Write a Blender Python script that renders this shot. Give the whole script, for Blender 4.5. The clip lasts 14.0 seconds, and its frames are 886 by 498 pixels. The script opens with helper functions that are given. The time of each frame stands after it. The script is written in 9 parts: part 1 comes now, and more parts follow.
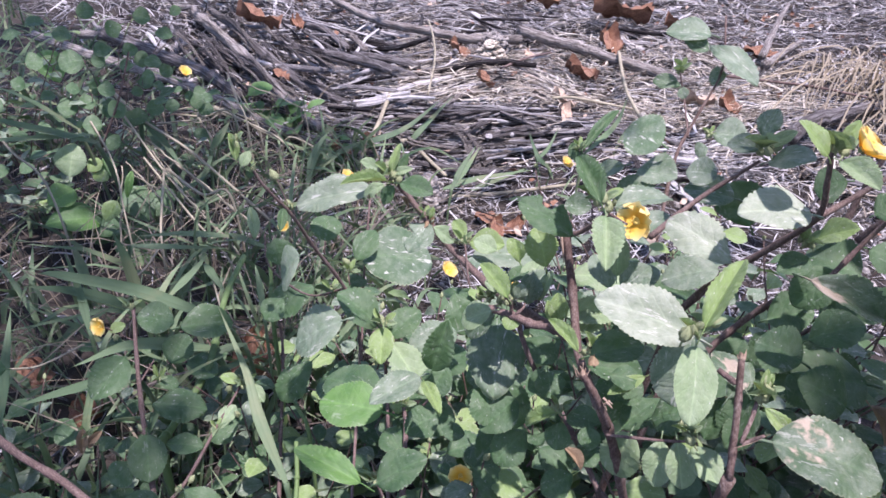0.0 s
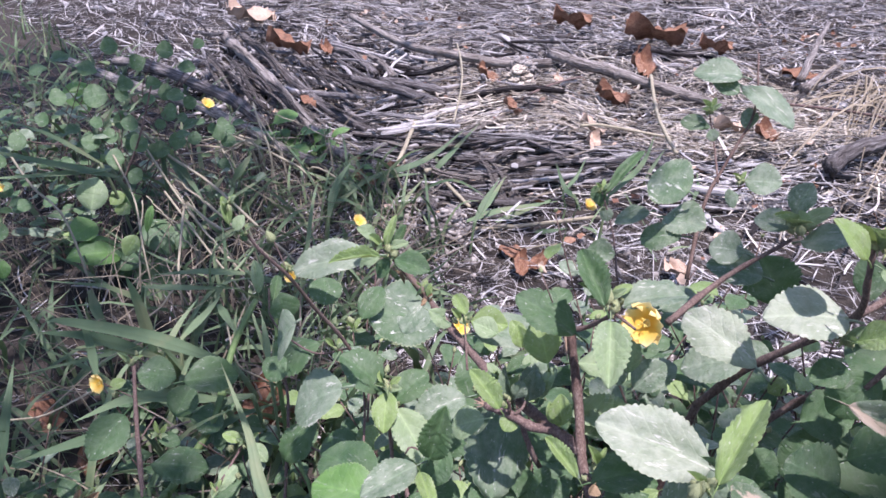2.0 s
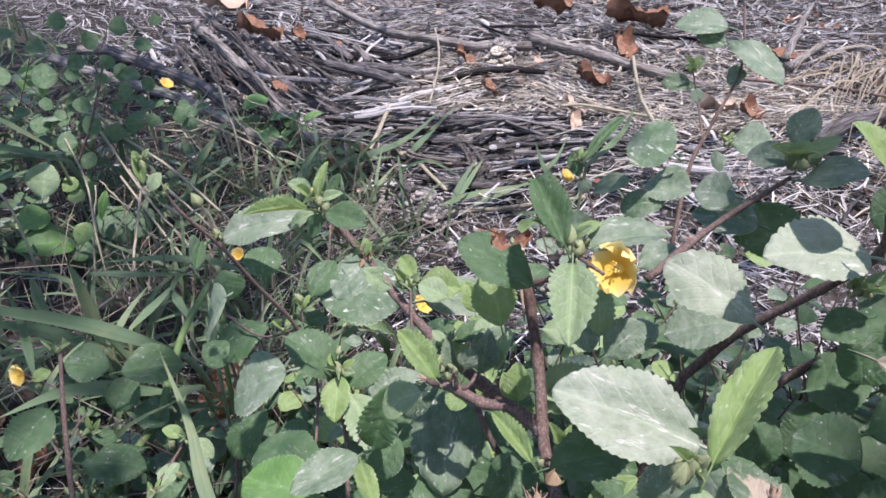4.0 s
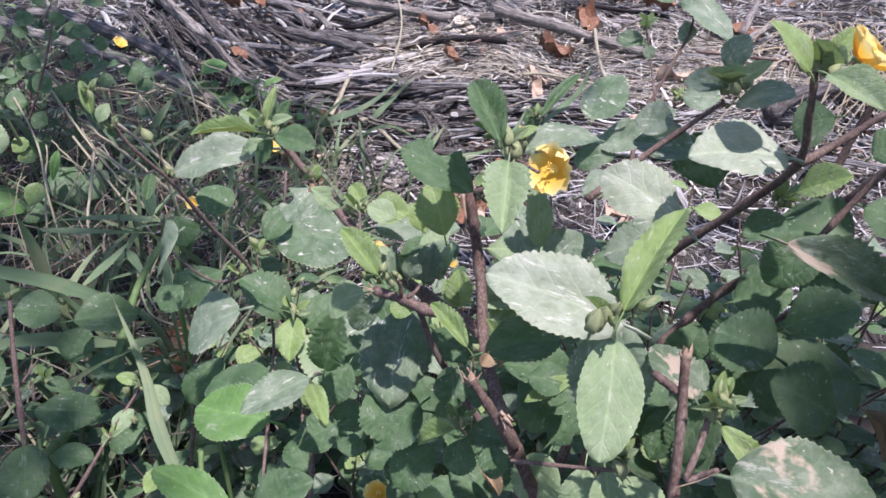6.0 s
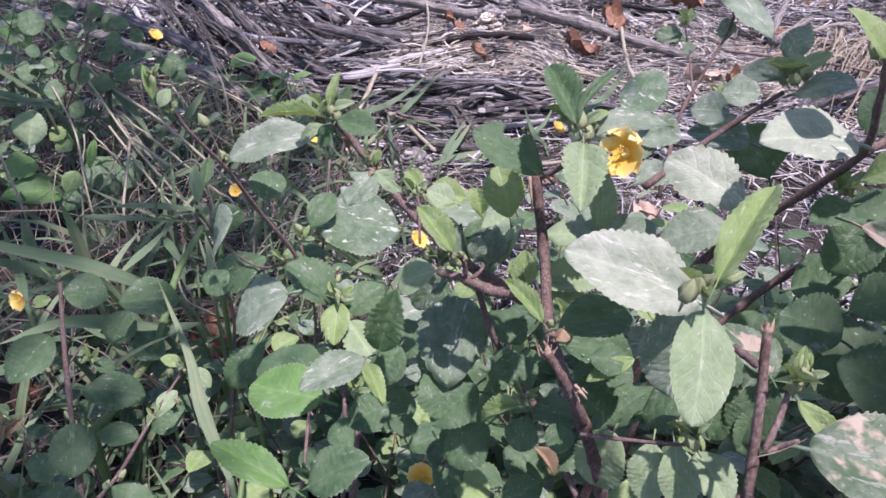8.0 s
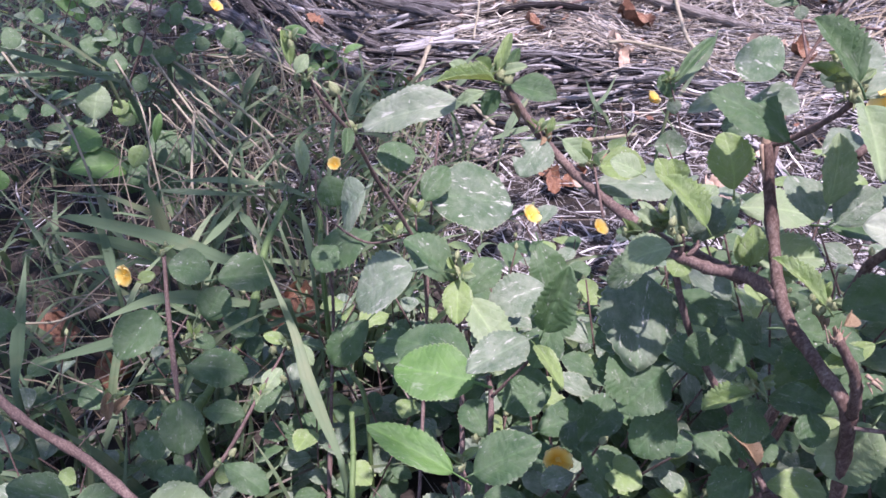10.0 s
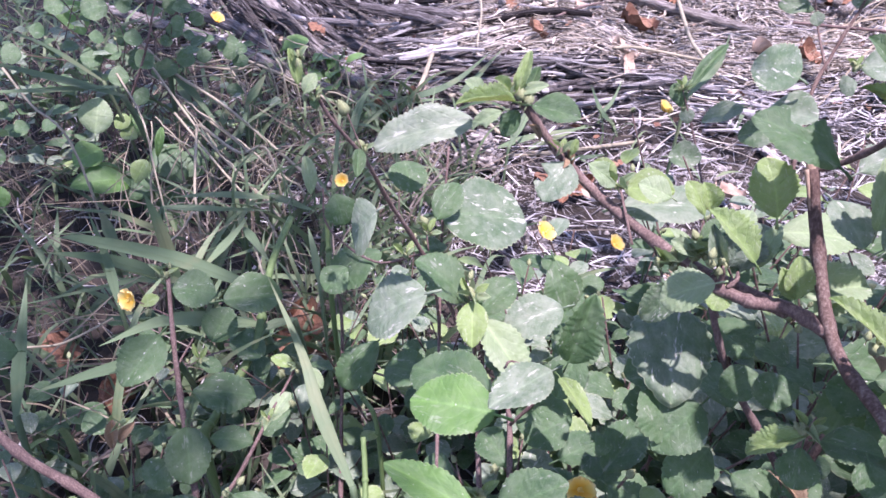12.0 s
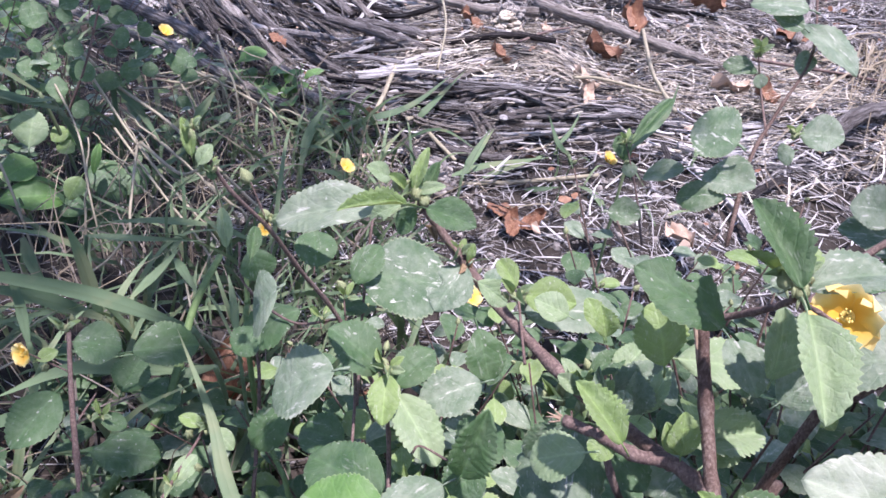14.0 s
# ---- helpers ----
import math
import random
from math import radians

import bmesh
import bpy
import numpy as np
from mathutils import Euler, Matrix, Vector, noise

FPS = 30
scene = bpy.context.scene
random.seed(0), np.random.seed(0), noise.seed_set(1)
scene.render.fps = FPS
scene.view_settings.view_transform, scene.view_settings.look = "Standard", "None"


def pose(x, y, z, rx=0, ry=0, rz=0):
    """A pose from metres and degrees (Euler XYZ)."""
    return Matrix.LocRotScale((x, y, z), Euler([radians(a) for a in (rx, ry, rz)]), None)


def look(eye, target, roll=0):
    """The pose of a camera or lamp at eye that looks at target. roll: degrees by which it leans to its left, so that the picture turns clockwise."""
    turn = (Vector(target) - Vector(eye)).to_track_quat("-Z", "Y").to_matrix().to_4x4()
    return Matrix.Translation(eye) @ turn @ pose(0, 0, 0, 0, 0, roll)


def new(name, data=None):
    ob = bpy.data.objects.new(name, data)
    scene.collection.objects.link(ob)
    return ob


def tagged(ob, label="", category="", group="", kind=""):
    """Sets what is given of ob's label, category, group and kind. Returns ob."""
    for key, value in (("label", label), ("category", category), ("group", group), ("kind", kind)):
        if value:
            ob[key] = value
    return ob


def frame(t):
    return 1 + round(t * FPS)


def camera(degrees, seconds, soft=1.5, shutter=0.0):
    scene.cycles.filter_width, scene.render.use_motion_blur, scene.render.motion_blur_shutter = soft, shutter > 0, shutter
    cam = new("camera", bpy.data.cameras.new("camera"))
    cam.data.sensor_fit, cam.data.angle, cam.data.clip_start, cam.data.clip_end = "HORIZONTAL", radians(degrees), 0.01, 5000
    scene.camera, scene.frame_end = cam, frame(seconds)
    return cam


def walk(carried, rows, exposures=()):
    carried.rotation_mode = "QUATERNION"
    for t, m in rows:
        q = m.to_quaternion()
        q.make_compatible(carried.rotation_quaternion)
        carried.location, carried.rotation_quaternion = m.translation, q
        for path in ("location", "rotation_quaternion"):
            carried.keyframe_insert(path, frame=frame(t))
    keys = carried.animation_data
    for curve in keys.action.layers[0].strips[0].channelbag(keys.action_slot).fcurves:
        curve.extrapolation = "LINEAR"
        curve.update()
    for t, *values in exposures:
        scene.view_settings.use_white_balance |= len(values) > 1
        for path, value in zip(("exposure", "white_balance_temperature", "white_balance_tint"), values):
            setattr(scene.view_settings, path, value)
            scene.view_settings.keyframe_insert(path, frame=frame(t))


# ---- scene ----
cam = camera(66.0, 14.0, soft=1.6)
PATH = [
    (0, (0.0219, -0.0007, 0.5852), (0.0030, 0.4314, 0.3342), 1.29),
    (0.5, (0.0207, 0.0028, 0.5843), (0.0082, 0.4373, 0.3372), 2.34),
    (1, (0.0243, 0.0087, 0.5898), (-0.0025, 0.4431, 0.3438), 1.27),
    (1.5, (0.0378, 0.0117, 0.5776), (0.0010, 0.4414, 0.3247), 2.02),
    (2, (0.0373, 0.0425, 0.6005), (-0.0063, 0.4779, 0.3587), 0.07),
    (2.2, (0.0274, 0.0610, 0.5914), (-0.0182, 0.4942, 0.3459), -0.68),
    (4.3, (0.0557, 0.0813, 0.5544), (0.0262, 0.5166, 0.3102), 0.02),
    (4.5, (0.0557, 0.0812, 0.5520), (0.0307, 0.5158, 0.3061), 0.40),
    (5, (0.0555, 0.0750, 0.5462), (0.0365, 0.5082, 0.2972), 1.11),
    (5.5, (0.0502, 0.0724, 0.5428), (0.0337, 0.5027, 0.2886), 1.16),
    (6, (0.0628, 0.0634, 0.5388), (0.0542, 0.4923, 0.2819), 1.44),
    (6.5, (0.0651, 0.0561, 0.5364), (0.0522, 0.4835, 0.2773), 1.33),
    (7, (0.0666, 0.0561, 0.5402), (0.0529, 0.4855, 0.2844), 1.15),
    (7.5, (0.0589, 0.0569, 0.5364), (0.0428, 0.4852, 0.2789), 1.38),
    (8, (0.0448, 0.0538, 0.5362), (0.0249, 0.4815, 0.2780), 1.70),
    (8.5, (0.0382, 0.0538, 0.5374), (0.0141, 0.4819, 0.2802), 1.38),
    (9, (0.0237, 0.0504, 0.5283), (-0.0089, 0.4741, 0.2649), 1.23),
    (9.2, (0.0132, 0.0546, 0.5288), (-0.0207, 0.4755, 0.2612), 0.56),
    (11.3, (-0.0449, 0.0682, 0.5153), (-0.0829, 0.4840, 0.2402), 1.19),
    (11.5, (-0.0377, 0.0690, 0.5167), (-0.0763, 0.4859, 0.2434), 0.64),
    (12, (-0.0306, 0.0818, 0.5249), (-0.0676, 0.5008, 0.2546), -0.08),
    (12.5, (-0.0215, 0.0930, 0.5376), (-0.0544, 0.5159, 0.2728), 1.20),
    (13, (-0.0102, 0.1109, 0.5400), (-0.0343, 0.5310, 0.2699), 1.80),
    (13.5, (-0.0062, 0.1208, 0.5489), (-0.0199, 0.5409, 0.2780), 3.32),
    (14, (-0.0033, 0.1224, 0.5486), (-0.0175, 0.5449, 0.2816), 3.81),
]
walk(cam, [(t, look(eye, target, roll)) for t, eye, target, roll in PATH], [(0, 1.02, 6060, 29), (2.2, 1.00, 6070, 27), (4.3, 0.85, 6200, 21), (5.5, 0.86, 6200, 21), (7.5, 0.91, 6100, 33), (9.2, 0.90, 6120, 33), (11.3, 1.43, 6010, 41), (12.5, 1.31, 6020, 37), (14, 1.15, 6040, 28)])

# ---- world, sun ----
world = bpy.data.worlds.new("sky_world")
scene.world = world
world.use_nodes = True
wt = world.node_tree
sky = wt.nodes.new("ShaderNodeTexSky")
sky.sky_type = "NISHITA"
sky.sun_disc = False
TO_SUN = Vector((0.18, -0.22, 0.96)).normalized()
sky.sun_elevation = math.asin(TO_SUN.z)
sky.sun_rotation = math.atan2(TO_SUN.x, TO_SUN.y)
wt.links.new(sky.outputs[0], wt.nodes["Background"].inputs["Color"])
wt.nodes["Background"].inputs["Strength"].default_value = 0.125
sun = new("sun", bpy.data.lights.new("sun", "SUN"))
sun.data.energy = 4.2
sun.data.angle = radians(0.9)
sun.data.color = (1.0, 0.95, 0.88)
sun.matrix_world = look((0, 0, 3), Vector((0, 0, 3)) - TO_SUN)


# ---- materials ----
class Nodes:
    """A small wrapper for building one material's node tree."""

    def __init__(self, name, rough=0.6, spec=0.4):
        self.mat = bpy.data.materials.new(name)
        self.mat.use_nodes = True
        self.tree = self.mat.node_tree
        self.bsdf = self.tree.nodes["Principled BSDF"]
        self.bsdf.inputs["Roughness"].default_value = rough
        self.bsdf.inputs["Specular IOR Level"].default_value = spec

    def add(self, kind, **values):
        n = self.tree.nodes.new(kind)
        for k, v in values.items():
            n.inputs[k.replace("_", " ")].default_value = v
        return n

    def link(self, a, b):
        self.tree.links.new(a, b)

    def coords(self, which="Object"):
        return self.add("ShaderNodeTexCoord").outputs[which]

    def noise(self, scale, detail=4.0, rough=0.6, vec=None):
        n = self.add("ShaderNodeTexNoise", Scale=scale, Detail=detail, Roughness=rough)
        self.link(vec if vec is not None else self.coords(), n.inputs["Vector"])
        return n.outputs["Fac"]

    def ramp(self, fac, *stops):
        n = self.tree.nodes.new("ShaderNodeValToRGB")
        while len(n.color_ramp.elements) < len(stops):
            n.color_ramp.elements.new(0.5)
        for e, (at, colour) in zip(n.color_ramp.elements, stops):
            e.position = at
            e.color = (*colour, 1) if len(colour) == 3 else colour
        self.link(fac, n.inputs["Fac"])
        return n.outputs["Color"]

    def math(self, op, a, b=None, c=None):
        n = self.tree.nodes.new("ShaderNodeMath")
        n.operation = op
        for i, v in enumerate((a, b, c)):
            if v is None:
                continue
            if isinstance(v, (int, float)):
                n.inputs[i].default_value = v
            else:
                self.link(v, n.inputs[i])
        return n.outputs[0]

    def mix(self, fac, a, b, blend="MIX"):
        n = self.tree.nodes.new("ShaderNodeMix")
        n.data_type = "RGBA"
        n.blend_type = blend
        for i, v in ((0, fac), (6, a), (7, b)):
            if isinstance(v, (int, float)):
                n.inputs[i].default_value = v
            elif isinstance(v, tuple):
                n.inputs[i].default_value = (*v, 1)
            else:
                self.link(v, n.inputs[i])
        return n.outputs[2]

    def bump(self, height, strength=0.3, distance=0.001):
        n = self.add("ShaderNodeBump", Strength=strength, Distance=distance)
        self.link(height, n.inputs["Height"])
        self.link(n.outputs[0], self.bsdf.inputs["Normal"])
        return n

    def colour(self, c):
        self.link(c, self.bsdf.inputs["Base Color"])
        return self.mat

    def thin(self, c, amount):
        """Lets light through a thin sheet of this colour."""
        t = self.add("ShaderNodeBsdfTranslucent")
        m = self.tree.nodes.new("ShaderNodeMixShader")
        m.inputs[0].default_value = amount
        self.link(c, t.inputs["Color"])
        self.link(self.bsdf.outputs[0], m.inputs[1])
        self.link(t.outputs[0], m.inputs[2])
        self.link(m.outputs[0], self.tree.nodes["Material Output"].inputs["Surface"])


def leaf_material(name, deep, light, through_colour, dust, dead=0.0, rough=0.5, veins=1.0, rim_pale=0.6, scars=0.0):
    n = Nodes(name, rough=rough, spec=0.3)
    obj = n.coords()
    rand = n.add("ShaderNodeObjectInfo").outputs["Random"]
    sep = n.add("ShaderNodeSeparateXYZ")
    n.link(obj, sep.inputs[0])
    x, y = n.math("ABSOLUTE", sep.outputs[0]), sep.outputs[1]
    # midrib and side veins run along the leaf's own length
    rib = n.math("SMOOTH_MIN", n.math("MULTIPLY", x, 26.0), 1.0, 0.3)
    drift = n.math("MULTIPLY", n.noise(3.5, 2), 0.9)
    run = n.math("ADD", n.math("SUBTRACT", n.math("MULTIPLY", y, 5.5), n.math("MULTIPLY", x, 4.0)), drift)
    side = n.math("SMOOTH_MIN", n.math("MULTIPLY", n.math("PINGPONG", run, 0.5), 11.0), 1.0, 0.3)
    vein = n.math("MULTIPLY", rib, n.math("MULTIPLY_ADD", side, 0.55, 0.45))
    # every leaf gets its own piece of the pattern
    shift = n.add("ShaderNodeCombineXYZ")
    for i in range(3):
        n.link(n.math("MULTIPLY", rand, 37.0 + 11 * i), shift.inputs[i])
    moved = n.add("ShaderNodeVectorMath")
    n.link(obj, moved.inputs[0])
    n.link(shift.outputs[0], moved.inputs[1])
    at = moved.outputs[0]
    base = n.mix(n.ramp(n.noise(2.6, 6, 0.7, vec=at), (0.25, (0, 0, 0)), (0.62, (1, 1, 1))), deep, light)
    base = n.mix(n.math("MULTIPLY", rand, 0.55), base, light)
    base = n.mix(n.math("MULTIPLY", n.math("SUBTRACT", 1.0, rib), 0.24 * veins), base, tuple(min(1, 2.0 * c) for c in light))
    base = n.mix(n.math("MULTIPLY", n.math("SUBTRACT", 1.0, side), 0.16 * veins), base, tuple(min(1, 1.8 * c) for c in light))
    # pale dust and specks
    film = n.ramp(n.noise(3.0, 6, 0.75, at), (0.42, (0, 0, 0)), (0.75, (1, 1, 1)))
    base = n.mix(n.math("MULTIPLY", film, dust), base, (0.46, 0.48, 0.41))
    spots = n.ramp(n.noise(13.0, 2, 0.5, at), (0.70, (0, 0, 0)), (0.74, (1, 1, 1)))
    base = n.mix(n.math("MULTIPLY", spots, 0.45 + 0.4 * dust), base, (0.55, 0.55, 0.50))
    m = n.add("ShaderNodeMapping")
    m.inputs["Scale"].default_value = (1.0, 0.3, 1.0)
    m.inputs["Rotation"].default_value = (0, 0, 0.5)
    n.link(at, m.inputs["Vector"])
    trail = n.ramp(n.noise(8.0, 4, 0.7, m.outputs[0]), (0.60, (0, 0, 0)), (0.66, (1, 1, 1)))
    base = n.mix(n.math("MULTIPLY", trail, min(0.75, 0.10 + 0.6 * dust + scars)), base, (0.58, 0.57, 0.52))
    rim = n.add("ShaderNodeAttribute")
    rim.attribute_name = "rim"
    edge = n.math("MULTIPLY", n.ramp(rim.outputs["Fac"], (0.62, (0, 0, 0)), (0.95, (1, 1, 1))), n.noise(5.0, 3, 0.6, at))
    base = n.mix(n.math("MULTIPLY", edge, rim_pale), base, (0.40, 0.42, 0.27))
    if dead:
        patch = n.ramp(n.noise(1.3, 5, 0.6, at), (0.56, (0, 0, 0)), (0.60, (1, 1, 1)))
        base = n.mix(n.math("MULTIPLY", patch, dead), base, (0.45, 0.36, 0.29))
    pucker = n.math("MULTIPLY", n.math("PINGPONG", run, 0.5), 0.4 * veins)
    rel = n.math("ADD", n.math("ADD", pucker, n.math("MULTIPLY", vein, 0.35 * veins)), n.math("MULTIPLY", n.noise(14.0, 6, 0.7, at), 1.1))
    n.bump(rel, 0.65, 0.0007)
    n.colour(base)
    lit = n.mix(0.5, base, through_colour)
    n.thin(lit, 0.22)
    return n.mat


def grain_material(name, stops, rough=0.75, scale=60.0, stretch=(1, 1, 1), bump=0.4, spec=0.2, island=True, depth=0.002, patches=0.0, single=False, fibre=False):
    """Woody, earthy and dry things: a ramp over a stretched grain, shifted piece by piece."""
    n = Nodes(name, rough=rough, spec=spec)
    if fibre:
        # streaks that run along each stalk
        lie = n.add("ShaderNodeAttribute")
        lie.attribute_name = "fibre"
        fine = n.math("MULTIPLY_ADD", n.noise(1.0, 6, 0.7, lie.outputs["Vector"]), 2.0, -0.5)
        broad = n.noise(0.16, 3, 0.5, lie.outputs["Vector"])
    else:
        m = n.add("ShaderNodeMapping")
        m.inputs["Scale"].default_value = stretch
        n.link(n.coords(), m.inputs["Vector"])
        fine = n.noise(scale, 6, 0.65, m.outputs[0])
        broad = n.noise(scale * 0.11, 3, 0.5, m.outputs[0])
    fac = n.math("ADD", n.math("MULTIPLY", fine, 0.6), n.math("MULTIPLY", broad, 0.3))
    if island:
        own = n.add("ShaderNodeObjectInfo").outputs["Random"] if single else n.add("ShaderNodeNewGeometry").outputs["Random Per Island"]
        fac = n.math("ADD", fac, n.math("MULTIPLY", n.math("SUBTRACT", own, 0.39), 0.80))
    if patches:
        wide = n.noise(patches, 3, 0.6)
        fac = n.math("ADD", fac, n.math("MULTIPLY", n.math("SUBTRACT", wide, 0.5), 0.9))
    n.bump(fine, bump, depth)
    return n.colour(n.ramp(fac, *stops))


LEAF = {
    "mature": leaf_material("leaf_mature", (0.031, 0.076, 0.037), (0.068, 0.128, 0.054), (0.21, 0.36, 0.05), 0.16, rough=0.52, rim_pale=0.3),
    "scarred": leaf_material("leaf_scarred", (0.044, 0.088, 0.050), (0.090, 0.145, 0.075), (0.2, 0.33, 0.06), 0.4, rim_pale=0.9, scars=0.35),
    "dusty": leaf_material("leaf_dusty", (0.14, 0.185, 0.125), (0.30, 0.345, 0.255), (0.25, 0.36, 0.10), 0.85, scars=0.2),
    "grey": leaf_material("leaf_grey", (0.070, 0.122, 0.075), (0.145, 0.20, 0.13), (0.22, 0.34, 0.08), 0.5, scars=0.15),
    "ashen": leaf_material("leaf_ashen", (0.10, 0.15, 0.095), (0.22, 0.27, 0.19), (0.22, 0.34, 0.08), 0.6, scars=0.15),
    "fresh": leaf_material("leaf_fresh", (0.135, 0.205, 0.10), (0.235, 0.315, 0.17), (0.32, 0.48, 0.10), 0.3),
    "young": leaf_material("leaf_young", (0.12, 0.19, 0.06), (0.20, 0.29, 0.10), (0.42, 0.52, 0.10), 0.25),
    "burnt": leaf_material("leaf_burnt", (0.04, 0.08, 0.05), (0.09, 0.14, 0.075), (0.22, 0.32, 0.08), 0.45, dead=0.9),
    "broad": leaf_material("leaf_broad", (0.05, 0.12, 0.04), (0.11, 0.22, 0.06), (0.3, 0.5, 0.06), 0.12),
}
KIND = {"green": "mature", "dark": "mature", "spot": "mature", "scar": "scarred", "pale": "fresh", "dusty": "dusty", "grey": "grey", "ashen": "ashen", "young": "young", "burnt": "burnt", "bright": "broad"}
BARK = grain_material("bark", ((0.26, (0.045, 0.03, 0.027)), (0.42, (0.105, 0.067, 0.057)), (0.54, (0.19, 0.14, 0.122)), (0.66, (0.43, 0.385, 0.34))), scale=1100, stretch=(1, 1, 0.45), island=False, bump=0.9, depth=0.0006)
TWIG = grain_material("twig_bark", ((0.25, (0.05, 0.034, 0.032)), (0.45, (0.14, 0.096, 0.087)), (0.6, (0.27, 0.20, 0.175)), (0.75, (0.44, 0.37, 0.32))), scale=1100, stretch=(1, 1, 0.45), island=False, bump=0.9, depth=0.0006)
CUT_WOOD = grain_material("cut_wood", ((0.25, (0.20, 0.125, 0.085)), (0.75, (0.46, 0.36, 0.28))), scale=500, island=False)
GREEN_STALK = grain_material("green_stalk", ((0.25, (0.07, 0.12, 0.04)), (0.75, (0.17, 0.24, 0.10))), scale=200, stretch=(1, 1, 0.2), island=False, rough=0.5)
BUD_GREEN = grain_material("bud_green", ((0.25, (0.14, 0.18, 0.085)), (0.5, (0.30, 0.33, 0.18)), (0.75, (0.50, 0.48, 0.33))), scale=600, island=False)


def petal_material():
    n = Nodes("petal_yellow", rough=0.45, spec=0.3)
    obj = n.coords()
    sep = n.add("ShaderNodeSeparateXYZ")
    n.link(obj, sep.inputs[0])
    c = n.ramp(sep.outputs[1], (0.0, (0.84, 0.50, 0.05)), (0.3, (0.88, 0.56, 0.07)), (0.65, (0.91, 0.69, 0.20)), (1.0, (0.94, 0.82, 0.46)))
    streak = n.noise(9.0, 3, 0.5, obj)
    c = n.mix(n.math("MULTIPLY", streak, 0.3), c, (0.9, 0.6, 0.12))
    n.bump(streak, 0.3, 0.0004)
    n.colour(c)
    n.thin(c, 0.4)
    return n.mat


PETAL = petal_material()
STAMEN = grain_material("stamen_yellow", ((0.2, (0.82, 0.55, 0.08)), (0.8, (0.92, 0.80, 0.35))), scale=900, island=False)


def blade_material(name, deep, light, through_colour, dry=0.0):
    n = Nodes(name, rough=0.55, spec=0.25)
    obj = n.coords()
    g = n.add("ShaderNodeNewGeometry").outputs["Random Per Island"]
    r = n.add("ShaderNodeObjectInfo").outputs["Random"]
    c = n.mix(n.math("FRACT", n.math("ADD", g, r)), deep, light)
    c = n.mix(n.math("MULTIPLY", n.noise(35, 3), 0.5), c, light)
    if dry:
        patch = n.ramp(n.noise(14, 4), (0.5, (0, 0, 0)), (0.62, (1, 1, 1)))
        c = n.mix(n.math("MULTIPLY", patch, dry), c, (0.36, 0.30, 0.17))
    n.bump(n.noise(300, 2), 0.2, 0.001)
    n.colour(c)
    n.thin(n.mix(0.5, c, through_colour), 0.25)
    return n.mat


BLADE = blade_material("grass_blade", (0.035, 0.075, 0.042), (0.165, 0.23, 0.13), (0.23, 0.34, 0.10), 0.22)
DRY_BLADE = blade_material("dry_grass_blade", (0.06, 0.048, 0.042), (0.235, 0.20, 0.17), (0.26, 0.23, 0.18))
TAN_BLADE = blade_material("tan_grass_blade", (0.12, 0.098, 0.072), (0.35, 0.295, 0.215), (0.3, 0.25, 0.16))
STRAW = grain_material(
    "grey_straw",
    ((0.20, (0.018, 0.015, 0.015)), (0.37, (0.083, 0.077, 0.078)), (0.53, (0.242, 0.230, 0.238)), (0.76, (0.53, 0.507, 0.508))),
    rough=0.7, patches=4.0, fibre=True,
)
STALK = grain_material(
    "weathered_stalk",
    ((0.20, (0.014, 0.011, 0.012)), (0.40, (0.078, 0.071, 0.071)), (0.56, (0.225, 0.211, 0.218)), (0.78, (0.50, 0.474, 0.474))),
    rough=0.72, depth=0.003, bump=0.9, patches=3.0, fibre=True,
)
LOOSE_STALK = grain_material(
    "loose_stalk",
    ((0.20, (0.015, 0.012, 0.013)), (0.40, (0.080, 0.073, 0.073)), (0.56, (0.225, 0.211, 0.218)), (0.78, (0.50, 0.474, 0.474))),
    rough=0.72, depth=0.003, bump=0.9, patches=3.0, single=True, fibre=True,
)
TAN_STRAW = grain_material(
    "tan_straw", ((0.18, (0.10, 0.078, 0.058)), (0.48, (0.34, 0.295, 0.24)), (0.8, (0.60, 0.55, 0.475))), rough=0.65, fibre=True
)
BRANCH_WOOD = grain_material("branch_wood", ((0.24, (0.05, 0.042, 0.040)), (0.41, (0.17, 0.148, 0.135)), (0.56, (0.32, 0.29, 0.273)), (0.76, (0.54, 0.50, 0.47))), rough=0.75, island=False, bump=0.9, depth=0.004, fibre=True)
DARK_WOOD = grain_material("dark_branch_wood", ((0.24, (0.024, 0.020, 0.020)), (0.43, (0.090, 0.079, 0.078)), (0.58, (0.205, 0.19, 0.191)), (0.78, (0.41, 0.382, 0.370))), rough=0.78, island=False, bump=0.9, depth=0.004, fibre=True)
DRY_STEM = grain_material("dry_stem", ((0.2, (0.14, 0.12, 0.085)), (0.5, (0.32, 0.285, 0.21)), (0.8, (0.52, 0.475, 0.38))), scale=120, stretch=(1, 1, 0.4), island=False)
GREY_WOOD = grain_material("grey_wood", ((0.25, (0.045, 0.038, 0.036)), (0.5, (0.13, 0.115, 0.105)), (0.75, (0.29, 0.26, 0.235))), scale=70, stretch=(0.3, 1, 1), island=False, bump=0.8, depth=0.004)
DEAD_LEAF = grain_material("dead_leaf", ((0.25, (0.07, 0.036, 0.026)), (0.42, (0.165, 0.08, 0.052)), (0.64, (0.40, 0.235, 0.15))), scale=45, island=False, rough=0.55)
PALE_DEAD_LEAF = grain_material("pale_dead_leaf", ((0.2, (0.28, 0.19, 0.14)), (0.5, (0.44, 0.33, 0.26)), (0.85, (0.58, 0.47, 0.38))), scale=45, island=False, rough=0.6)
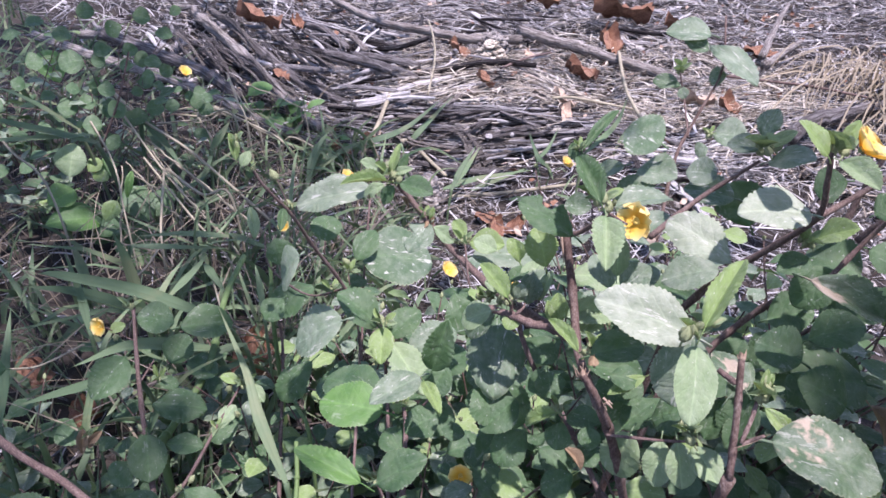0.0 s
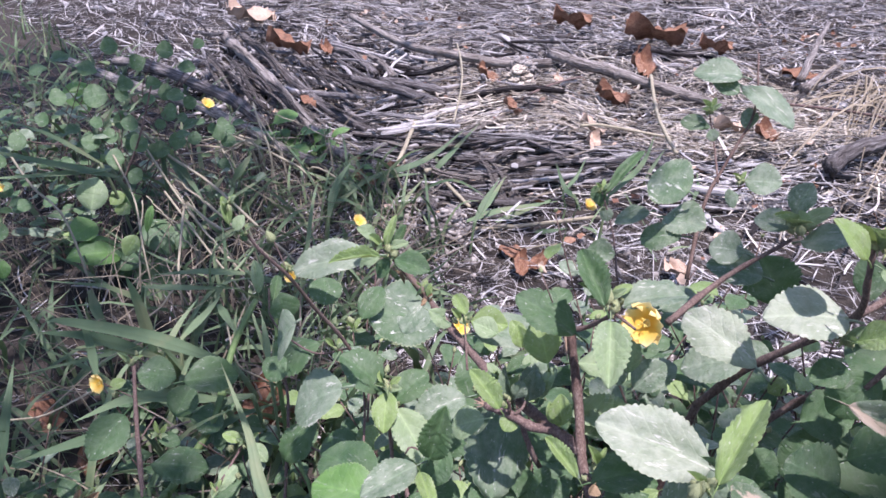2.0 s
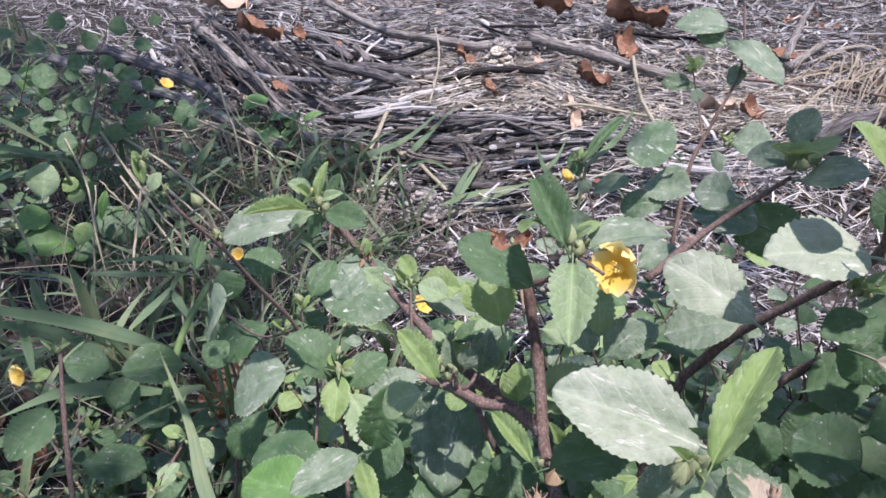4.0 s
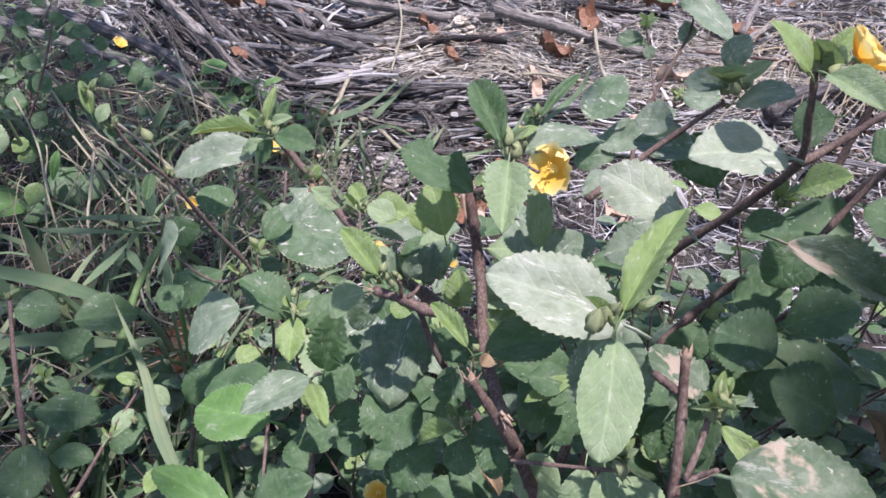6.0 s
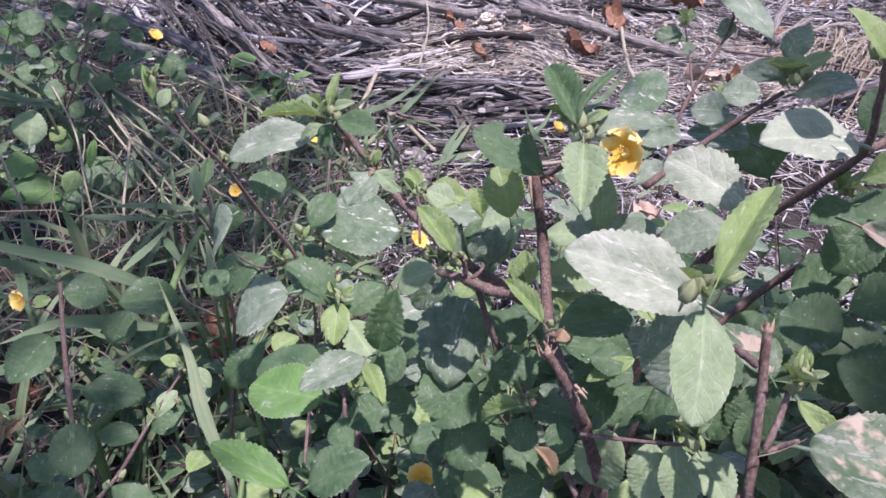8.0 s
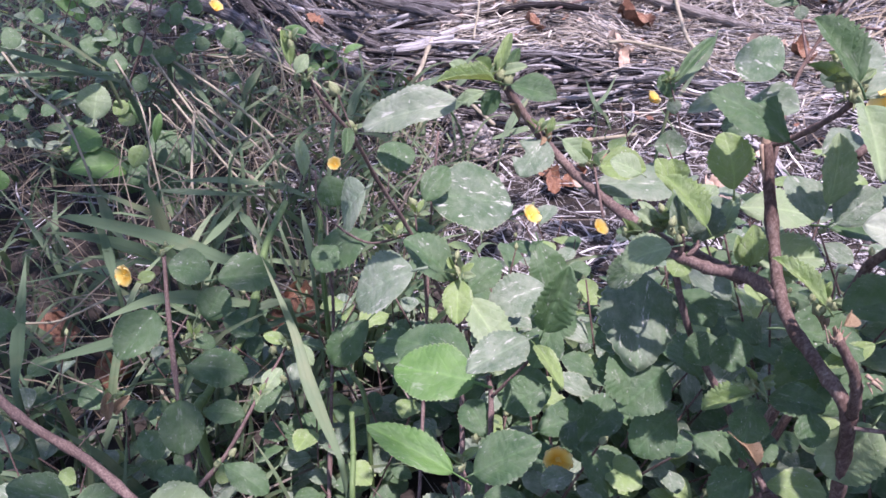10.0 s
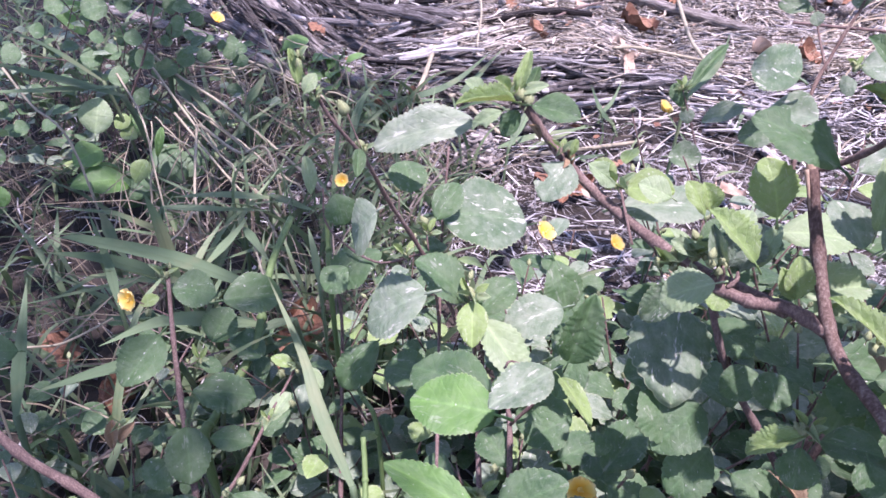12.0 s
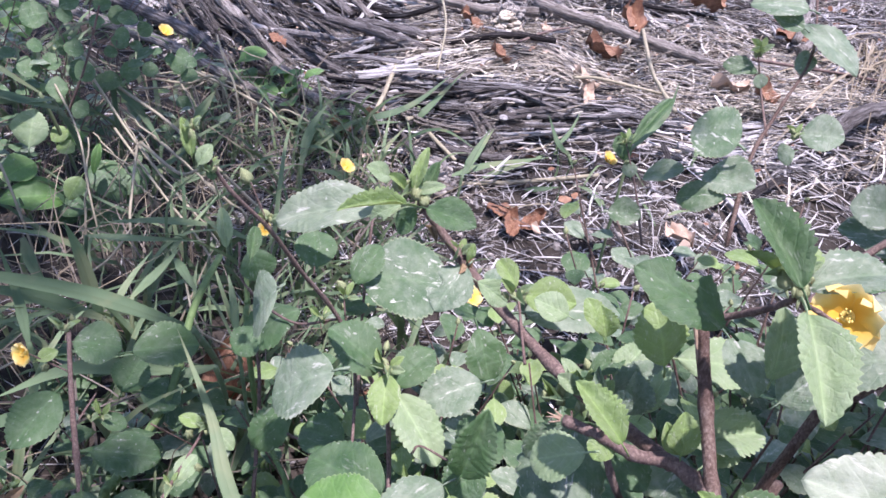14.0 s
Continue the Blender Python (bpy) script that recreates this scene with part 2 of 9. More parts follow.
WITHERED = grain_material("withered_leaf", ((0.2, (0.15, 0.10, 0.06)), (0.5, (0.30, 0.215, 0.135)), (0.85, (0.46, 0.37, 0.26))), scale=70, island=False, rough=0.7)
CAST = grain_material("soil_cast", ((0.2, (0.20, 0.17, 0.14)), (0.5, (0.42, 0.37, 0.31)), (0.8, (0.56, 0.50, 0.43))), scale=90)
GREY_CAST = grain_material("grey_soil_cast", ((0.15, (0.10, 0.09, 0.09)), (0.5, (0.22, 0.20, 0.19)), (0.85, (0.36, 0.33, 0.31))), scale=90)
SOIL = grain_material("soil", ((0.25, (0.018, 0.015, 0.013)), (0.52, (0.048, 0.040, 0.035)), (0.82, (0.15, 0.13, 0.115))), scale=45, island=False, rough=0.9, bump=0.9, depth=0.01)


# ---- mesh helpers ----
def mesh_of(name, verts, faces, smooth=True):
    me = bpy.data.meshes.new(name)
    me.from_pydata([tuple(v) for v in verts], [], faces)
    if smooth:
        me.polygons.foreach_set("use_smooth", [True] * len(me.polygons))
    me.update()
    return me


def fibre_mesh(name, verts, faces, lie, smooth=False):
    """A mesh whose points carry the run of their grain: along, around and a number of the piece's own."""
    me = mesh_of(name, verts, faces, smooth)
    me.attributes.new("fibre", "FLOAT_VECTOR", "POINT").data.foreach_set("vector", np.array(lie, dtype=np.float32).ravel())
    return me


def part(name, me, material, parent, label="", m=None):
    """One mesh object under a thing or a part; m is its pose in the world."""
    ob = new(name, me)
    if not me.materials:
        me.materials.append(material)
    elif me.materials[0] is not material:
        ob.material_slots[0].link = "OBJECT"
        ob.material_slots[0].material = material
    ob.parent = parent
    origin = parent.matrix_basis.copy()
    up = parent.parent
    while up is not None:
        origin = up.matrix_basis @ origin
        up = up.parent
    ob.matrix_basis = origin.inverted() @ (m if m is not None else Matrix.Identity(4))
    return tagged(ob, label)


def thing(name, at, label, category, group=""):
    ob = new(name)
    ob.empty_display_size = 0.02
    ob.matrix_basis = Matrix.Translation(at)
    return tagged(ob, label, category, group)


def curve_points(points, steps=6):
    """A smooth line through the given points."""
    p = [Vector(q) for q in points]
    p = [2 * p[0] - p[1]] + p + [2 * p[-1] - p[-2]]
    out = []
    for i in range(1, len(p) - 2):
        for k in range(steps):
            t = k / steps
            a, b, c, d = p[i - 1], p[i], p[i + 1], p[i + 2]
            out.append(0.5 * (2 * b + (c - a) * t + (2 * a - 5 * b + 4 * c - d) * t * t + (3 * b - a - 3 * c + d) * t**3))
    out.append(p[-2])
    return out


def tube(line, r0, r1, sides=7, rough=0.0, rng=None, knots=0):
    """Verts and faces of a tapered, closed tube along a line."""
    verts, faces = [], []
    n = len(line)
    ref = Vector((0.31, 0.17, 0.93))
    for i, p in enumerate(line):
        d = (line[min(i + 1, n - 1)] - line[max(i - 1, 0)]).normalized()
        u = d.cross(ref)
        u = (u if u.length > 1e-4 else d.cross(Vector((1, 0, 0)))).normalized()
        v = d.cross(u)
        r = r0 + (r1 - r0) * i / (n - 1)
        if knots and i % knots == 3:
            r *= 1.22
        for k in range(sides):
            a = 2 * math.pi * k / sides
            q = r * (1 + (rng.uniform(-rough, rough) if rng else 0))
            verts.append(p + u * (q * math.cos(a)) + v * (q * math.sin(a)))
    for i in range(n - 1):
        for k in range(sides):
            a, b = i * sides + k, i * sides + (k + 1) % sides
            faces.append((a, b, b + sides, a + sides))
    faces.append(tuple(range(sides))[::-1])
    faces.append(tuple(range((n - 1) * sides, n * sides)))
    return verts, faces


# ---- leaves ----
def leaf_mesh(name, peak=0.45, blunt=0.8, teeth=9, tooth=0.05, fold=0.16, curl=0.25, wave=0.02, bite=0, small=False, twist=0.0, wedge=0.35, quilt=0.016):
    """A toothed leaf of unit length along y and unit width: wedge-shaped foot, teeth that point forward, sunken veins, midrib fold and stalk."""
    rng = random.Random(sum(ord(c) for c in name))
    verts, faces, rims = [], [], []
    rows = teeth * (2 if small else 4)
    cols = (-1.0, -0.6, 0.0, 0.6, 1.0) if small else (-1.0, -0.88, -0.6, -0.3, 0.0, 0.3, 0.6, 0.88, 1.0)
    many = len(cols)
    power = math.log(0.5) / math.log(peak)
    size = {side: [rng.uniform(0.55, 1.3) for _ in range(teeth + 2)] for side in (-1, 1)}
    lean = {side: rng.uniform(0.93, 1.05) for side in (-1, 1)}
    for i in range(rows + 1):
        y = i / rows
        oval = max(0.0, math.sin(math.pi * y**power)) ** blunt * 0.5
        foot = min(1.0, y / (peak * 0.95)) * 0.5
        w = oval * (1 - wedge) + min(oval, foot) * wedge
        for c in cols:
            side = 1 if c > 0 else -1
            edge = w * lean[side]
            at = y * teeth + (0.0 if side > 0 else 0.4)
            saw = at % 1.0
            rise = math.sin(1.571 * saw / 0.7) if saw < 0.7 else (1 - saw) / 0.3
            fade = min(1.0, max(0.0, 5 * (y - 0.10))) * min(1.0, 8 * (1 - y))
            edge = max(0.004, edge + tooth * size[side][int(at)] * (rise - 0.55) * fade)
            x = c * edge
            if bite == 1 and c > 0 and 0.42 < y < 0.74:
                x *= 1 - (0.62 + 0.05 * math.sin(40 * y)) * math.sin((y - 0.42) / 0.32 * math.pi) ** 0.7
            if bite == 2 and c < 0 and y > 0.5:
                x *= 1 - (0.75 + 0.05 * math.sin(47 * y)) * math.sin((y - 0.5) / 0.5 * math.pi) ** 0.7
            run = (5.5 * y - 4.0 * abs(x)) % 1.0
            z = fold * abs(x) - curl * (y - 0.35) ** 2 + 0.55 * wave * math.sin(13 * y + 3 * c) * abs(c)
            z += twist * x * y + quilt * math.sin(math.pi * run) * (1 - c**4) * min(1.0, 6 * abs(x))
            z -= 0.05 * max(0.0, abs(c) - 0.6) * (1.0 if wave < 0.05 else 3.0)
            verts.append((x, y, z))
            rims.append(1.0 if abs(c) == 1 or i == rows else 0.0)
    for i in range(rows):
        for k in range(many - 1):
            a = i * many + k
            faces.append((a, a + 1, a + many + 1, a + many))
    z0 = -curl * 0.35**2
    line = [Vector((0, -0.2, z0 - 0.06)), Vector((0, -0.08, z0 - 0.015)), Vector((0, 0.03, z0 - 0.004))]
    tv, tf = tube(line, 0.024, 0.018, 5)
    o = len(verts)
    verts += tv
    faces += [tuple(i + o for i in f) for f in tf]
    me = mesh_of(name, verts, faces)
    rim = me.attributes.new("rim", "FLOAT", "POINT")
    rim.data.foreach_set("value", rims + [0.0] * len(tv))
    return me


SHAPES = {
    "oval": [leaf_mesh("leaf_oval", 0.48, 0.62, 13, 0.045, 0.2, 0.25, wedge=0.15), leaf_mesh("leaf_oval_b", 0.52, 0.56, 12, 0.05, 0.12, 0.35, 0.035, twist=0.25, wedge=0.4),
             leaf_mesh("leaf_oval_c", 0.46, 0.64, 14, 0.045, 0.26, 0.15, 0.02, twist=-0.25, wedge=0.2)],
    "long": [leaf_mesh("leaf_long", 0.47, 0.58, 13, 0.08, 0.45, 0.15, 0.03, wedge=0.1, quilt=0.025), leaf_mesh("leaf_long_b", 0.5, 0.54, 12, 0.07, 0.3, 0.3, 0.03, twist=0.3, wedge=0.1, quilt=0.025)],
    "big": [leaf_mesh("leaf_big", 0.46, 0.60, 18, 0.034, 0.12, 0.25, 0.03, wedge=0.1), leaf_mesh("leaf_big_b", 0.48, 0.56, 18, 0.034, 0.18, 0.18, 0.035, wedge=0.15)],
    "round": [leaf_mesh("leaf_round", 0.5, 0.50, 12, 0.045, 0.1, 0.2, 0.03, wedge=0.05)],
    "smooth": [leaf_mesh("leaf_smooth", 0.48, 0.50, 16, 0.022, 0.1, 0.3, 0.02, wedge=0.1)],
    "fold": [leaf_mesh("leaf_fold", 0.5, 0.62, 11, 0.075, 0.9, 0.3, 0.04, wedge=0.2, quilt=0.025)],
    "chewed": [leaf_mesh("leaf_chewed", 0.5, 0.6, 12, 0.05, 0.15, 0.3, 0.03, bite=1), leaf_mesh("leaf_chewed_b", 0.5, 0.6, 11, 0.05, 0.15, 0.3, 0.03, bite=2)],
    "spot": [leaf_mesh("leaf_wavy", 0.5, 0.58, 12, 0.05, 0.12, 0.3, 0.06)],
    "small": [leaf_mesh("leaf_small", 0.54, 0.58, 9, 0.055, 0.12, 0.3, 0.03, small=True, wedge=0.5), leaf_mesh("leaf_small_b", 0.5, 0.66, 9, 0.055, 0.22, 0.2, 0.03, small=True)],
    "entire": [leaf_mesh("leaf_entire", 0.42, 0.7, 10, 0.008, 0.18, 0.3, 0.03, wedge=0.1, quilt=0.02)],
}
pick = random.Random(11)


def leaf_pose(base, tip, width, normal):
    y = Vector(tip) - Vector(base)
    length = y.length
    y.normalize()
    z = Vector(normal)
    z = (z - y * z.dot(y)).normalized()
    x = y.cross(z)
    m = Matrix((x, y, z)).transposed().to_4x4()
    return Matrix.Translation(base) @ m @ Matrix.Diagonal((width, length, length, 1))


def leaf(plant, look_kind, shape, base, tip, width, normal, material=None):
    options = SHAPES[shape]
    return part("leaf", options[pick.randrange(len(options))], material or LEAF[KIND[look_kind]], plant, m=leaf_pose(base, tip, width * 1.04, normal))


def stem(plant, kind, r0, r1, *points):
    """Radii in millimetres, points in the world."""
    line = curve_points(points, 6)
    verts, faces = tube(line, r0 * 0.0009, r1 * 0.0009, 9, 0.07, pick, knots=5)
    base = plant.matrix_basis.translation
    me = mesh_of(kind, [v - base for v in verts], faces)
    return part(kind, me, BARK if kind == "stem" else TWIG, plant, m=plant.matrix_basis)


def cut_end(plant, at, way, mm):
    """The pale, splintered end of a snapped stem."""
    d = Vector(way).normalized()
    u = d.cross(Vector((0.3, 0.9, 0.1))).normalized()
    v = d.cross(u)
    r = mm * 0.001
    verts, faces = tube([d * (-r), Vector((0, 0, 0)), d * (r * 0.7)], r * 1.04, r * 0.9, 11, 0.08, pick)
    for k in range(22, 33):
        verts[k] = verts[k] + d * (r * pick.uniform(-0.9, 2.2)) + (verts[k] - d * (r * 0.7)) * pick.uniform(-0.15, 0.2)
    return part("snapped_end", mesh_of("snapped_end", verts, faces), CUT_WOOD, plant, "pale splintered broken end", Matrix.Translation(at))


def frayed(plant, root, tip, mm):
    """A torn strip of bark or a loose fibre."""
    a, b = Vector(root), Vector(tip)
    side = (b - a).cross(Vector((0.2, 0.9, 0.3))).normalized() * (0.12 * (b - a).length)
    line = curve_points([a, a.lerp(b, 0.5) + side * pick.uniform(-1, 1), b], 4)
    verts, faces = tube([p - a for p in line], mm * 0.001, mm * 0.0003, 5, 0.1, pick)
    return part("bark_strip", mesh_of("bark_strip", verts, faces), CUT_WOOD, plant, "pale torn strip of bark", Matrix.Translation(a))


def petal_mesh():
    verts, faces = [], []
    rows, cols = 8, 6
    for i in range(rows + 1):
        y = i / rows
        w = 0.94 * (0.42 + 0.58 * math.sin(min(1, y * 1.05) * math.pi * 0.5) ** 1.1)
        for k in range(cols + 1):
            c = 2 * k / cols - 1
            end = 1 - 0.16 * c * c - 0.05 * math.sin(7 * c) if i == rows else 1
            verts.append((w * c * (1.05 if i < rows else 0.85), y * end, 0.16 * y * y + 0.26 * c * c * y + 0.05 * y * math.sin(9 * c + 4 * y)))
    for i in range(rows):
        for k in range(cols):
            a = i * (cols + 1) + k
            faces.append((a, a + 1, a + cols + 2, a + cols + 1))
    return mesh_of("petal", verts, faces)


def ball(centre, r, rings=4, sides=6, squash=1.0, ridge=0.0):
    verts, faces = [], []
    for i in range(rings + 1):
        t = math.pi * i / rings
        for k in range(sides):
            a = 2 * math.pi * k / sides
            q = r * max(0.02, math.sin(t)) * (1 + ridge * (k % 2))
            verts.append(Vector(centre) + Vector((q * math.cos(a), q * math.sin(a), -r * squash * math.cos(t))))
    for i in range(rings):
        for k in range(sides):
            a, b = i * sides + k, i * sides + (k + 1) % sides
            faces.append((a, b, b + sides, a + sides))
    return verts, faces


def join(pieces):
    verts, faces = [], []
    for v, f in pieces:
        o = len(verts)
        verts += v
        faces += [tuple(i + o for i in g) for g in f]
    return verts, faces


def stamen_mesh():
    rng = random.Random(5)
    pieces = [tube([Vector((0, 0, 0)), Vector((0, 0, 0.3))], 0.05, 0.045, 6)]
    pieces.append(ball((0, 0, 0.02), 0.2, 4, 8, 0.5))
    for _ in range(14):
        a, s, h = rng.uniform(0, 6.28), rng.uniform(0.06, 0.2), rng.uniform(0.34, 0.55)
        tip = Vector((s * math.cos(a), s * math.sin(a), h))
        pieces.append(tube([Vector((0, 0, 0.28)), tip], 0.012, 0.01, 3))
        pieces.append(ball(tip, 0.035, 3, 5))
    return mesh_of("stamens", *join(pieces))


def bud_mesh(name, sides=10):
    """A ribbed, pointed bud with five sepal ridges."""
    verts, faces = [], []
    rings = 8
    for i in range(rings + 1):
        t = i / rings
        r = 0.36 * math.sin(math.pi * min(1.0, t**0.7 * 1.0)) ** 0.8 + 0.03 * (1 - t)
        for k in range(sides):
            a = 2 * math.pi * k / sides + 0.5 * t
            q = max(0.012, r) * (1.25 if k % 2 else 0.72)
            verts.append((q * math.cos(a), q * math.sin(a), t * 1.35))
    for i in range(rings):
        for k in range(sides):
            a, b = i * sides + k, i * sides + (k + 1) % sides
            faces.append((a, b, b + sides, a + sides))
    v2, f2 = tube([Vector((0, 0, -0.5)), Vector((0, 0, 0.06))], 0.06, 0.1, 5)
    return mesh_of(name, *join([([Vector(v) for v in verts], faces), (v2, f2)]), smooth=True)


PETAL_MESH, STAMEN_MESH, BUD_MESH = petal_mesh(), stamen_mesh(), bud_mesh("bud")
FACING = {"open": ((-0.62, -0.62, 0.34), 52), "front": ((-0.05, -0.72, 0.62), 30), "away": ((-0.30, -0.80, 0.35), 40), "side": ((0.45, -0.25, 0.65), 26)}


def flower(plant, at, size, how):
    """A five-petalled yellow flower in its green cup; the cup sits at the given point."""
    face, spread = FACING[how]
    axis = Vector(face).normalized()
    q = axis.to_track_quat("Z", "Y").to_matrix().to_4x4()
    root = Matrix.Translation(Vector(at) - axis * (0.002 if how == "front" else 0.0)) @ q
    size *= 0.0076
    cup = part("flower", BUD_MESH, BUD_GREEN, plant, "yellow five-petalled flower in a green cup", root @ Matrix.Translation((0, 0, -size * 0.25)) @ Matrix.Diagonal((size * 0.55, size * 0.55, size * 0.2, 1)))
    for k in range(5):
        a = 72 * k + pick.uniform(-6, 6)
        m = root @ Matrix.Translation((0, 0, -size * 0.02)) @ pose(0, 0, 0, 0, 0, a) @ pose(0, 0, 0, 90 - spread + pick.uniform(-6, 6), 0, 0)
        part("petal", PETAL_MESH, PETAL, cup, m=m @ Matrix.Diagonal((size * 0.98, size, size, 1)))
    part("stamen", STAMEN_MESH, STAMEN, cup, m=root @ Matrix.Translation((0, 0, 0)) @ Matrix.Diagonal((size * 1.5, size * 1.5, size * 1.15, 1)))
    return cup


def bud(plant, at, mm):
    s = mm * 0.00105
    turn = pose(0, 0, 0, pick.uniform(-40, 40), pick.uniform(-40, 40), pick.uniform(0, 360))
    return part("bud", BUD_MESH, BUD_GREEN, plant, m=Matrix.Translation(Vector(at) - Vector((0, 0, s * 0.5))) @ turn @ Matrix.Diagonal((s, s, s, 1)))


def sprig(plant, at, mm, count=5):
    """A tuft of small new leaves and buds at a shoot's tip."""
    p = Vector(at)
    for k in range(count):
        a = 2.4 * k + pick.uniform(-0.4, 0.4)
        way = Vector((math.cos(a), math.sin(a) - 0.3, pick.uniform(0.3, 1.6))).normalized()
        size = mm * 0.001 * pick.uniform(0.7, 1.3)
        side = Vector((pick.gauss(0, 0.3), -0.6, 0.8))
        part("leaf", SHAPES["oval" if k % 3 == 0 else "fold"][0], LEAF["young" if k % 2 else "fresh"], plant, m=leaf_pose(p + way * size * 0.15, p + way * size, size * pick.uniform(0.26, 0.42), side))
    for k in range(4):
        q = Vector((pick.gauss(0, 1), pick.gauss(0, 1), pick.uniform(0, 1))) * (mm * 0.00024)
        bud(plant, p + q, mm * pick.uniform(0.26, 0.36))


def withered(plant, base, tip, width):
    """A dried, curled brown leaf still hanging on."""
    return part("withered_leaf", SHAPES["fold"][0], WITHERED, plant, "curled dry brown leaf", leaf_pose(base, tip, width, (0.4, -0.6, 0.6)))


# ---- ground ----
def mulch_edge(x):
    """Where the heap of cut stalks begins, ahead of the camera."""
    if x < -0.1:
        return 1.22 + (-0.1 - x) * 0.92
    return 1.22 - 0.18 * min(1, (x + 0.1) / 0.3)


def lump(x, y, s, z=0.0):
    return noise.noise(Vector((x * s, y * s, z)))


def ground_height(x, y):
    h = 0.012 * lump(x, y, 3.1) + 0.006 * lump(x, y, 9.0)
    d = y - mulch_edge(x)
    if d > -0.1:
        rise = min(1.0, max(0.0, (d + 0.1) / 0.45))
        h += rise * (0.035 + 0.03 * lump(x, y, 1.9, 3) + 0.02 * lump(x, y, 5.0, 7))
    # the step of packed stalks
    if -0.35 < x < 0.35:
        side = max(0.0, 1 - ((x - 0.0) / 0.36) ** 2)
        step = min(1.0, max(0.0, (y - 1.31) / 0.20)) * (1 - min(1.0, max(0.0, (y - 1.75) / 0.4)))
        h += 0.045 * side * step
    return h


def build_ground():
    near = [(-2.6 + 5.4 * i / 150, -0.6 + 5.4 * j / 150) for j in range(151) for i in range(151)]
    verts = [(x, y, ground_height(x, y)) for x, y in near]
    faces = [(j * 151 + i, j * 151 + i + 1, (j + 1) * 151 + i + 1, (j + 1) * 151 + i) for j in range(150) for i in range(150)]
    # one sheet, carried out to the horizon
    edge = [i for i in range(151)] + [j * 151 + 150 for j in range(1, 151)] + [150 * 151 + i for i in range(149, -1, -1)] + [j * 151 for j in range(149, 0, -1)]
    ring = edge
    for far in (4.0, 30.0, 900.0):
        start = len(verts)
        for e in edge:
            x, y = near[e]
            d = Vector((x - 0.1, y - 2.1)).normalized()
            verts.append((x + d.x * far, y + d.y * far, 0.0))
        n = len(edge)
        for k in range(n):
            faces.append((ring[(k + 1) % n], ring[k], start + k, start + (k + 1) % n))
        ring = list(range(start, start + n))
    ob = new("ground", mesh_of("ground", verts, faces))
    ob.data.materials.append(SOIL)
    tagged(ob, "dark bare soil under weeds and old stalks", "ground", kind="structure")


build_ground()


# ---- heap of cut stalks ----
# the lie of the heap: where, which way the stalks run there, and how wildly they stray
LIE = (
    (-0.88, 2.14, -0.97, 0.20), (-0.76, 2.16, -1.02, 0.20), (-0.45, 1.69, -0.95, 0.22), (-0.28, 1.52, -0.32, 0.30),
    (-0.11, 1.50, 0.30, 0.22), (0.09, 1.54, 0.0, 0.25), (0.01, 1.37, 0.12, 0.12), (-0.01, 1.21, -0.10, 0.15),
    (-0.42, 2.02, -1.02, 0.50), (-0.26, 1.76, -0.69, 0.55), (0.16, 1.96, 1.17, 1.0), (0.35, 1.70, 0.11, 0.9),
    (1.04, 2.37, 0.99, 0.70), (0.96, 1.82, 0.83, 0.35), (0.63, 2.18, -1.16, 0.8), (-0.26, 2.53, -0.48, 0.7),
)


def lie_grid():
    """The run of the stalks, doubled in angle so that both ends count alike, on a grid of five centimetres."""
    grid = {}
    for i in range(-52, 56):
        for j in range(0, 96):
            x, y = i * 0.05, j * 0.05
            c = s = w = total = 0.0
            for gx, gy, a, stray in LIE:
                k = 1 / ((x - gx) ** 2 + (y - gy) ** 2 + 0.012) ** 1.5
                c, s, w, total = c + k * math.cos(2 * a), s + k * math.sin(2 * a), w + k * stray, total + k
            grid[i, j] = (0.5 * math.atan2(s, c) + 0.25 * lump(x, y, 2.3, 5), w / total)
    return grid


LIE_GRID = lie_grid()


def flow(x, y):
    return LIE_GRID.get((round(x * 20), round(y * 20)), (0.3, 0.8))


def stalk_piece(x, y, a, size, r, z0, tilt, curve, rng, sides, rings=5):
    """One stalk lying on the heap: points, faces and the run of its grain."""
    verts, faces, lie = [], [], []
    own, flat = rng.uniform(0, 90), rng.uniform(0.45, 1.0)
    ridge = [rng.uniform(0.75, 1.2) for _ in range(sides)]
    px, py, turn = x, y, a
    steps = []
    for half in (-1, 1):
        px, py, turn, row = x, y, a, []
        for i in range(rings // 2):
            ds = half * size / (rings - 1)
            px, py = px + math.cos(turn) * ds, py + math.sin(turn) * ds
            turn += curve * ds / size * 2
            row.append((px, py, turn))
        steps = row[::-1] + [(x, y, a)] if half < 0 else steps + row
    for i, (px, py, turn) in enumerate(steps):
        u = (i / (rings - 1) - 0.5) * size
        c, s = math.cos(turn), math.sin(turn)
        pz = ground_height(px, py) + max(0.0, z0 + tilt * u) + r * flat
        q = r * (1.0 if 0 < i < rings - 1 else 0.7)
        for k in range(sides):
            t = 2 * math.pi * k / sides + 0.7
            verts.append((px - s * q * ridge[k] * math.cos(t), py + c * q * ridge[k] * math.cos(t), pz + q * flat * ridge[k] * math.sin(t)))
            lie.append((u * 22, 2.6 * math.sin(t) + 2.6 * math.cos(t), own))
    for i in range(rings - 1):
        for k in range(sides):
            p, w = i * sides + k, i * sides + (k + 1) % sides
            faces.append((p, w, w + sides, p + sides))
    faces.append(tuple(range(sides))[::-1])
    faces.append(tuple((rings - 1) * sides + k for k in range(sides)))
    return verts, faces, lie


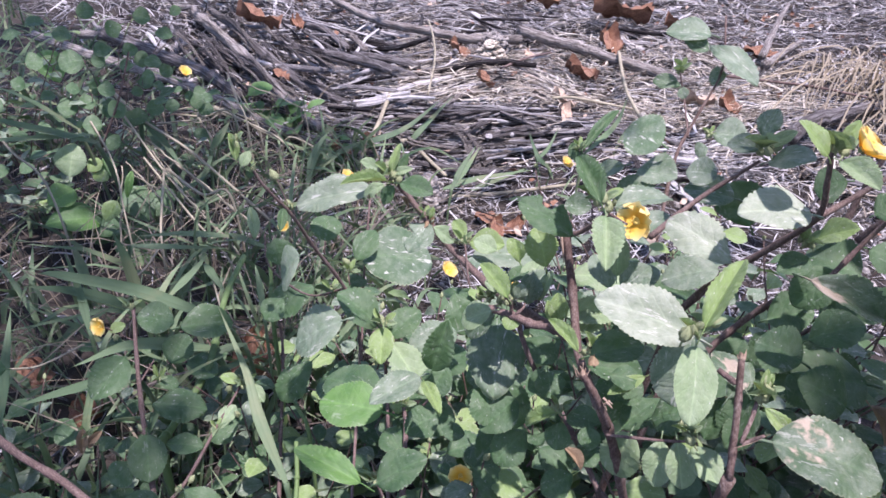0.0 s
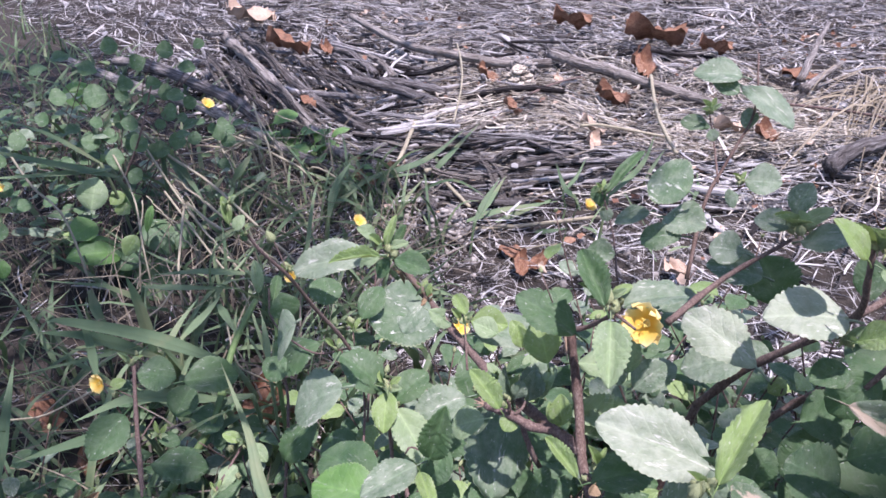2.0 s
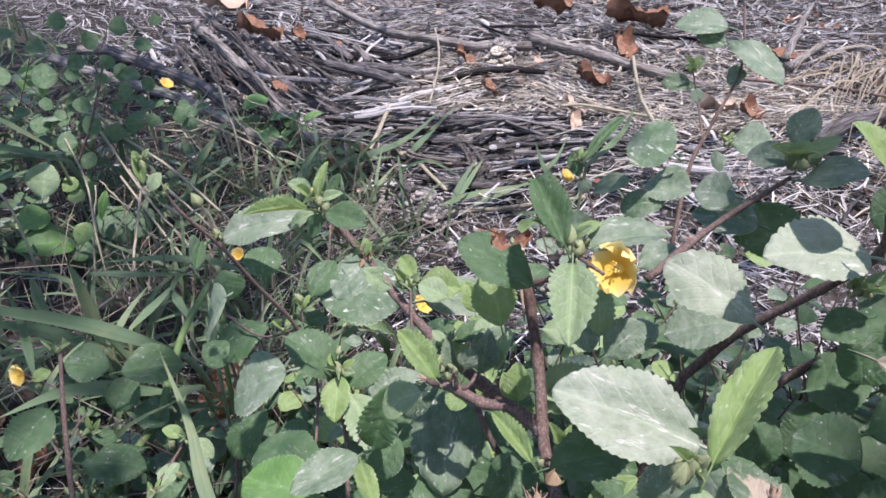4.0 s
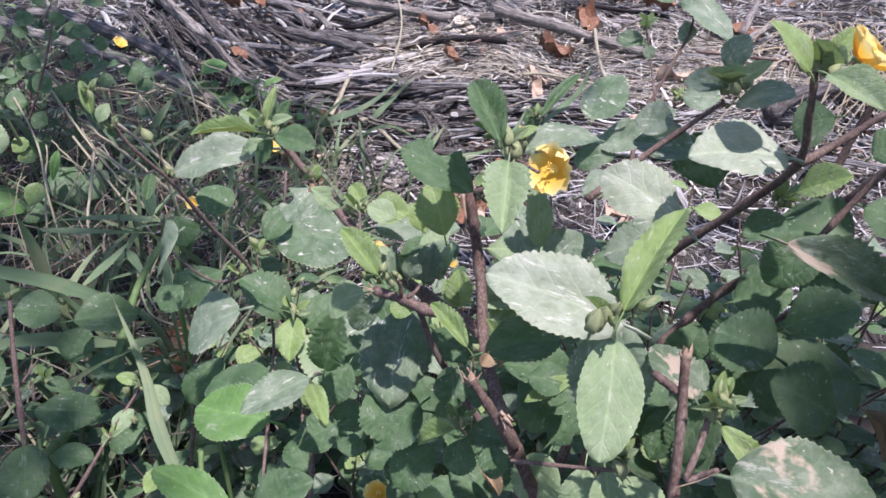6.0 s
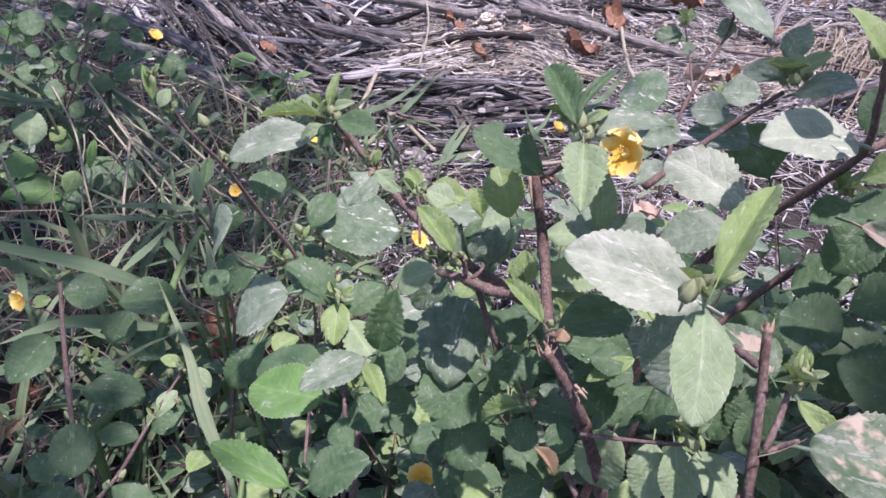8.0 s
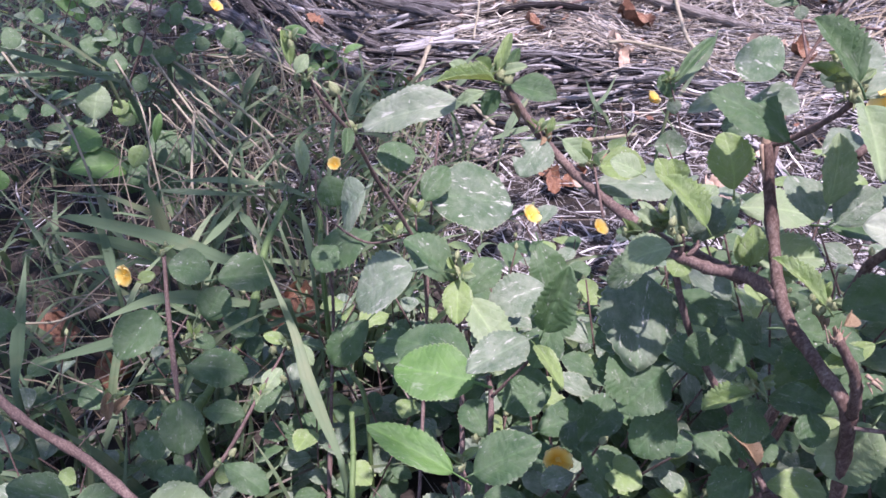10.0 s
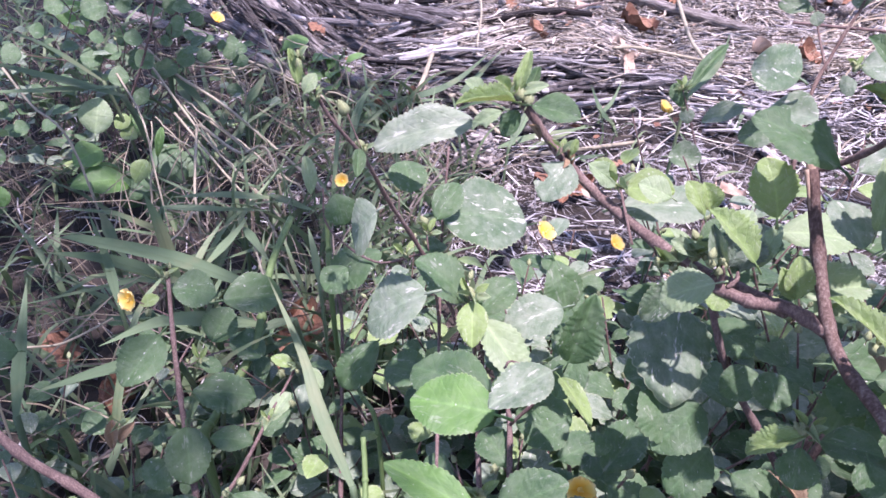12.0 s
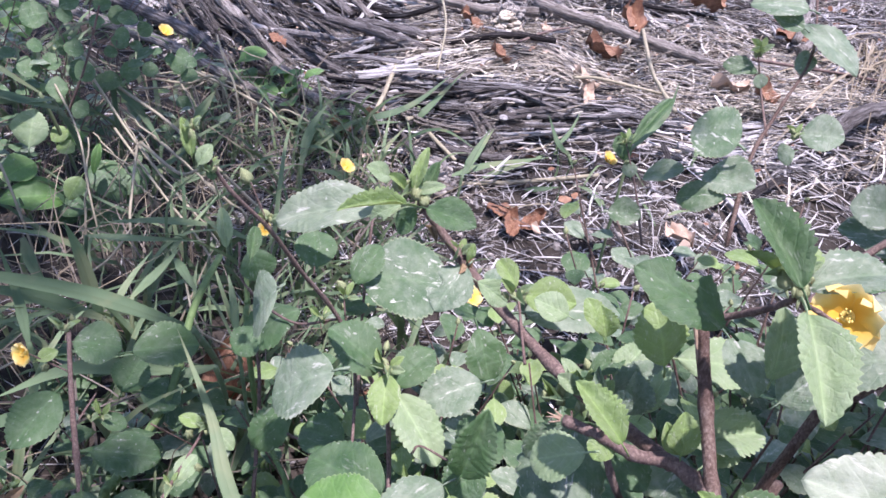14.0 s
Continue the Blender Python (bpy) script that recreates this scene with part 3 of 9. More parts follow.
def strands(name, material, label, count, seed, length, radius, stray, lift, area, sides=3, bend=0.25, edge=-0.05, category="straw", apart=0, piece="stalk", thick=2.2, thin=0.0):
    """Loose stalks strewn over an area; those that can be picked out are pieces of their own, the rest one joined mass."""
    rng = random.Random(seed)
    verts, faces, lie = [], [], []
    x0, x1, y0, y1 = area
    made = 0
    heap = thing(piece + "_heap", (0.0, 1.6, 0.0), label, category) if apart else None
    while made < count:
        x, y = rng.uniform(x0, x1), y0 + (y1 - y0) * rng.random() ** 1.45
        d = y - mulch_edge(x)
        if d < edge - 0.12 * rng.random() ** 2:
            continue
        if abs((x + 0.1) / 2.55) ** 2.4 + abs((y - 2.7) / 2.3) ** 2.4 > 1.0 + 0.5 * lump(x, y, 1.3, 11) + rng.gauss(0, 0.12):
            continue
        # few loose straws lie on the face of the step and on the soil before it
        bare = max(0.0, min(1.0, (1.50 - y) / 0.10, (0.36 - abs(x - 0.02)) / 0.08)) if y > 1.26 else min(1.0, max(0.0, (0.75 - abs(x - 0.1)) / 0.1))
        skip = thin * bare
        if radius > 0.003 and length > 0.08 and -0.12 < x < 0.62 and 1.52 < y < 2.15:
            skip = 0.75
        if rng.random() < skip:
            made += 1
            continue
        made += 1
        a, wild = flow(x, y)
        wild = max(wild, min(1.0, (1.30 - y) * 8)) if y < 1.30 else wild
        a += rng.gauss(0, stray * (1.0 if d < 0.02 and abs(x) > 0.28 or d < -0.02 else max(0.3, wild)))
        size = length * rng.uniform(0.25, 1.4)
        r = radius * (0.35 + 1.9 * rng.random() ** thick)
        v, f, g = stalk_piece(x, y, a, size, r, rng.uniform(0.0, lift), rng.gauss(0, 0.10), rng.gauss(0, bend), rng, sides, 5 if length > 0.05 else 3)
        if apart and -1.0 < x < 1.1 and y < 2.3:
            base = heap.matrix_basis.translation
            part(piece, fibre_mesh(piece, [Vector(q) - base for q in v], f, g), LOOSE_STALK, heap, m=heap.matrix_basis)
            apart -= 1
            continue
        o = len(verts)
        verts += v
        faces += [tuple(i + o for i in q) for q in f]
        lie += g
    if not verts:
        return heap
    ob = new(name, fibre_mesh(name, verts, faces, lie))
    ob.data.materials.append(material)
    return tagged(ob, label, category, kind="stuff")


strands("straw_mulch", STRAW, "grey weathered straw and stalk mulch on soil", 25000, 1, 0.11, 0.0011, 1.2, 0.034, (-2.5, 2.7, 1.0, 4.6), thin=0.88)
strands("tan_straw", TAN_STRAW, "pale tan straw bits lying on mulch", 4600, 2, 0.09, 0.0011, 1.6, 0.036, (-1.2, 2.2, 1.15, 3.8), bend=0.6, thin=0.7)
strands("stalk_mulch", STALK, "thick weathered grey plant stalks in a heap", 1500, 3, 0.22, 0.0036, 1.0, 0.034, (-2.5, 2.6, 1.2, 4.6), sides=7, edge=0.02, category="stalks", apart=300, thick=2.2, bend=0.45, thin=0.7)
strands("combed_stalks", STALK, "dark grey stalks swept one way across the heap", 300, 14, 0.22, 0.0040, 1.1, 0.055, (-1.1, 0.2, 1.42, 2.5), sides=7, edge=0.04, category="stalks", apart=300, piece="swept_stalk", thick=1.3)
strands("tan_fibre", TAN_STRAW, "tan broken straw fibres in a loose patch", 4600, 15, 0.075, 0.0010, 2.2, 0.055, (-0.2, 0.85, 1.5, 2.25), bend=1.3)
strands("curled_straw", STRAW, "curled dead leaf strips over the mulch", 1700, 19, 0.10, 0.0019, 2.2, 0.05, (-0.9, 2.0, 1.15, 3.2), bend=1.4, thin=0.7)
strands("straw_litter", STRAW, "short broken straw litter on bare soil", 2400, 4, 0.05, 0.0010, 2.2, 0.008, (-0.5, 1.3, 0.75, 1.5), edge=-0.42, bend=0.9, thin=0.5)
strands("ground_litter", STRAW, "dark broken stems and straw littering the soil", 2200, 9, 0.08, 0.0011, 2.5, 0.012, (-1.5, 0.6, 0.25, 1.9), edge=-1.6, bend=0.8)
strands("soil_litter", STRAW, "fine grey dead grass littering bare soil", 4200, 23, 0.05, 0.0008, 2.5, 0.012, (-0.40, 1.0, 0.78, 1.36), edge=-0.5, bend=1.2)
strands("straw_chip", TAN_STRAW, "short pale chips of straw on mulch", 1300, 12, 0.04, 0.0017, 2.0, 0.036, (-0.6, 1.9, 1.3, 3.4), sides=4)
strands("wood_chip", STALK, "broken grey wood chips strewn on mulch", 1100, 6, 0.05, 0.0036, 1.6, 0.034, (-1.8, 2.2, 1.25, 3.6), sides=5, edge=0.0, category="chips")
strands("bark_piece", STALK, "flat grey pieces of bark strewn on mulch", 120, 8, 0.10, 0.005, 1.2, 0.036, (-1.8, 2.2, 1.3, 3.8), sides=6, edge=0.05, category="bark", apart=120, piece="bark_strip")


def packed_stalks():
    """Stalks lying side by side in the face of the step, curved round it, in uneven layers."""
    rng = random.Random(21)
    verts, faces, lie = [], [], []
    for _ in range(1150):
        x, z = rng.uniform(-0.27, 0.30), rng.random()
        wave = 0.012 * lump(x, z, 5.0, 2)
        y = 1.275 + 0.20 * z + rng.uniform(-0.02, 0.02) + 0.25 * (x - 0.02) ** 2 + wave
        a = 0.9 * (x - 0.02) + 0.35 * lump(x, z, 4.0, 8) + rng.gauss(0.0, 0.13)
        r = 0.0008 + 0.0042 * rng.random() ** 4
        v, f, g = stalk_piece(x, y, a, rng.uniform(0.04, 0.20), r, 0.0, 0.0, rng.gauss(0.1, 0.22), rng, 6)
        h, lean = -0.002 + 0.088 * z + 0.012 * lump(x, z, 7.0, 1) + rng.gauss(0, 0.005), 0.15 * lump(x, z, 5.0, 6) + rng.gauss(0.02, 0.06)
        o = len(verts)
        verts += [(p[0], p[1], h + (p[2] - ground_height(p[0], p[1])) + lean * (p[0] - x)) for p in v]
        faces += [tuple(i + o for i in q) for q in f]
        lie += g
    ob = new("packed_stalks", fibre_mesh("packed_stalks", verts, faces, lie))
    ob.data.materials.append(STALK)
    tagged(ob, "dark grey stalks packed in layers at the heap's foot", "stalks", kind="stuff")


packed_stalks()


def soil_crumbs():
    """Grey crumbled soil between the weeds and the heap."""
    rng = random.Random(87)
    verts, faces = [], []
    for _ in range(5200):
        x, y = rng.uniform(-0.35, 0.95), rng.uniform(0.82, 1.36)
        if y > mulch_edge(x) + 0.16 or lump(x, y, 6.0, 4) < -0.25:
            continue
        r = 0.0016 + 0.0065 * rng.random() ** 3.2
        c, o = Vector((x, y, ground_height(x, y) + r * 0.3)), len(verts)
        turn = rng.uniform(0, 6.28)
        ring = [(math.cos(turn + 1.26 * k) * r * rng.uniform(0.7, 1.2), math.sin(turn + 1.26 * k) * r * rng.uniform(0.7, 1.2)) for k in range(5)]
        verts += [c + Vector((p, q, -r * 0.3)) for p, q in ring] + [c + Vector((p * 0.7, q * 0.7, r * rng.uniform(0.3, 0.7))) for p, q in ring] + [c + Vector((0, 0, r * rng.uniform(0.6, 0.9)))]
        for k in range(5):
            n = (k + 1) % 5
            faces += [(o + k, o + n, o + 5 + n, o + 5 + k), (o + 5 + k, o + 5 + n, o + 10)]
    ob = new("soil_crumbs", mesh_of("soil_crumbs", verts, faces, False))
    ob.data.materials.append(GREY_CAST)
    tagged(ob, "crumbled grey soil in front of the mulch", "soil", kind="stuff")


soil_crumbs()


# ---- branches and litter on the heap ----
def fallen_branch(name, label, material, r0, r1, *flat):
    pts = [Vector((x, y, ground_height(x, y) + z)) for x, y, z in flat]
    rng = random.Random(len(label))
    line = curve_points(pts, 10)
    line = [p + Vector((rng.gauss(0, r0 * 0.06), rng.gauss(0, r0 * 0.06), rng.gauss(0, r0 * 0.06))) for p in line]
    base = thing(name, pts[0], label, "stalk" if name == "stalk" else "branch")
    sides = 14 if r0 > 0.008 else 8
    # a flattened stalk is a sheaf of torn strips, a branch one round piece
    sheaf = 7 if name == "stalk" else 1
    verts, faces, lie = [], [], []
    for strip in range(sheaf):
        own = line
        if sheaf > 1:
            sides = 5
            shift = Vector((rng.gauss(0, r0 * 0.55), rng.gauss(0, r0 * 0.55), rng.gauss(0, r0 * 0.4)))
            fan = Vector((rng.gauss(0, r0 * 0.7), rng.gauss(0, r0 * 0.7), rng.gauss(0, r0 * 0.3)))
            first, last = rng.randrange(0, len(line) // 3), len(line) - rng.randrange(0, len(line) // 4)
            own = [p + shift + fan * (2 * i / len(line) - 1) for i, p in enumerate(line)][first:last]
        k0, k1 = (r0, r1) if sheaf == 1 else (r0 * rng.uniform(0.25, 0.65), r1 * rng.uniform(0.2, 0.6))
        tv, tf = tube(own, k0, k1, sides, 0.0)
        ridge = [rng.uniform(0.86, 1.1) if sheaf == 1 else rng.uniform(0.6, 1.3) for _ in range(sides)]
        run, o = 0.0, len(verts)
        for i, p in enumerate(own):
            run += (p - own[i - 1]).length if i else 0.0
            knot = 1.0 + (0.22 if rng.random() < 0.07 else 0.0)
            for k in range(sides):
                q = tv[i * sides + k]
                tv[i * sides + k] = p + (q - p) * (ridge[k] * knot * rng.uniform(0.95, 1.05))
                t = 2 * math.pi * k / sides
                lie.append((run * 16, 3.4 * math.sin(t), 3.4 * math.cos(t) + r0 * 900 + strip * 3.7))
        lie += [(run * 16, 0.0, r0 * 900)] * (len(tv) - len(own) * sides)
        verts += tv
        faces += [tuple(i + o for i in f) for f in tf]
    me = fibre_mesh("wood", [v - pts[0] for v in verts], faces, lie, True)
    part("wood", me, material, base, m=base.matrix_basis)
    return base


fallen_branch("fallen_branch", "long pale grey fallen branch on mulch", BRANCH_WOOD, 0.012, 0.015, (-0.579, 2.693, 0.070), (-0.463, 2.542, 0.070), (-0.322, 2.345, 0.070), (-0.196, 2.204, 0.070), (-0.088, 2.138, 0.070), (0.003, 2.129, 0.070), (0.154, 2.138, 0.070))
fallen_branch("fallen_branch", "broken grey brown branch lying on straw mulch", BRANCH_WOOD, 0.018, 0.013, (0.157, 2.251, 0.068), (0.247, 2.166, 0.053), (0.321, 2.105, 0.060), (0.384, 2.055, 0.056), (0.513, 1.945, 0.050), (0.596, 1.828, 0.038))
fallen_branch("fallen_branch", "dark grey stalk half buried in straw", DARK_WOOD, 0.013, 0.015, (-0.414, 1.963, 0.048), (-0.296, 1.840, 0.053), (-0.216, 1.736, 0.053), (-0.128, 1.634, 0.038))
fallen_branch("fallen_branch", "dark grey stalk lying beside another in straw", DARK_WOOD, 0.012, 0.012, (-0.330, 1.953, 0.050), (-0.246, 1.865, 0.053), (-0.130, 1.756, 0.046))
fallen_branch("fallen_branch", "short broken dark stalk on straw mulch", DARK_WOOD, 0.010, 0.012, (-0.560, 2.30, 0.055), (-0.455, 2.14, 0.060), (-0.36, 2.02, 0.048))
fallen_branch("fallen_branch", "bleached splintered stick on straw mulch", BRANCH_WOOD, 0.008, 0.010, (-0.405, 2.16, 0.055), (-0.345, 2.06, 0.062), (-0.30, 1.97, 0.055))
fallen_branch("fallen_branch", "weathered stalk slanting down the heap's edge", BRANCH_WOOD, 0.016, 0.012, (-1.002, 2.467, 0.058), (-0.857, 2.242, 0.063), (-0.656, 1.922, 0.068), (-0.494, 1.659, 0.063), (-0.375, 1.471, 0.053), (-0.310, 1.396, 0.048))
fallen_branch("fallen_branch", "dark stalk lying under a slanting one", DARK_WOOD, 0.013, 0.011, (-0.918, 2.449, 0.048), (-0.749, 2.166, 0.058), (-0.561, 1.884, 0.058), (-0.410, 1.678, 0.053), (-0.279, 1.527, 0.048))
fallen_branch("fallen_branch", "long brown branch at the edge of the mulch", BRANCH_WOOD, 0.014, 0.011, (-1.378, 2.129, 0.068), (-1.072, 1.884, 0.073), (-0.859, 1.762, 0.073), (-0.757, 1.696, 0.073), (-0.593, 1.555, 0.063), (-0.437, 1.433, 0.048), (-0.279, 1.339, 0.038))
fallen_branch("fallen_branch", "dark grey branch beside a brown one", DARK_WOOD, 0.017, 0.014, (-1.098, 2.030, 0.088), (-0.879, 1.878, 0.093), (-0.668, 1.693, 0.088), (-0.530, 1.535, 0.073))
fallen_branch("fallen_branch", "short pinkish brown stick on mulch", BRANCH_WOOD, 0.013, 0.011, (-1.185, 2.057, 0.078), (-1.125, 2.040, 0.083), (-1.068, 2.026, 0.078))
fallen_branch("fallen_branch", "dark branch beside dry tan grass", DARK_WOOD, 0.017, 0.015, (0.661, 1.349, 0.048), (0.726, 1.399, 0.058), (0.863, 1.506, 0.058), (1.000, 1.621, 0.048))
fallen_branch("twig", "pale bleached split cane leaning on the mulch", DRY_STEM, 0.0042, 0.0052, (-0.212, 1.292, 0.03), (-0.185, 1.367, 0.053), (-0.173, 1.540, 0.058))
fallen_branch("twig", "short pale straight cane lying on mulch", DRY_STEM, 0.0046, 0.0036, (-0.124, 1.302, 0.063), (-0.109, 1.34, 0.035), (-0.030, 1.22, 0.03))
fallen_branch("twig", "thin reddish twig lying across straw", TWIG, 0.0035, 0.0028, (0.624, 1.729, 0.078), (0.727, 1.678, 0.078), (0.823, 1.630, 0.078), (0.934, 1.574, 0.068))
fallen_branch("twig", "pale dry stalk lying on curled straw", BRANCH_WOOD, 0.011, 0.007, (0.837, 2.015, 0.068), (0.990, 2.345, 0.078), (1.203, 2.801, 0.078))
fallen_branch("twig", "pale splintered stick on curled straw", BRANCH_WOOD, 0.013, 0.008, (0.800, 1.889, 0.068), (0.906, 2.044, 0.073), (1.021, 2.213, 0.068))
fallen_branch("twig", "thin pale twig crossing the straw", DRY_STEM, 0.0028, 0.0022, (-0.143, 2.300, 0.068), (-0.105, 1.978, 0.078), (-0.084, 1.704, 0.068), (-0.085, 1.500, 0.058))
fallen_branch("twig", "bent pale twig on straw beside dead leaves", DRY_STEM, 0.0050, 0.0040, (0.432, 2.030, 0.068), (0.408, 1.837, 0.073), (0.392, 1.662, 0.068), (0.380, 1.400, 0.058))
fallen_branch("twig", "thin tan twig lying along the straw", DRY_STEM, 0.0035, 0.0028, (0.191, 1.480, 0.058), (0.245, 1.495, 0.063), (0.380, 1.522, 0.058))
fallen_branch("twig", "thin brown twig slanting over straw", TWIG, 0.0032, 0.0026, (0.079, 1.626, 0.058), (0.154, 1.809, 0.068), (0.235, 2.005, 0.068))
fallen_branch("twig", "pale split twig on bare soil", DRY_STEM, 0.0042, 0.0034, (-0.02, 1.17, 0.012), (0.1, 1.18, 0.014), (0.22, 1.20, 0.012))


rng = random.Random(55)
for k in range(26):
    u, across = rng.uniform(0.0, 0.5), rng.gauss(0.0, 0.085)
    lean = rng.gauss(0.0, 0.06)
    ends = [(-0.98 + 0.70 * v + 0.85 * across, 2.42 - 1.04 * v + 0.5 * across + lean * (v - u), 0.04 + rng.uniform(0.0, 0.05)) for v in (u, u + 0.17, u + 0.34, u + 0.5)]
    fallen_branch("stalk", "grey weathered stalk in the bundle along the heap's edge", DARK_WOOD if k % 3 else BRANCH_WOOD, 0.003 + 0.005 * rng.random() ** 2, 0.003, *ends)


def packed_bundle(label, material, r0, r1, *points):
    """A stalk pressed into the face of the heap; its points give their own height."""
    return fallen_branch("stalk", label, material, r0, r1, *[(x, y, z - ground_height(x, y)) for x, y, z in points])


packed_bundle("pale flattened stalk on the rim of the heap", BRANCH_WOOD, 0.006, 0.005, (-0.336, 1.495, 0.085), (-0.269, 1.471, 0.085), (-0.177, 1.421, 0.085))
packed_bundle("pale flattened stalk on the rim of the heap", BRANCH_WOOD, 0.007, 0.005, (-0.179, 1.401, 0.088), (-0.084, 1.429, 0.088), (0.000, 1.501, 0.088))
packed_bundle("pale stalk curving over the heap's rim", BRANCH_WOOD, 0.005, 0.004, (-0.015, 1.453, 0.092), (0.091, 1.518, 0.092), (0.140, 1.508, 0.092))
packed_bundle("thick grey fibrous stalk in the heap's face", DARK_WOOD, 0.008, 0.011, (0.012, 1.360, 0.082), (0.079, 1.442, 0.082), (0.175, 1.474, 0.082), (0.206, 1.448, 0.082))
packed_bundle("dark grey stalk in the heap's face", DARK_WOOD, 0.005, 0.005, (-0.074, 1.384, 0.075), (-0.028, 1.382, 0.075), (0.015, 1.377, 0.075))
packed_bundle("thick dark fibrous stalk in the heap's face", DARK_WOOD, 0.009, 0.011, (0.014, 1.335, 0.068), (0.091, 1.394, 0.068), (0.168, 1.435, 0.068))
packed_bundle("grey stalk slanting across the heap's face", BRANCH_WOOD, 0.005, 0.006, (-0.161, 1.387, 0.066), (-0.096, 1.324, 0.066), (-0.017, 1.295, 0.066))
for k in range(6):
    packed_bundle("torn pale fibre strip hanging down the heap", BRANCH_WOOD, 0.0016, 0.0028, (-0.026 + 0.004 * k, 1.405 - 0.006 * (k % 3), 0.078), (0.004 + 0.007 * k, 1.325 + 0.008 * (k % 2), 0.066 - 0.003 * (k % 3)), (0.024 + 0.011 * k, 1.262 - 0.010 * (k % 3), 0.030))
packed_bundle("thick dark stalk at the heap's foot", DARK_WOOD, 0.009, 0.011, (-0.098, 1.288, 0.036), (0.007, 1.256, 0.036), (0.103, 1.273, 0.036))
packed_bundle("dark stalk lying at the heap's foot", DARK_WOOD, 0.008, 0.009, (-0.027, 1.220, 0.020), (0.040, 1.226, 0.020), (0.125, 1.254, 0.020))
packed_bundle("dark stalk bent down the heap's foot", DARK_WOOD, 0.006, 0.007, (-0.174, 1.397, 0.050), (-0.119, 1.260, 0.050), (-0.077, 1.154, 0.050))
packed_bundle("long pale straw lying across the heap's face", BRANCH_WOOD, 0.003, 0.0025, (0.017, 1.275, 0.055), (0.102, 1.326, 0.055), (0.194, 1.381, 0.055), (0.251, 1.386, 0.055))
packed_bundle("long pale straw lying across the heap's face", BRANCH_WOOD, 0.003, 0.0025, (0.037, 1.298, 0.075), (0.123, 1.327, 0.075), (0.244, 1.345, 0.075))
packed_bundle("wide pale flattened stalk on the rim of the heap", BRANCH_WOOD, 0.011, 0.013, (-0.102, 1.446, 0.083), (-0.024, 1.516, 0.100), (0.054, 1.628, 0.100))
packed_bundle("wide dark fibrous stalk on the rim of the heap", DARK_WOOD, 0.011, 0.012, (-0.043, 1.423, 0.073), (0.025, 1.454, 0.087), (0.101, 1.463, 0.091))
packed_bundle("dark stalk jutting from the heap's face", DARK_WOOD, 0.006, 0.006, (-0.074, 1.408, 0.067), (-0.029, 1.412, 0.068), (0.018, 1.411, 0.068))
packed_bundle("pale torn stalk on the heap's face", BRANCH_WOOD, 0.008, 0.007, (0.012, 1.400, 0.063), (0.064, 1.433, 0.077), (0.134, 1.461, 0.090))
packed_bundle("dark fibrous stalk on the heap's face", DARK_WOOD, 0.009, 0.010, (0.028, 1.390, 0.059), (0.090, 1.406, 0.066), (0.153, 1.423, 0.073))
packed_bundle("pale broken stalk ending at the heap's rim", BRANCH_WOOD, 0.008, 0.009, (0.134, 1.453, 0.086), (0.164, 1.450, 0.085), (0.194, 1.440, 0.081))
packed_bundle("pale fibrous stalk low in the heap's face", BRANCH_WOOD, 0.006, 0.006, (-0.032, 1.354, 0.043), (0.047, 1.367, 0.049), (0.126, 1.384, 0.056))
packed_bundle("dark stalk low in the heap's face", DARK_WOOD, 0.008, 0.008, (-0.017, 1.312, 0.024), (0.059, 1.328, 0.031), (0.137, 1.341, 0.037))


def dead_leaf_mesh(name, seed, curl):
    rng = random.Random(seed)
    verts, faces = [], []
    rows, cols = 12, 8
    for i in range(rows + 1):
        y = i / rows
        w = 0.5 * math.sin(math.pi * (0.04 + 0.92 * y) ** 0.9) ** 0.7 * (1 + 0.22 * rng.uniform(-1, 1))
        for k in range(cols + 1):
            c = 2 * k / cols - 1
            z = curl * (c * c * 0.35 + 0.3 * (y - 0.5) ** 2) + 0.07 * rng.uniform(-1, 1) + 0.13 * math.sin(9 * y + 4 * c + seed) + 0.10 * math.sin(7 * c - 5 * y)
            verts.append((c * w, y - 0.5, z))
    for i in range(rows):
        for k in range(cols):
            a = i * (cols + 1) + k
            faces.append((a, a + 1, a + cols + 2, a + cols + 1))
    return mesh_of(name, verts, faces)


DEAD = [dead_leaf_mesh("dead_leaf", s, c) for s, c in ((1, 0.5), (2, 1.0), (3, -0.6), (4, 0.8))]


def dead_leaf(x, y, size, turn, pale=False, tilt=10, z=0.03, which=0):
    me = DEAD[which]
    mat = PALE_DEAD_LEAF if pale else DEAD_LEAF
    ob = new("dead_leaf", me)
    if not me.materials:
        me.materials.append(mat)
    ob.material_slots[0].link = "OBJECT"
    ob.material_slots[0].material = mat
    ob.matrix_basis = pose(x, y, ground_height(x, y) + z, tilt, tilt * 0.6, turn) @ Matrix.Diagonal((size * 0.62, size, size * 0.6, 1))
    tagged(ob, "pale pinkish dried leaf lying on mulch" if pale else "curled orange brown dead leaf lying on mulch", "dead leaf", "dead leaves on the ground")


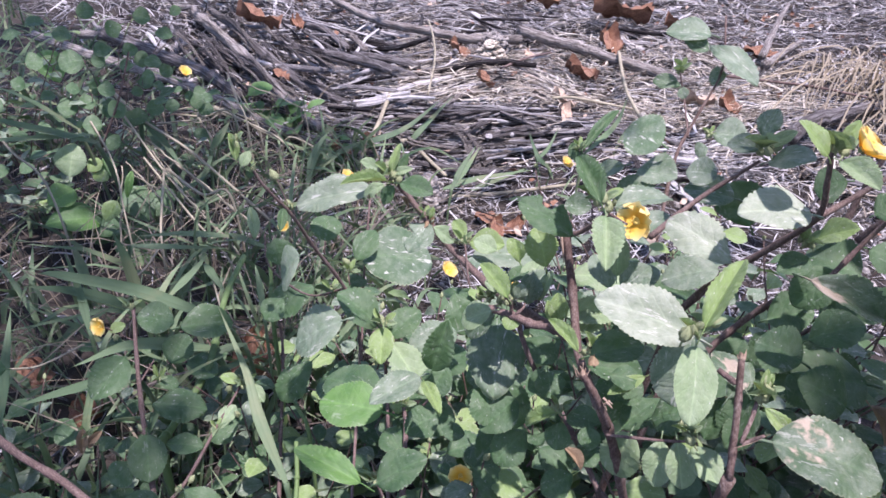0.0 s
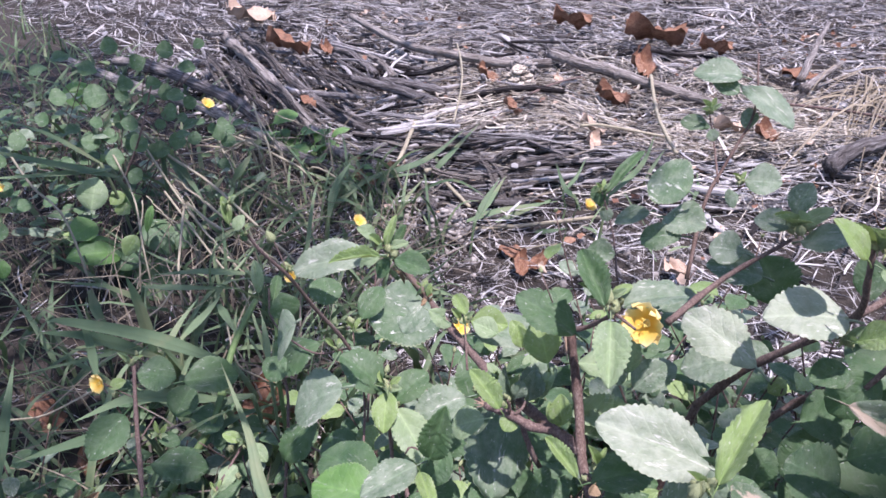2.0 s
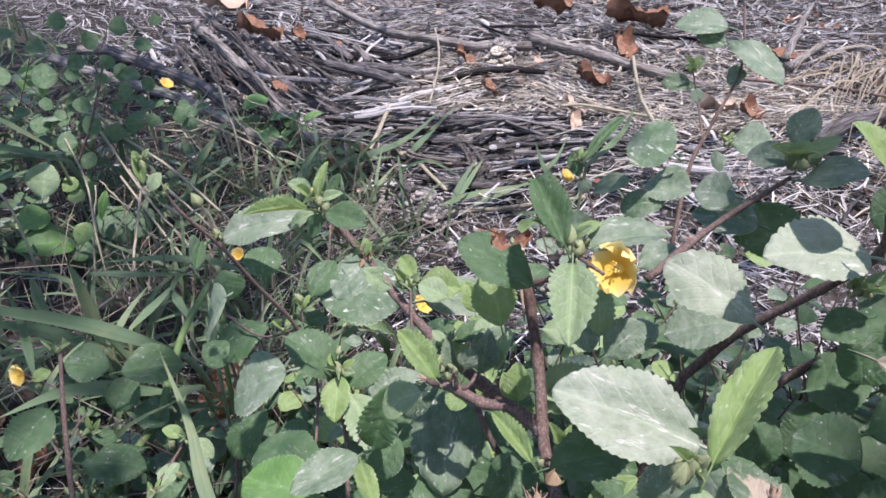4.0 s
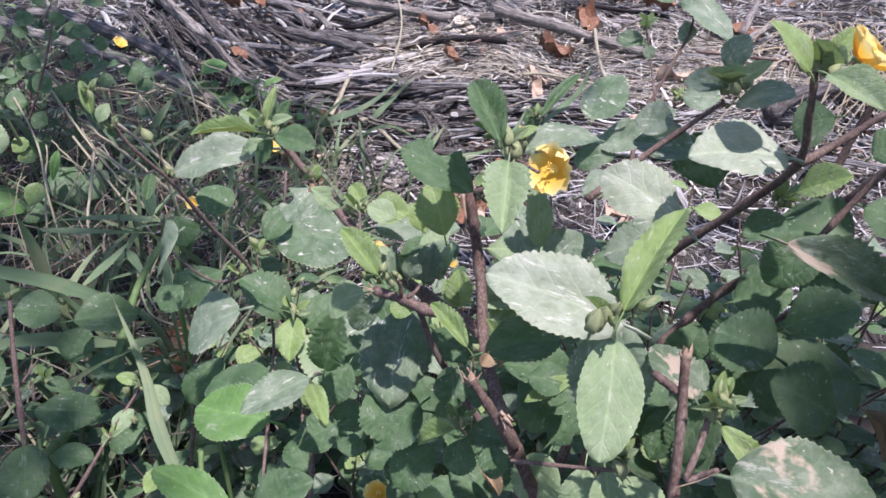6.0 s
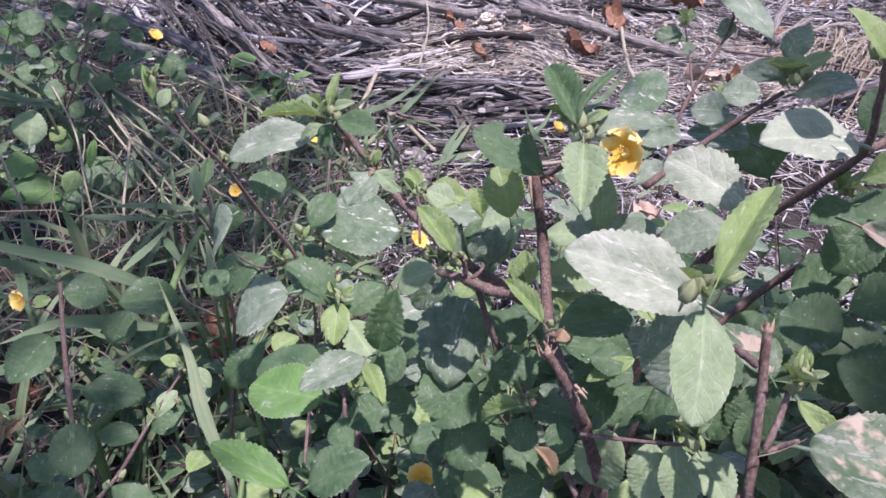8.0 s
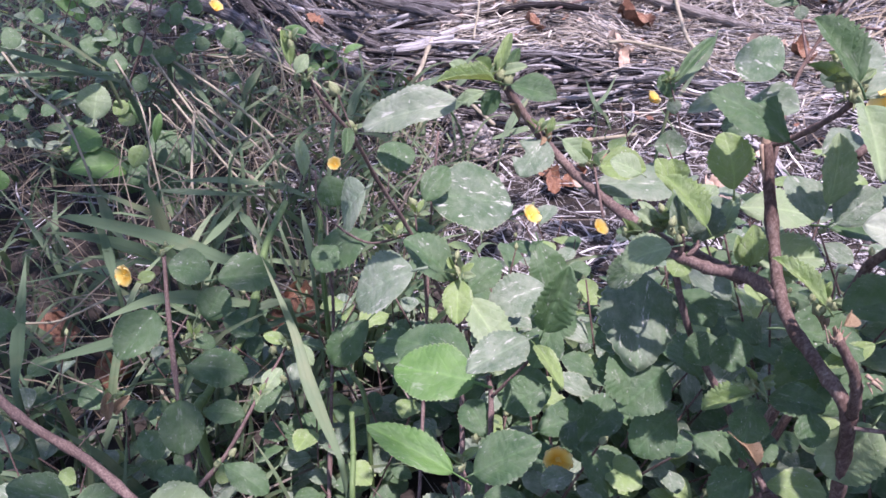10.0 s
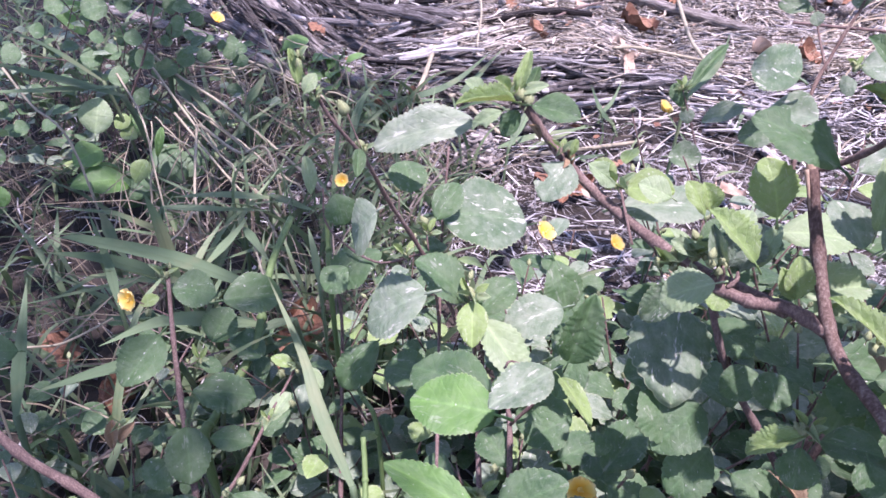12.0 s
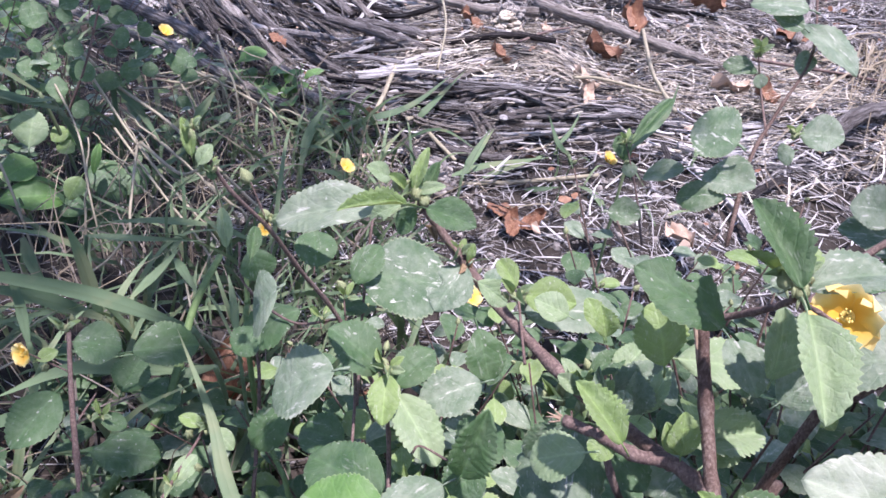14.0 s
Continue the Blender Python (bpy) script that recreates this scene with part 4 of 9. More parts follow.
for x, y, size, turn, pale, tilt, z, which in (
    (0.305, 1.88, 0.10, 50, False, 13, 0.058, 1), (0.50, 2.42, 0.20, 95, False, 11, 0.078, 3), (0.425, 2.16, 0.12, 10, False, 24, 0.058, 1),
    (0.685, 2.35, 0.11, 95, False, 11, 0.058, 1), (0.167, 1.97, 0.045, 20, True, 8, 0.058, 0),  
    (0.221, 1.535, 0.062, 60, True, 26, 0.042, 3), (0.217, 1.46, 0.055, 20, True, 38, 0.034, 1), (0.041, 1.573, 0.055, 50, False, 24, 0.05, 3), (-0.030, 1.983, 0.085, 60, False, 25, 0.05, 0),
    (-0.662, 2.15, 0.14, 85, False, 16, 0.088, 3), (-0.534, 2.13, 0.07, 30, False, 11, 0.078, 1), (-0.482, 1.75, 0.06, 70, False, 11, 0.058, 2),
    (-0.244, 1.285, 0.055, 70, False, 19, 0.048, 1), (-0.183, 1.32, 0.05, 120, False, 16, 0.058, 3), (-0.97, 2.68, 0.20, 80, True, 6, 0.078, 0),
    (0.88, 2.13, 0.11, 90, False, 11, 0.058, 2), (0.258, 2.80, 0.15, 95, False, 11, 0.068, 1), (0.55, 1.62, 0.09, 100, True, 11, 0.048, 3),
    (0.60, 1.55, 0.075, 10, False, 13, 0.048, 1), (0.066, 1.045, 0.048, 15, False, 30, 0.022, 1), (0.104, 1.050, 0.046, -50, False, 34, 0.024, 3), (0.055, 1.10, 0.05, 95, False, 8, 0.016, 2),
      (-0.235, 0.631, 0.085, 10, False, 27, 0.048, 0),
    (-0.497, 0.612, 0.06, 50, False, 11, 0.038, 2), (-0.20, 0.62, 0.07, 120, False, 16, 0.038, 1), (-0.08, 0.62, 0.06, 30, False, 11, 0.028, 2),
    (0.32, 1.02, 0.06, 200, True, 8, 0.028, 3), (-0.40, 0.55, 0.06, 200, False, 11, 0.028, 1), (0.12, 0.46, 0.09, 60, True, 22, 0.028, 2),
    (0.17, 0.44, 0.08, 10, False, 5, 0.028, 0),
):
    dead_leaf(x, y, size, turn, pale, tilt, z, which)


def leaf_fragments():
    """Broken bits of brown leaf among the straw."""
    rng = random.Random(58)
    for name, mat, label, count in (("leaf_crumb", DEAD_LEAF, "broken bits of brown leaf among straw", 260), ("pale_leaf_crumb", PALE_DEAD_LEAF, "broken bits of pale dry leaf among straw", 240)):
        verts, faces = [], []
        while len(faces) < count * 3:
            x, y = rng.uniform(-0.7, 1.7), rng.uniform(0.95, 3.1)
            if y < mulch_edge(x) - 0.12:
                continue
            c = Vector((x, y, ground_height(x, y) + rng.uniform(0.012, 0.05)))
            q = Euler((rng.gauss(0, 0.5), rng.gauss(0, 0.5), rng.uniform(0, 6.28))).to_matrix()
            s, o = rng.uniform(0.004, 0.012), len(verts)
            flat = [(-1, -0.5, 0.2), (0.1, -0.7, 0), (1.1, -0.3, 0.3), (0.9, 0.5, -0.1), (-0.1, 0.6, 0.25), (-0.9, 0.4, 0)]
            verts += [c + q @ (Vector(v) * s * rng.uniform(0.7, 1.2)) for v in flat]
            faces += [(o, o + 1, o + 4, o + 5), (o + 1, o + 2, o + 3), (o + 1, o + 3, o + 4)]
        ob = new(name, mesh_of(name, verts, faces, smooth=False))
        ob.data.materials.append(mat)
        tagged(ob, label, "leaf litter", kind="stuff")


leaf_fragments()


def soil_cast(x, y, r, material, label, n=70, seed=1, z=0.03):
    """A little heap of coiled worm casts."""
    rng = random.Random(seed)
    pieces = []
    for _ in range(n):
        a, q = rng.uniform(0, 6.28), rng.random() ** 0.6
        c = Vector((math.cos(a) * q * r, math.sin(a) * q * r, (1 - q * q) * 1.5 * r * rng.uniform(0.75, 1.0)))
        turn, coil, w = rng.uniform(0, 6.28), rng.uniform(0.6, 1.2) * rng.choice((-1, 1)), r * rng.uniform(0.11, 0.16)
        line = [c]
        for k in range(6):
            line.append(line[-1] + Vector((math.cos(turn), math.sin(turn), rng.uniform(-0.5, 0.35))) * (w * 1.3))
            turn += coil
        pieces.append(tube(line, w, w * 0.7, 6, 0.08, rng))
    ob = new("soil_cast", mesh_of("soil_cast", *join(pieces)))
    ob.data.materials.append(material)
    ob.matrix_basis = Matrix.Translation((x, y, ground_height(x, y) + z))
    tagged(ob, label, "soil heap")


soil_cast(0.061, 1.861, 0.032, CAST, "pale coiled worm cast heap on straw mulch", 120, 3, 0.052)
soil_cast(0.068, 1.955, 0.034, GREY_CAST, "grey coiled worm cast heap behind a pale one", 110, 6, 0.058)
soil_cast(-0.062, 1.15, 0.030, GREY_CAST, "small grey coiled worm cast on soil", 110, 4, 0.022)


# ---- grass ----
def ribbon(line, width, keel=0.35):
    """A grass blade: a keeled ribbon along a line, narrow at its foot and drawn to a point."""
    verts, faces = [], []
    n = len(line)
    for i, p in enumerate(line):
        t = i / (n - 1)
        d = (line[min(i + 1, n - 1)] - line[max(i - 1, 0)]).normalized()
        s = d.cross(Vector((0.2, -0.5, 0.85)))
        s = (s if s.length > 0.05 else Vector((1, 0, 0))).normalized()
        up = s.cross(d).normalized()
        w = 0.5 * width * min(1.0, 0.35 + 2.2 * t) * max(0.02, 1 - t**1.9)
        verts += [p - s * w + up * (keel * w), p - s * (0.12 * w), p + up * (0.10 * w), p + s * (0.12 * w), p + s * w + up * (keel * w)]
    for i in range(n - 1):
        for k in range(4):
            a = i * 5 + k
            faces.append((a, a + 1, a + 6, a + 5))
    return verts, faces


leaning_grass = thing("grass_clump", (-0.35, 0.75, 0.0), "broad green grass blades bending over the soil", "grass")


def blade(width, *points):
    p = [Vector(q) for q in points]
    verts, faces = ribbon(curve_points(p, 5), width)
    if p[0].z > 0.05:
        foot = p[0] + (p[0] - p[1]) * 0.5
        foot.z = 0.0
        sheath = curve_points([foot, foot.lerp(p[0], 0.6) + Vector((0, 0, 0.1 * p[0].z)), p[0]], 5)
        verts, faces = join([(verts, faces), tube(sheath, width * 0.16, width * 0.24, 5)])
    base = leaning_grass.matrix_basis.translation
    part("blade", mesh_of("blade", [v - base for v in verts], faces), BLADE, leaning_grass, m=leaning_grass.matrix_basis)


def dry(width, *points):
    p = [Vector(q) for q in points]
    low = thing("dry_cane", p[-1], "long dry pale grass stem leaning over weeds", "dry stem", "dry grass stems")
    line = curve_points(p + [Vector((p[-1].x + 0.3 * (p[-1].x - p[-2].x), p[-1].y + 0.3 * (p[-1].y - p[-2].y), 0.0))], 6)
    verts, faces = tube(line, width * 0.34, width * 0.26, 6, 0.06, pick)
    part("stalk", mesh_of("stalk", [v - p[-1] for v in verts], faces), DRY_STEM, low, m=low.matrix_basis)


def cane(label, r, *points):
    """A dry straw or stem lodged in the tangle, from its upper end down to the soil."""
    p = [Vector(q) for q in points]
    p.append(Vector((p[-1].x + 0.2 * (p[-1].x - p[-2].x), p[-1].y + 0.01, -0.004)))
    low = thing("dry_cane", p[-1], label, "dry stem", "dry grass stems")
    line = [q + Vector((pick.gauss(0, 0.0012), pick.gauss(0, 0.0012), pick.gauss(0, 0.0012))) for q in curve_points(p, 6)]
    verts, faces = tube(line, r * 0.45, r * 0.85, 7, 0.12, pick, knots=9)
    part("stalk", mesh_of("stalk", [v - p[-1] for v in verts], faces), DRY_STEM, low, m=low.matrix_basis)


def culm(width, *points):
    p = [Vector(q) for q in points]
    foot = p[-1] if p[-1].z < p[0].z else p[0]
    if p[-1].z >= p[0].z:
        p = p[::-1]
    p.append(Vector((foot.x, foot.y, 0.0)))
    base = thing("grass_stalk", p[-1], "upright green grass stalk with joints", "grass")
    line = curve_points(p, 6)
    verts, faces = tube(line, width * 0.42, width * 0.5, 7, 0.03, pick)
    part("stalk", mesh_of("stalk", [v - p[-1] for v in verts], faces), GREEN_STALK, base, m=base.matrix_basis)
    for i in (len(line) // 3, 2 * len(line) // 3):
        v, f = ball(line[i] - p[-1], width * 0.62, 4, 7)
        part("joint", mesh_of("joint", v, f), GREEN_STALK, base, m=base.matrix_basis)


blade(0.0179, (-0.2629, 0.6304, 0.1097), (-0.3319, 0.6039, 0.1608), (-0.3892, 0.5649, 0.2046), (-0.4024, 0.5479, 0.2179))
blade(0.0155, (-0.3617, 0.6459, 0.0946), (-0.3764, 0.6608, 0.1630), (-0.3873, 0.6653, 0.2013))
blade(0.0116, (-0.1199, 0.3810, 0.1347), (-0.1466, 0.4132, 0.1708), (-0.1646, 0.4442, 0.1954), (-0.1953, 0.4795, 0.2392))
blade(0.0154, (-0.2332, 0.5335, 0.1457), (-0.2889, 0.4967, 0.1763), (-0.3214, 0.4478, 0.1882))
blade(0.0113, (-0.2513, 0.4821, 0.1086), (-0.2294, 0.5258, 0.1210), (-0.1882, 0.5784, 0.1094))
blade(0.0162, (-0.3464, 0.6247, 0.1188), (-0.4018, 0.6035, 0.1571), (-0.4384, 0.5683, 0.1874))
blade(0.0141, (-0.4654, 0.7049, 0.1490), (-0.4494, 0.6869, 0.1240), (-0.4283, 0.6738, 0.1038))
blade(0.0119, (-0.3734, 0.4075, 0.1524), (-0.3771, 0.4405, 0.1901), (-0.3898, 0.4851, 0.2214))
blade(0.0138, (-0.3021, 0.5048, 0.1297), (-0.3304, 0.4607, 0.1521), (-0.3627, 0.4159, 0.1672))
blade(0.0103, (-0.2227, 0.5154, 0.1224), (-0.2040, 0.5221, 0.1196), (-0.1845, 0.5280, 0.1166))
blade(0.0119, (-0.3138, 0.7255, 0.1249), (-0.2953, 0.7047, 0.1200), (-0.2752, 0.6886, 0.1037))
blade(0.0119, (-0.3205, 0.8371, 0.1037), (-0.3689, 0.8014, 0.1250), (-0.4130, 0.7601, 0.1421))
blade(0.0112, (-0.3281, 0.6506, 0.1266), (-0.3190, 0.6990, 0.1290), (-0.3106, 0.7345, 0.1357))
blade(0.0103, (-0.2043, 0.5462, 0.1436), (-0.2285, 0.5318, 0.1414), (-0.2489, 0.4906, 0.1288))
blade(0.0104, (-0.3732, 0.5568, 0.1424), (-0.3850, 0.5763, 0.1760), (-0.4010, 0.5936, 0.2163))
blade(0.0073, (-0.1659, 0.5085, 0.2119), (-0.1742, 0.5301, 0.2299), (-0.1820, 0.5466, 0.2411))
blade(0.0133, (-0.1734, 0.9883, 0.0803), (-0.1910, 0.9981, 0.1058), (-0.2380, 0.9912, 0.1144))
blade(0.0164, (-0.2658, 1.0809, 0.0790), (-0.2599, 1.1233, 0.1187), (-0.2416, 1.1713, 0.1444))
blade(0.0166, (-0.2413, 1.2523, 0.0725), (-0.1287, 1.3304, 0.0884), (-0.0509, 1.4048, 0.1341))
blade(0.0143, (-0.0325, 1.1532, 0.0428), (0.0336, 1.2083, 0.0430), (0.1445, 1.2554, 0.0464))
blade(0.0128, (-0.0133, 1.1091, 0.0659), (0.0021, 1.1430, 0.0912), (0.0270, 1.1870, 0.1191))
blade(0.0079, (0.1480, 0.7316, 0.2928), (0.1923, 0.8012, 0.3033), (0.2146, 0.8557, 0.3224))
blade(0.0191, (-0.5399, 1.0739, 0.1892), (-0.5132, 1.0752, 0.1557), (-0.4567, 1.0266, 0.1168))
blade(0.0179, (-0.5570, 0.9576, 0.1897), (-0.6003, 0.8852, 0.2372), (-0.6535, 0.8216, 0.2839))
blade(0.0125, (-0.5628, 0.9587, 0.2020), (-0.6012, 0.8799, 0.2241), (-0.6570, 0.8058, 0.2456))
blade(0.0130, (-0.5979, 0.9856, 0.2000), (-0.6241, 0.9170, 0.2708), (-0.6404, 0.8421, 0.3194))
blade(0.0093, (-0.3890, 0.6960, 0.1655), (-0.3409, 0.7149, 0.1550), (-0.2894, 0.7501, 0.1358))
blade(0.0087, (-0.3393, 0.6317, 0.1231), (-0.3321, 0.6602, 0.1407), (-0.3221, 0.6984, 0.1544))
blade(0.0119, (-0.3146, 0.8250, 0.1145), (-0.2817, 0.8111, 0.1116), (-0.2542, 0.8132, 0.1001))
blade(0.0179, (-0.4474, 1.1234, 0.1165), (-0.4300, 1.1389, 0.1407), (-0.4229, 1.1687, 0.1553))
blade(0.0137, (-0.4405, 0.9885, 0.0671), (-0.3936, 1.0144, 0.0815), (-0.3590, 1.0517, 0.0862))
blade(0.0127, (-0.2859, 1.1541, 0.0500), (-0.2735, 1.2028, 0.0900), (-0.2652, 1.2546, 0.1100))
blade(0.0109, (-0.2443, 1.1963, 0.0600), (-0.2544, 1.2175, 0.0800), (-0.2656, 1.2410, 0.0900))
blade(0.0113, (-0.2031, 1.1270, 0.0500), (-0.2054, 1.1500, 0.0700), (-0.2126, 1.1783, 0.0850))
blade(0.0097, (-0.2772, 1.3056, 0.0600), (-0.2628, 1.3309, 0.0600), (-0.2605, 1.3635, 0.0500))
blade(0.0084, (-0.2825, 1.3215, 0.1000), (-0.2638, 1.3144, 0.0850), (-0.2533, 1.3090, 0.0600))
blade(0.0093, (-0.2356, 1.2697, 0.0600), (-0.2196, 1.2881, 0.0700), (-0.2045, 1.3058, 0.0750))
blade(0.0114, (-0.2230, 1.3046, 0.0500), (-0.1812, 1.2752, 0.0750), (-0.1316, 1.2934, 0.0750))
blade(0.0080, (-0.1131, 1.3847, 0.0500), (-0.1131, 1.4448, 0.0750), (-0.1143, 1.5255, 0.0900))
blade(0.0155, (-0.1127, 1.3407, 0.0600), (-0.0833, 1.3717, 0.0850), (-0.0279, 1.4969, 0.1150))
blade(0.0121, (-0.0095, 1.1803, 0.0400), (0.0150, 1.2508, 0.0550), (0.0365, 1.3105, 0.0700))
blade(0.0140, (0.0221, 1.1830, 0.0300), (0.0698, 1.2029, 0.0450), (0.1489, 1.2937, 0.0400))
blade(0.0141, (0.1719, 1.2585, 0.0500), (0.1480, 1.2522, 0.0750), (0.1318, 1.3092, 0.1050))
blade(0.0094, (0.1522, 1.2784, 0.0600), (0.1749, 1.3161, 0.0700), (0.1967, 1.3560, 0.1000))
blade(0.0091, (0.1553, 1.2788, 0.0600), (0.1719, 1.2585, 0.0500), (0.1861, 1.2487, 0.0200))
blade(0.0115, (0.0923, 1.1585, 0.0250), (0.1219, 1.1565, 0.0300), (0.1535, 1.1713, 0.0300))
blade(0.0150, (0.2247, 1.1076, 0.0200), (0.2047, 1.1465, 0.0350), (0.1751, 1.1747, 0.0350))
blade(0.0096, (0.3164, 1.3470, 0.0600), (0.3327, 1.3700, 0.0800), (0.3589, 1.3986, 0.1100))
blade(0.0092, (0.3920, 1.2634, 0.0500), (0.4051, 1.2945, 0.0700), (0.4146, 1.3528, 0.0800))
blade(0.0073, (0.2815, 1.1558, 0.0300), (0.2904, 1.1067, 0.0300), (0.3048, 1.0702, 0.0100))
blade(0.0064, (0.3205, 1.1008, 0.0300), (0.3386, 1.1072, 0.0350), (0.3677, 1.1222, 0.0300))
blade(0.0133, (-0.4692, 1.2663, 0.1200), (-0.4565, 1.2944, 0.1300), (-0.4555, 1.3010, 0.1300))
blade(0.0213, (-0.5377, 1.1527, 0.0800), (-0.5804, 1.1861, 0.1100), (-0.6340, 1.2360, 0.1300))
blade(0.0148, (-0.4923, 1.0888, 0.0800), (-0.4839, 1.1236, 0.1000), (-0.4750, 1.1616, 0.1150))
blade(0.0117, (-0.4521, 1.0519, 0.0700), (-0.4447, 1.0939, 0.1000), (-0.4507, 1.1399, 0.1100))
blade(0.0124, (-0.4003, 1.2100, 0.0800), (-0.4282, 1.1814, 0.1000), (-0.4462, 1.1406, 0.1100))
blade(0.0104, (-0.4623, 0.9983, 0.0900), (-0.4471, 1.0362, 0.0900), (-0.4446, 1.0995, 0.0850))
dry(0.0075, (-0.6137, 1.1089, 0.2411), (-0.5399, 1.0739, 0.1892), (-0.4500, 1.0432, 0.1461), (-0.3184, 0.9533, 0.0912), (-0.1716, 0.8796, 0.0016))
dry(0.0055, (-0.5065, 0.9947, 0.1518), (-0.4038, 0.9015, 0.1009), (-0.3131, 0.8060, 0.0797))
dry(0.0078, (-0.5106, 1.2786, 0.1484), (-0.4106, 1.2495, 0.1201), (-0.3306, 1.2073, 0.0914))
dry(0.0075, (-0.5190, 1.4448, 0.1626), (-0.4689, 1.3454, 0.1361), (-0.4201, 1.2482, 0.1252))
dry(0.0070, (-0.4626, 0.9750, 0.1433), (-0.3953, 0.9360, 0.1198), (-0.3511, 0.9339, 0.1243))
dry(0.0061, (-0.4659, 0.9735, 0.1437), (-0.4473, 0.9021, 0.1072), (-0.4239, 0.8377, 0.0861))
dry(0.0047, (-0.4239, 0.8377, 0.0861), (-0.4186, 0.7732, 0.0858), (-0.4321, 0.7281, 0.0754))
dry(0.0055, (-0.6865, 0.9130, 0.2401), (-0.6347, 0.8747, 0.2057), (-0.5717, 0.8394, 0.1686))
dry(0.0057, (-0.5717, 1.0647, 0.2145), (-0.4558, 0.9696, 0.1248), (-0.3265, 0.8689, 0.0586))
dry(0.0052, (-0.5997, 1.1601, 0.1881), (-0.5412, 1.1838, 0.1662), (-0.4894, 1.2250, 0.1486))
dry(0.0062, (-0.5359, 1.1841, 0.1599), (-0.4860, 1.2037, 0.1492), (-0.4358, 1.2240, 0.1478))
dry(0.0043, (-0.5289, 1.2551, 0.1881), (-0.4941, 1.2003, 0.1498), (-0.4551, 1.1489, 0.1228))
dry(0.0048, (-0.6093, 1.0375, 0.2049), (-0.5302, 0.9450, 0.1634), (-0.4928, 0.8793, 0.1153))
dry(0.0060, (-0.5085, 1.4220, 0.1525), (-0.4680, 1.3714, 0.1213), (-0.4230, 1.3210, 0.0924))
dry(0.0052, (-0.5604, 1.1444, 0.1526), (-0.5120, 1.2179, 0.1362), (-0.4735, 1.2842, 0.1222))
dry(0.0084, (-0.5386, 1.3940, 0.1037), (-0.4800, 1.4548, 0.0528), (-0.3680, 1.4147, 0.0033))
dry(0.0072, (-0.2318, 1.2129, 0.0518), (-0.2421, 1.2149, 0.0612), (-0.3424, 1.2597, 0.0933))
dry(0.0035, (-0.3762, 0.5463, 0.1326), (-0.3975, 0.5040, 0.1376), (-0.4250, 0.4570, 0.1493))
dry(0.0040, (-0.2993, 0.7087, 0.1138), (-0.2634, 0.6477, 0.0965), (-0.2274, 0.6430, 0.0728))
culm(0.0079, (-0.2316, 0.6501, 0.1863), (-0.2341, 0.5850, 0.1717), (-0.2273, 0.5069, 0.1463), (-0.2409, 0.4426, 0.1272), (-0.2404, 0.4171, 0.1220))
culm(0.0046, (-0.1072, 0.3566, 0.1136), (-0.1114, 0.3853, 0.1366), (-0.1156, 0.4063, 0.1560))
culm(0.0045, (-0.1548, 0.4999, 0.2132), (-0.1579, 0.5164, 0.2393), (-0.1611, 0.5311, 0.2662))
culm(0.0039, (-0.1086, 0.4229, 0.1424), (-0.1229, 0.4456, 0.1536), (-0.1386, 0.4696, 0.1537))


cane("upright pale grass straw with a forked foot", 0.0022, (-0.5164, 0.9435, 0.1585), (-0.5124, 0.9087, 0.1041), (-0.5149, 0.8855, 0.0496))
cane("pale straw bracing an upright one", 0.0019, (-0.5149, 0.8855, 0.0496), (-0.5318, 0.8762, 0.0275), (-0.5528, 0.8674, 0.0064))
cane("thin pale straw bracing an upright one", 0.0015, (-0.5141, 0.8855, 0.0496), (-0.5178, 0.8709, 0.0179), (-0.5216, 0.8578, -0.0114))
cane("thin straw bent down to the soil", 0.0012, (-0.5133, 0.8856, 0.0496), (-0.4927, 0.8791, 0.0285), (-0.4739, 0.8690, 0.0018))
cane("broken pale straw bent over at its joint", 0.0022, (-0.5206, 0.9653, 0.1558), (-0.4829, 0.9468, 0.1236), (-0.4540, 0.9347, 0.0929), (-0.4356, 0.9328, 0.0791))
cane("split pale straw lying along a broken one", 0.0017, (-0.5035, 0.9517, 0.1423), (-0.4725, 0.9421, 0.1247), (-0.4506, 0.9411, 0.1119))
cane("splintered end of a broken straw", 0.0020, (-0.4432, 0.9308, 0.0859), (-0.4271, 0.9285, 0.0810), (-0.4113, 0.9297, 0.0814))
cane("long thin pale straw crossing the grass", 0.0015, (-0.4875, 0.9871, 0.1682), (-0.4397, 0.9463, 0.1375), (-0.3895, 0.9048, 0.1054), (-0.3181, 0.8599, 0.0663))
cane("thick pale dry stem slanting through grass", 0.0026, (-0.5118, 1.0455, 0.1501), (-0.4431, 1.0082, 0.1230), (-0.3711, 0.9595, 0.0964), (-0.3060, 0.9229, 0.0706))
cane("brown dry stem under the grass", 0.0024, (-0.4479, 0.9629, 0.0530), (-0.4560, 0.9399, 0.0179), (-0.4586, 0.9262, -0.0031))
cane("long thin pale straw crossing the grass", 0.0014, (-0.6285, 1.1522, 0.2000), (-0.5717, 1.1175, 0.1500), (-0.4983, 1.0519, 0.1100), (-0.4536, 1.0216, 0.0700), (-0.4043, 0.9740, 0.0500))
cane("long flattened pale straw slanting down through the grass", 0.0031, (-0.5968, 1.1091, 0.1700), (-0.5294, 1.0760, 0.1400), (-0.4653, 1.0535, 0.1000), (-0.4000, 1.0187, 0.0700), (-0.3538, 0.9891, 0.0500))
cane("thin pale straw leaning on the mulch edge", 0.0019, (-0.5200, 1.3339, 0.1300), (-0.4531, 1.3208, 0.1000), (-0.3750, 1.2823, 0.0800), (-0.3152, 1.2667, 0.0600), (-0.2706, 1.2470, 0.0400))
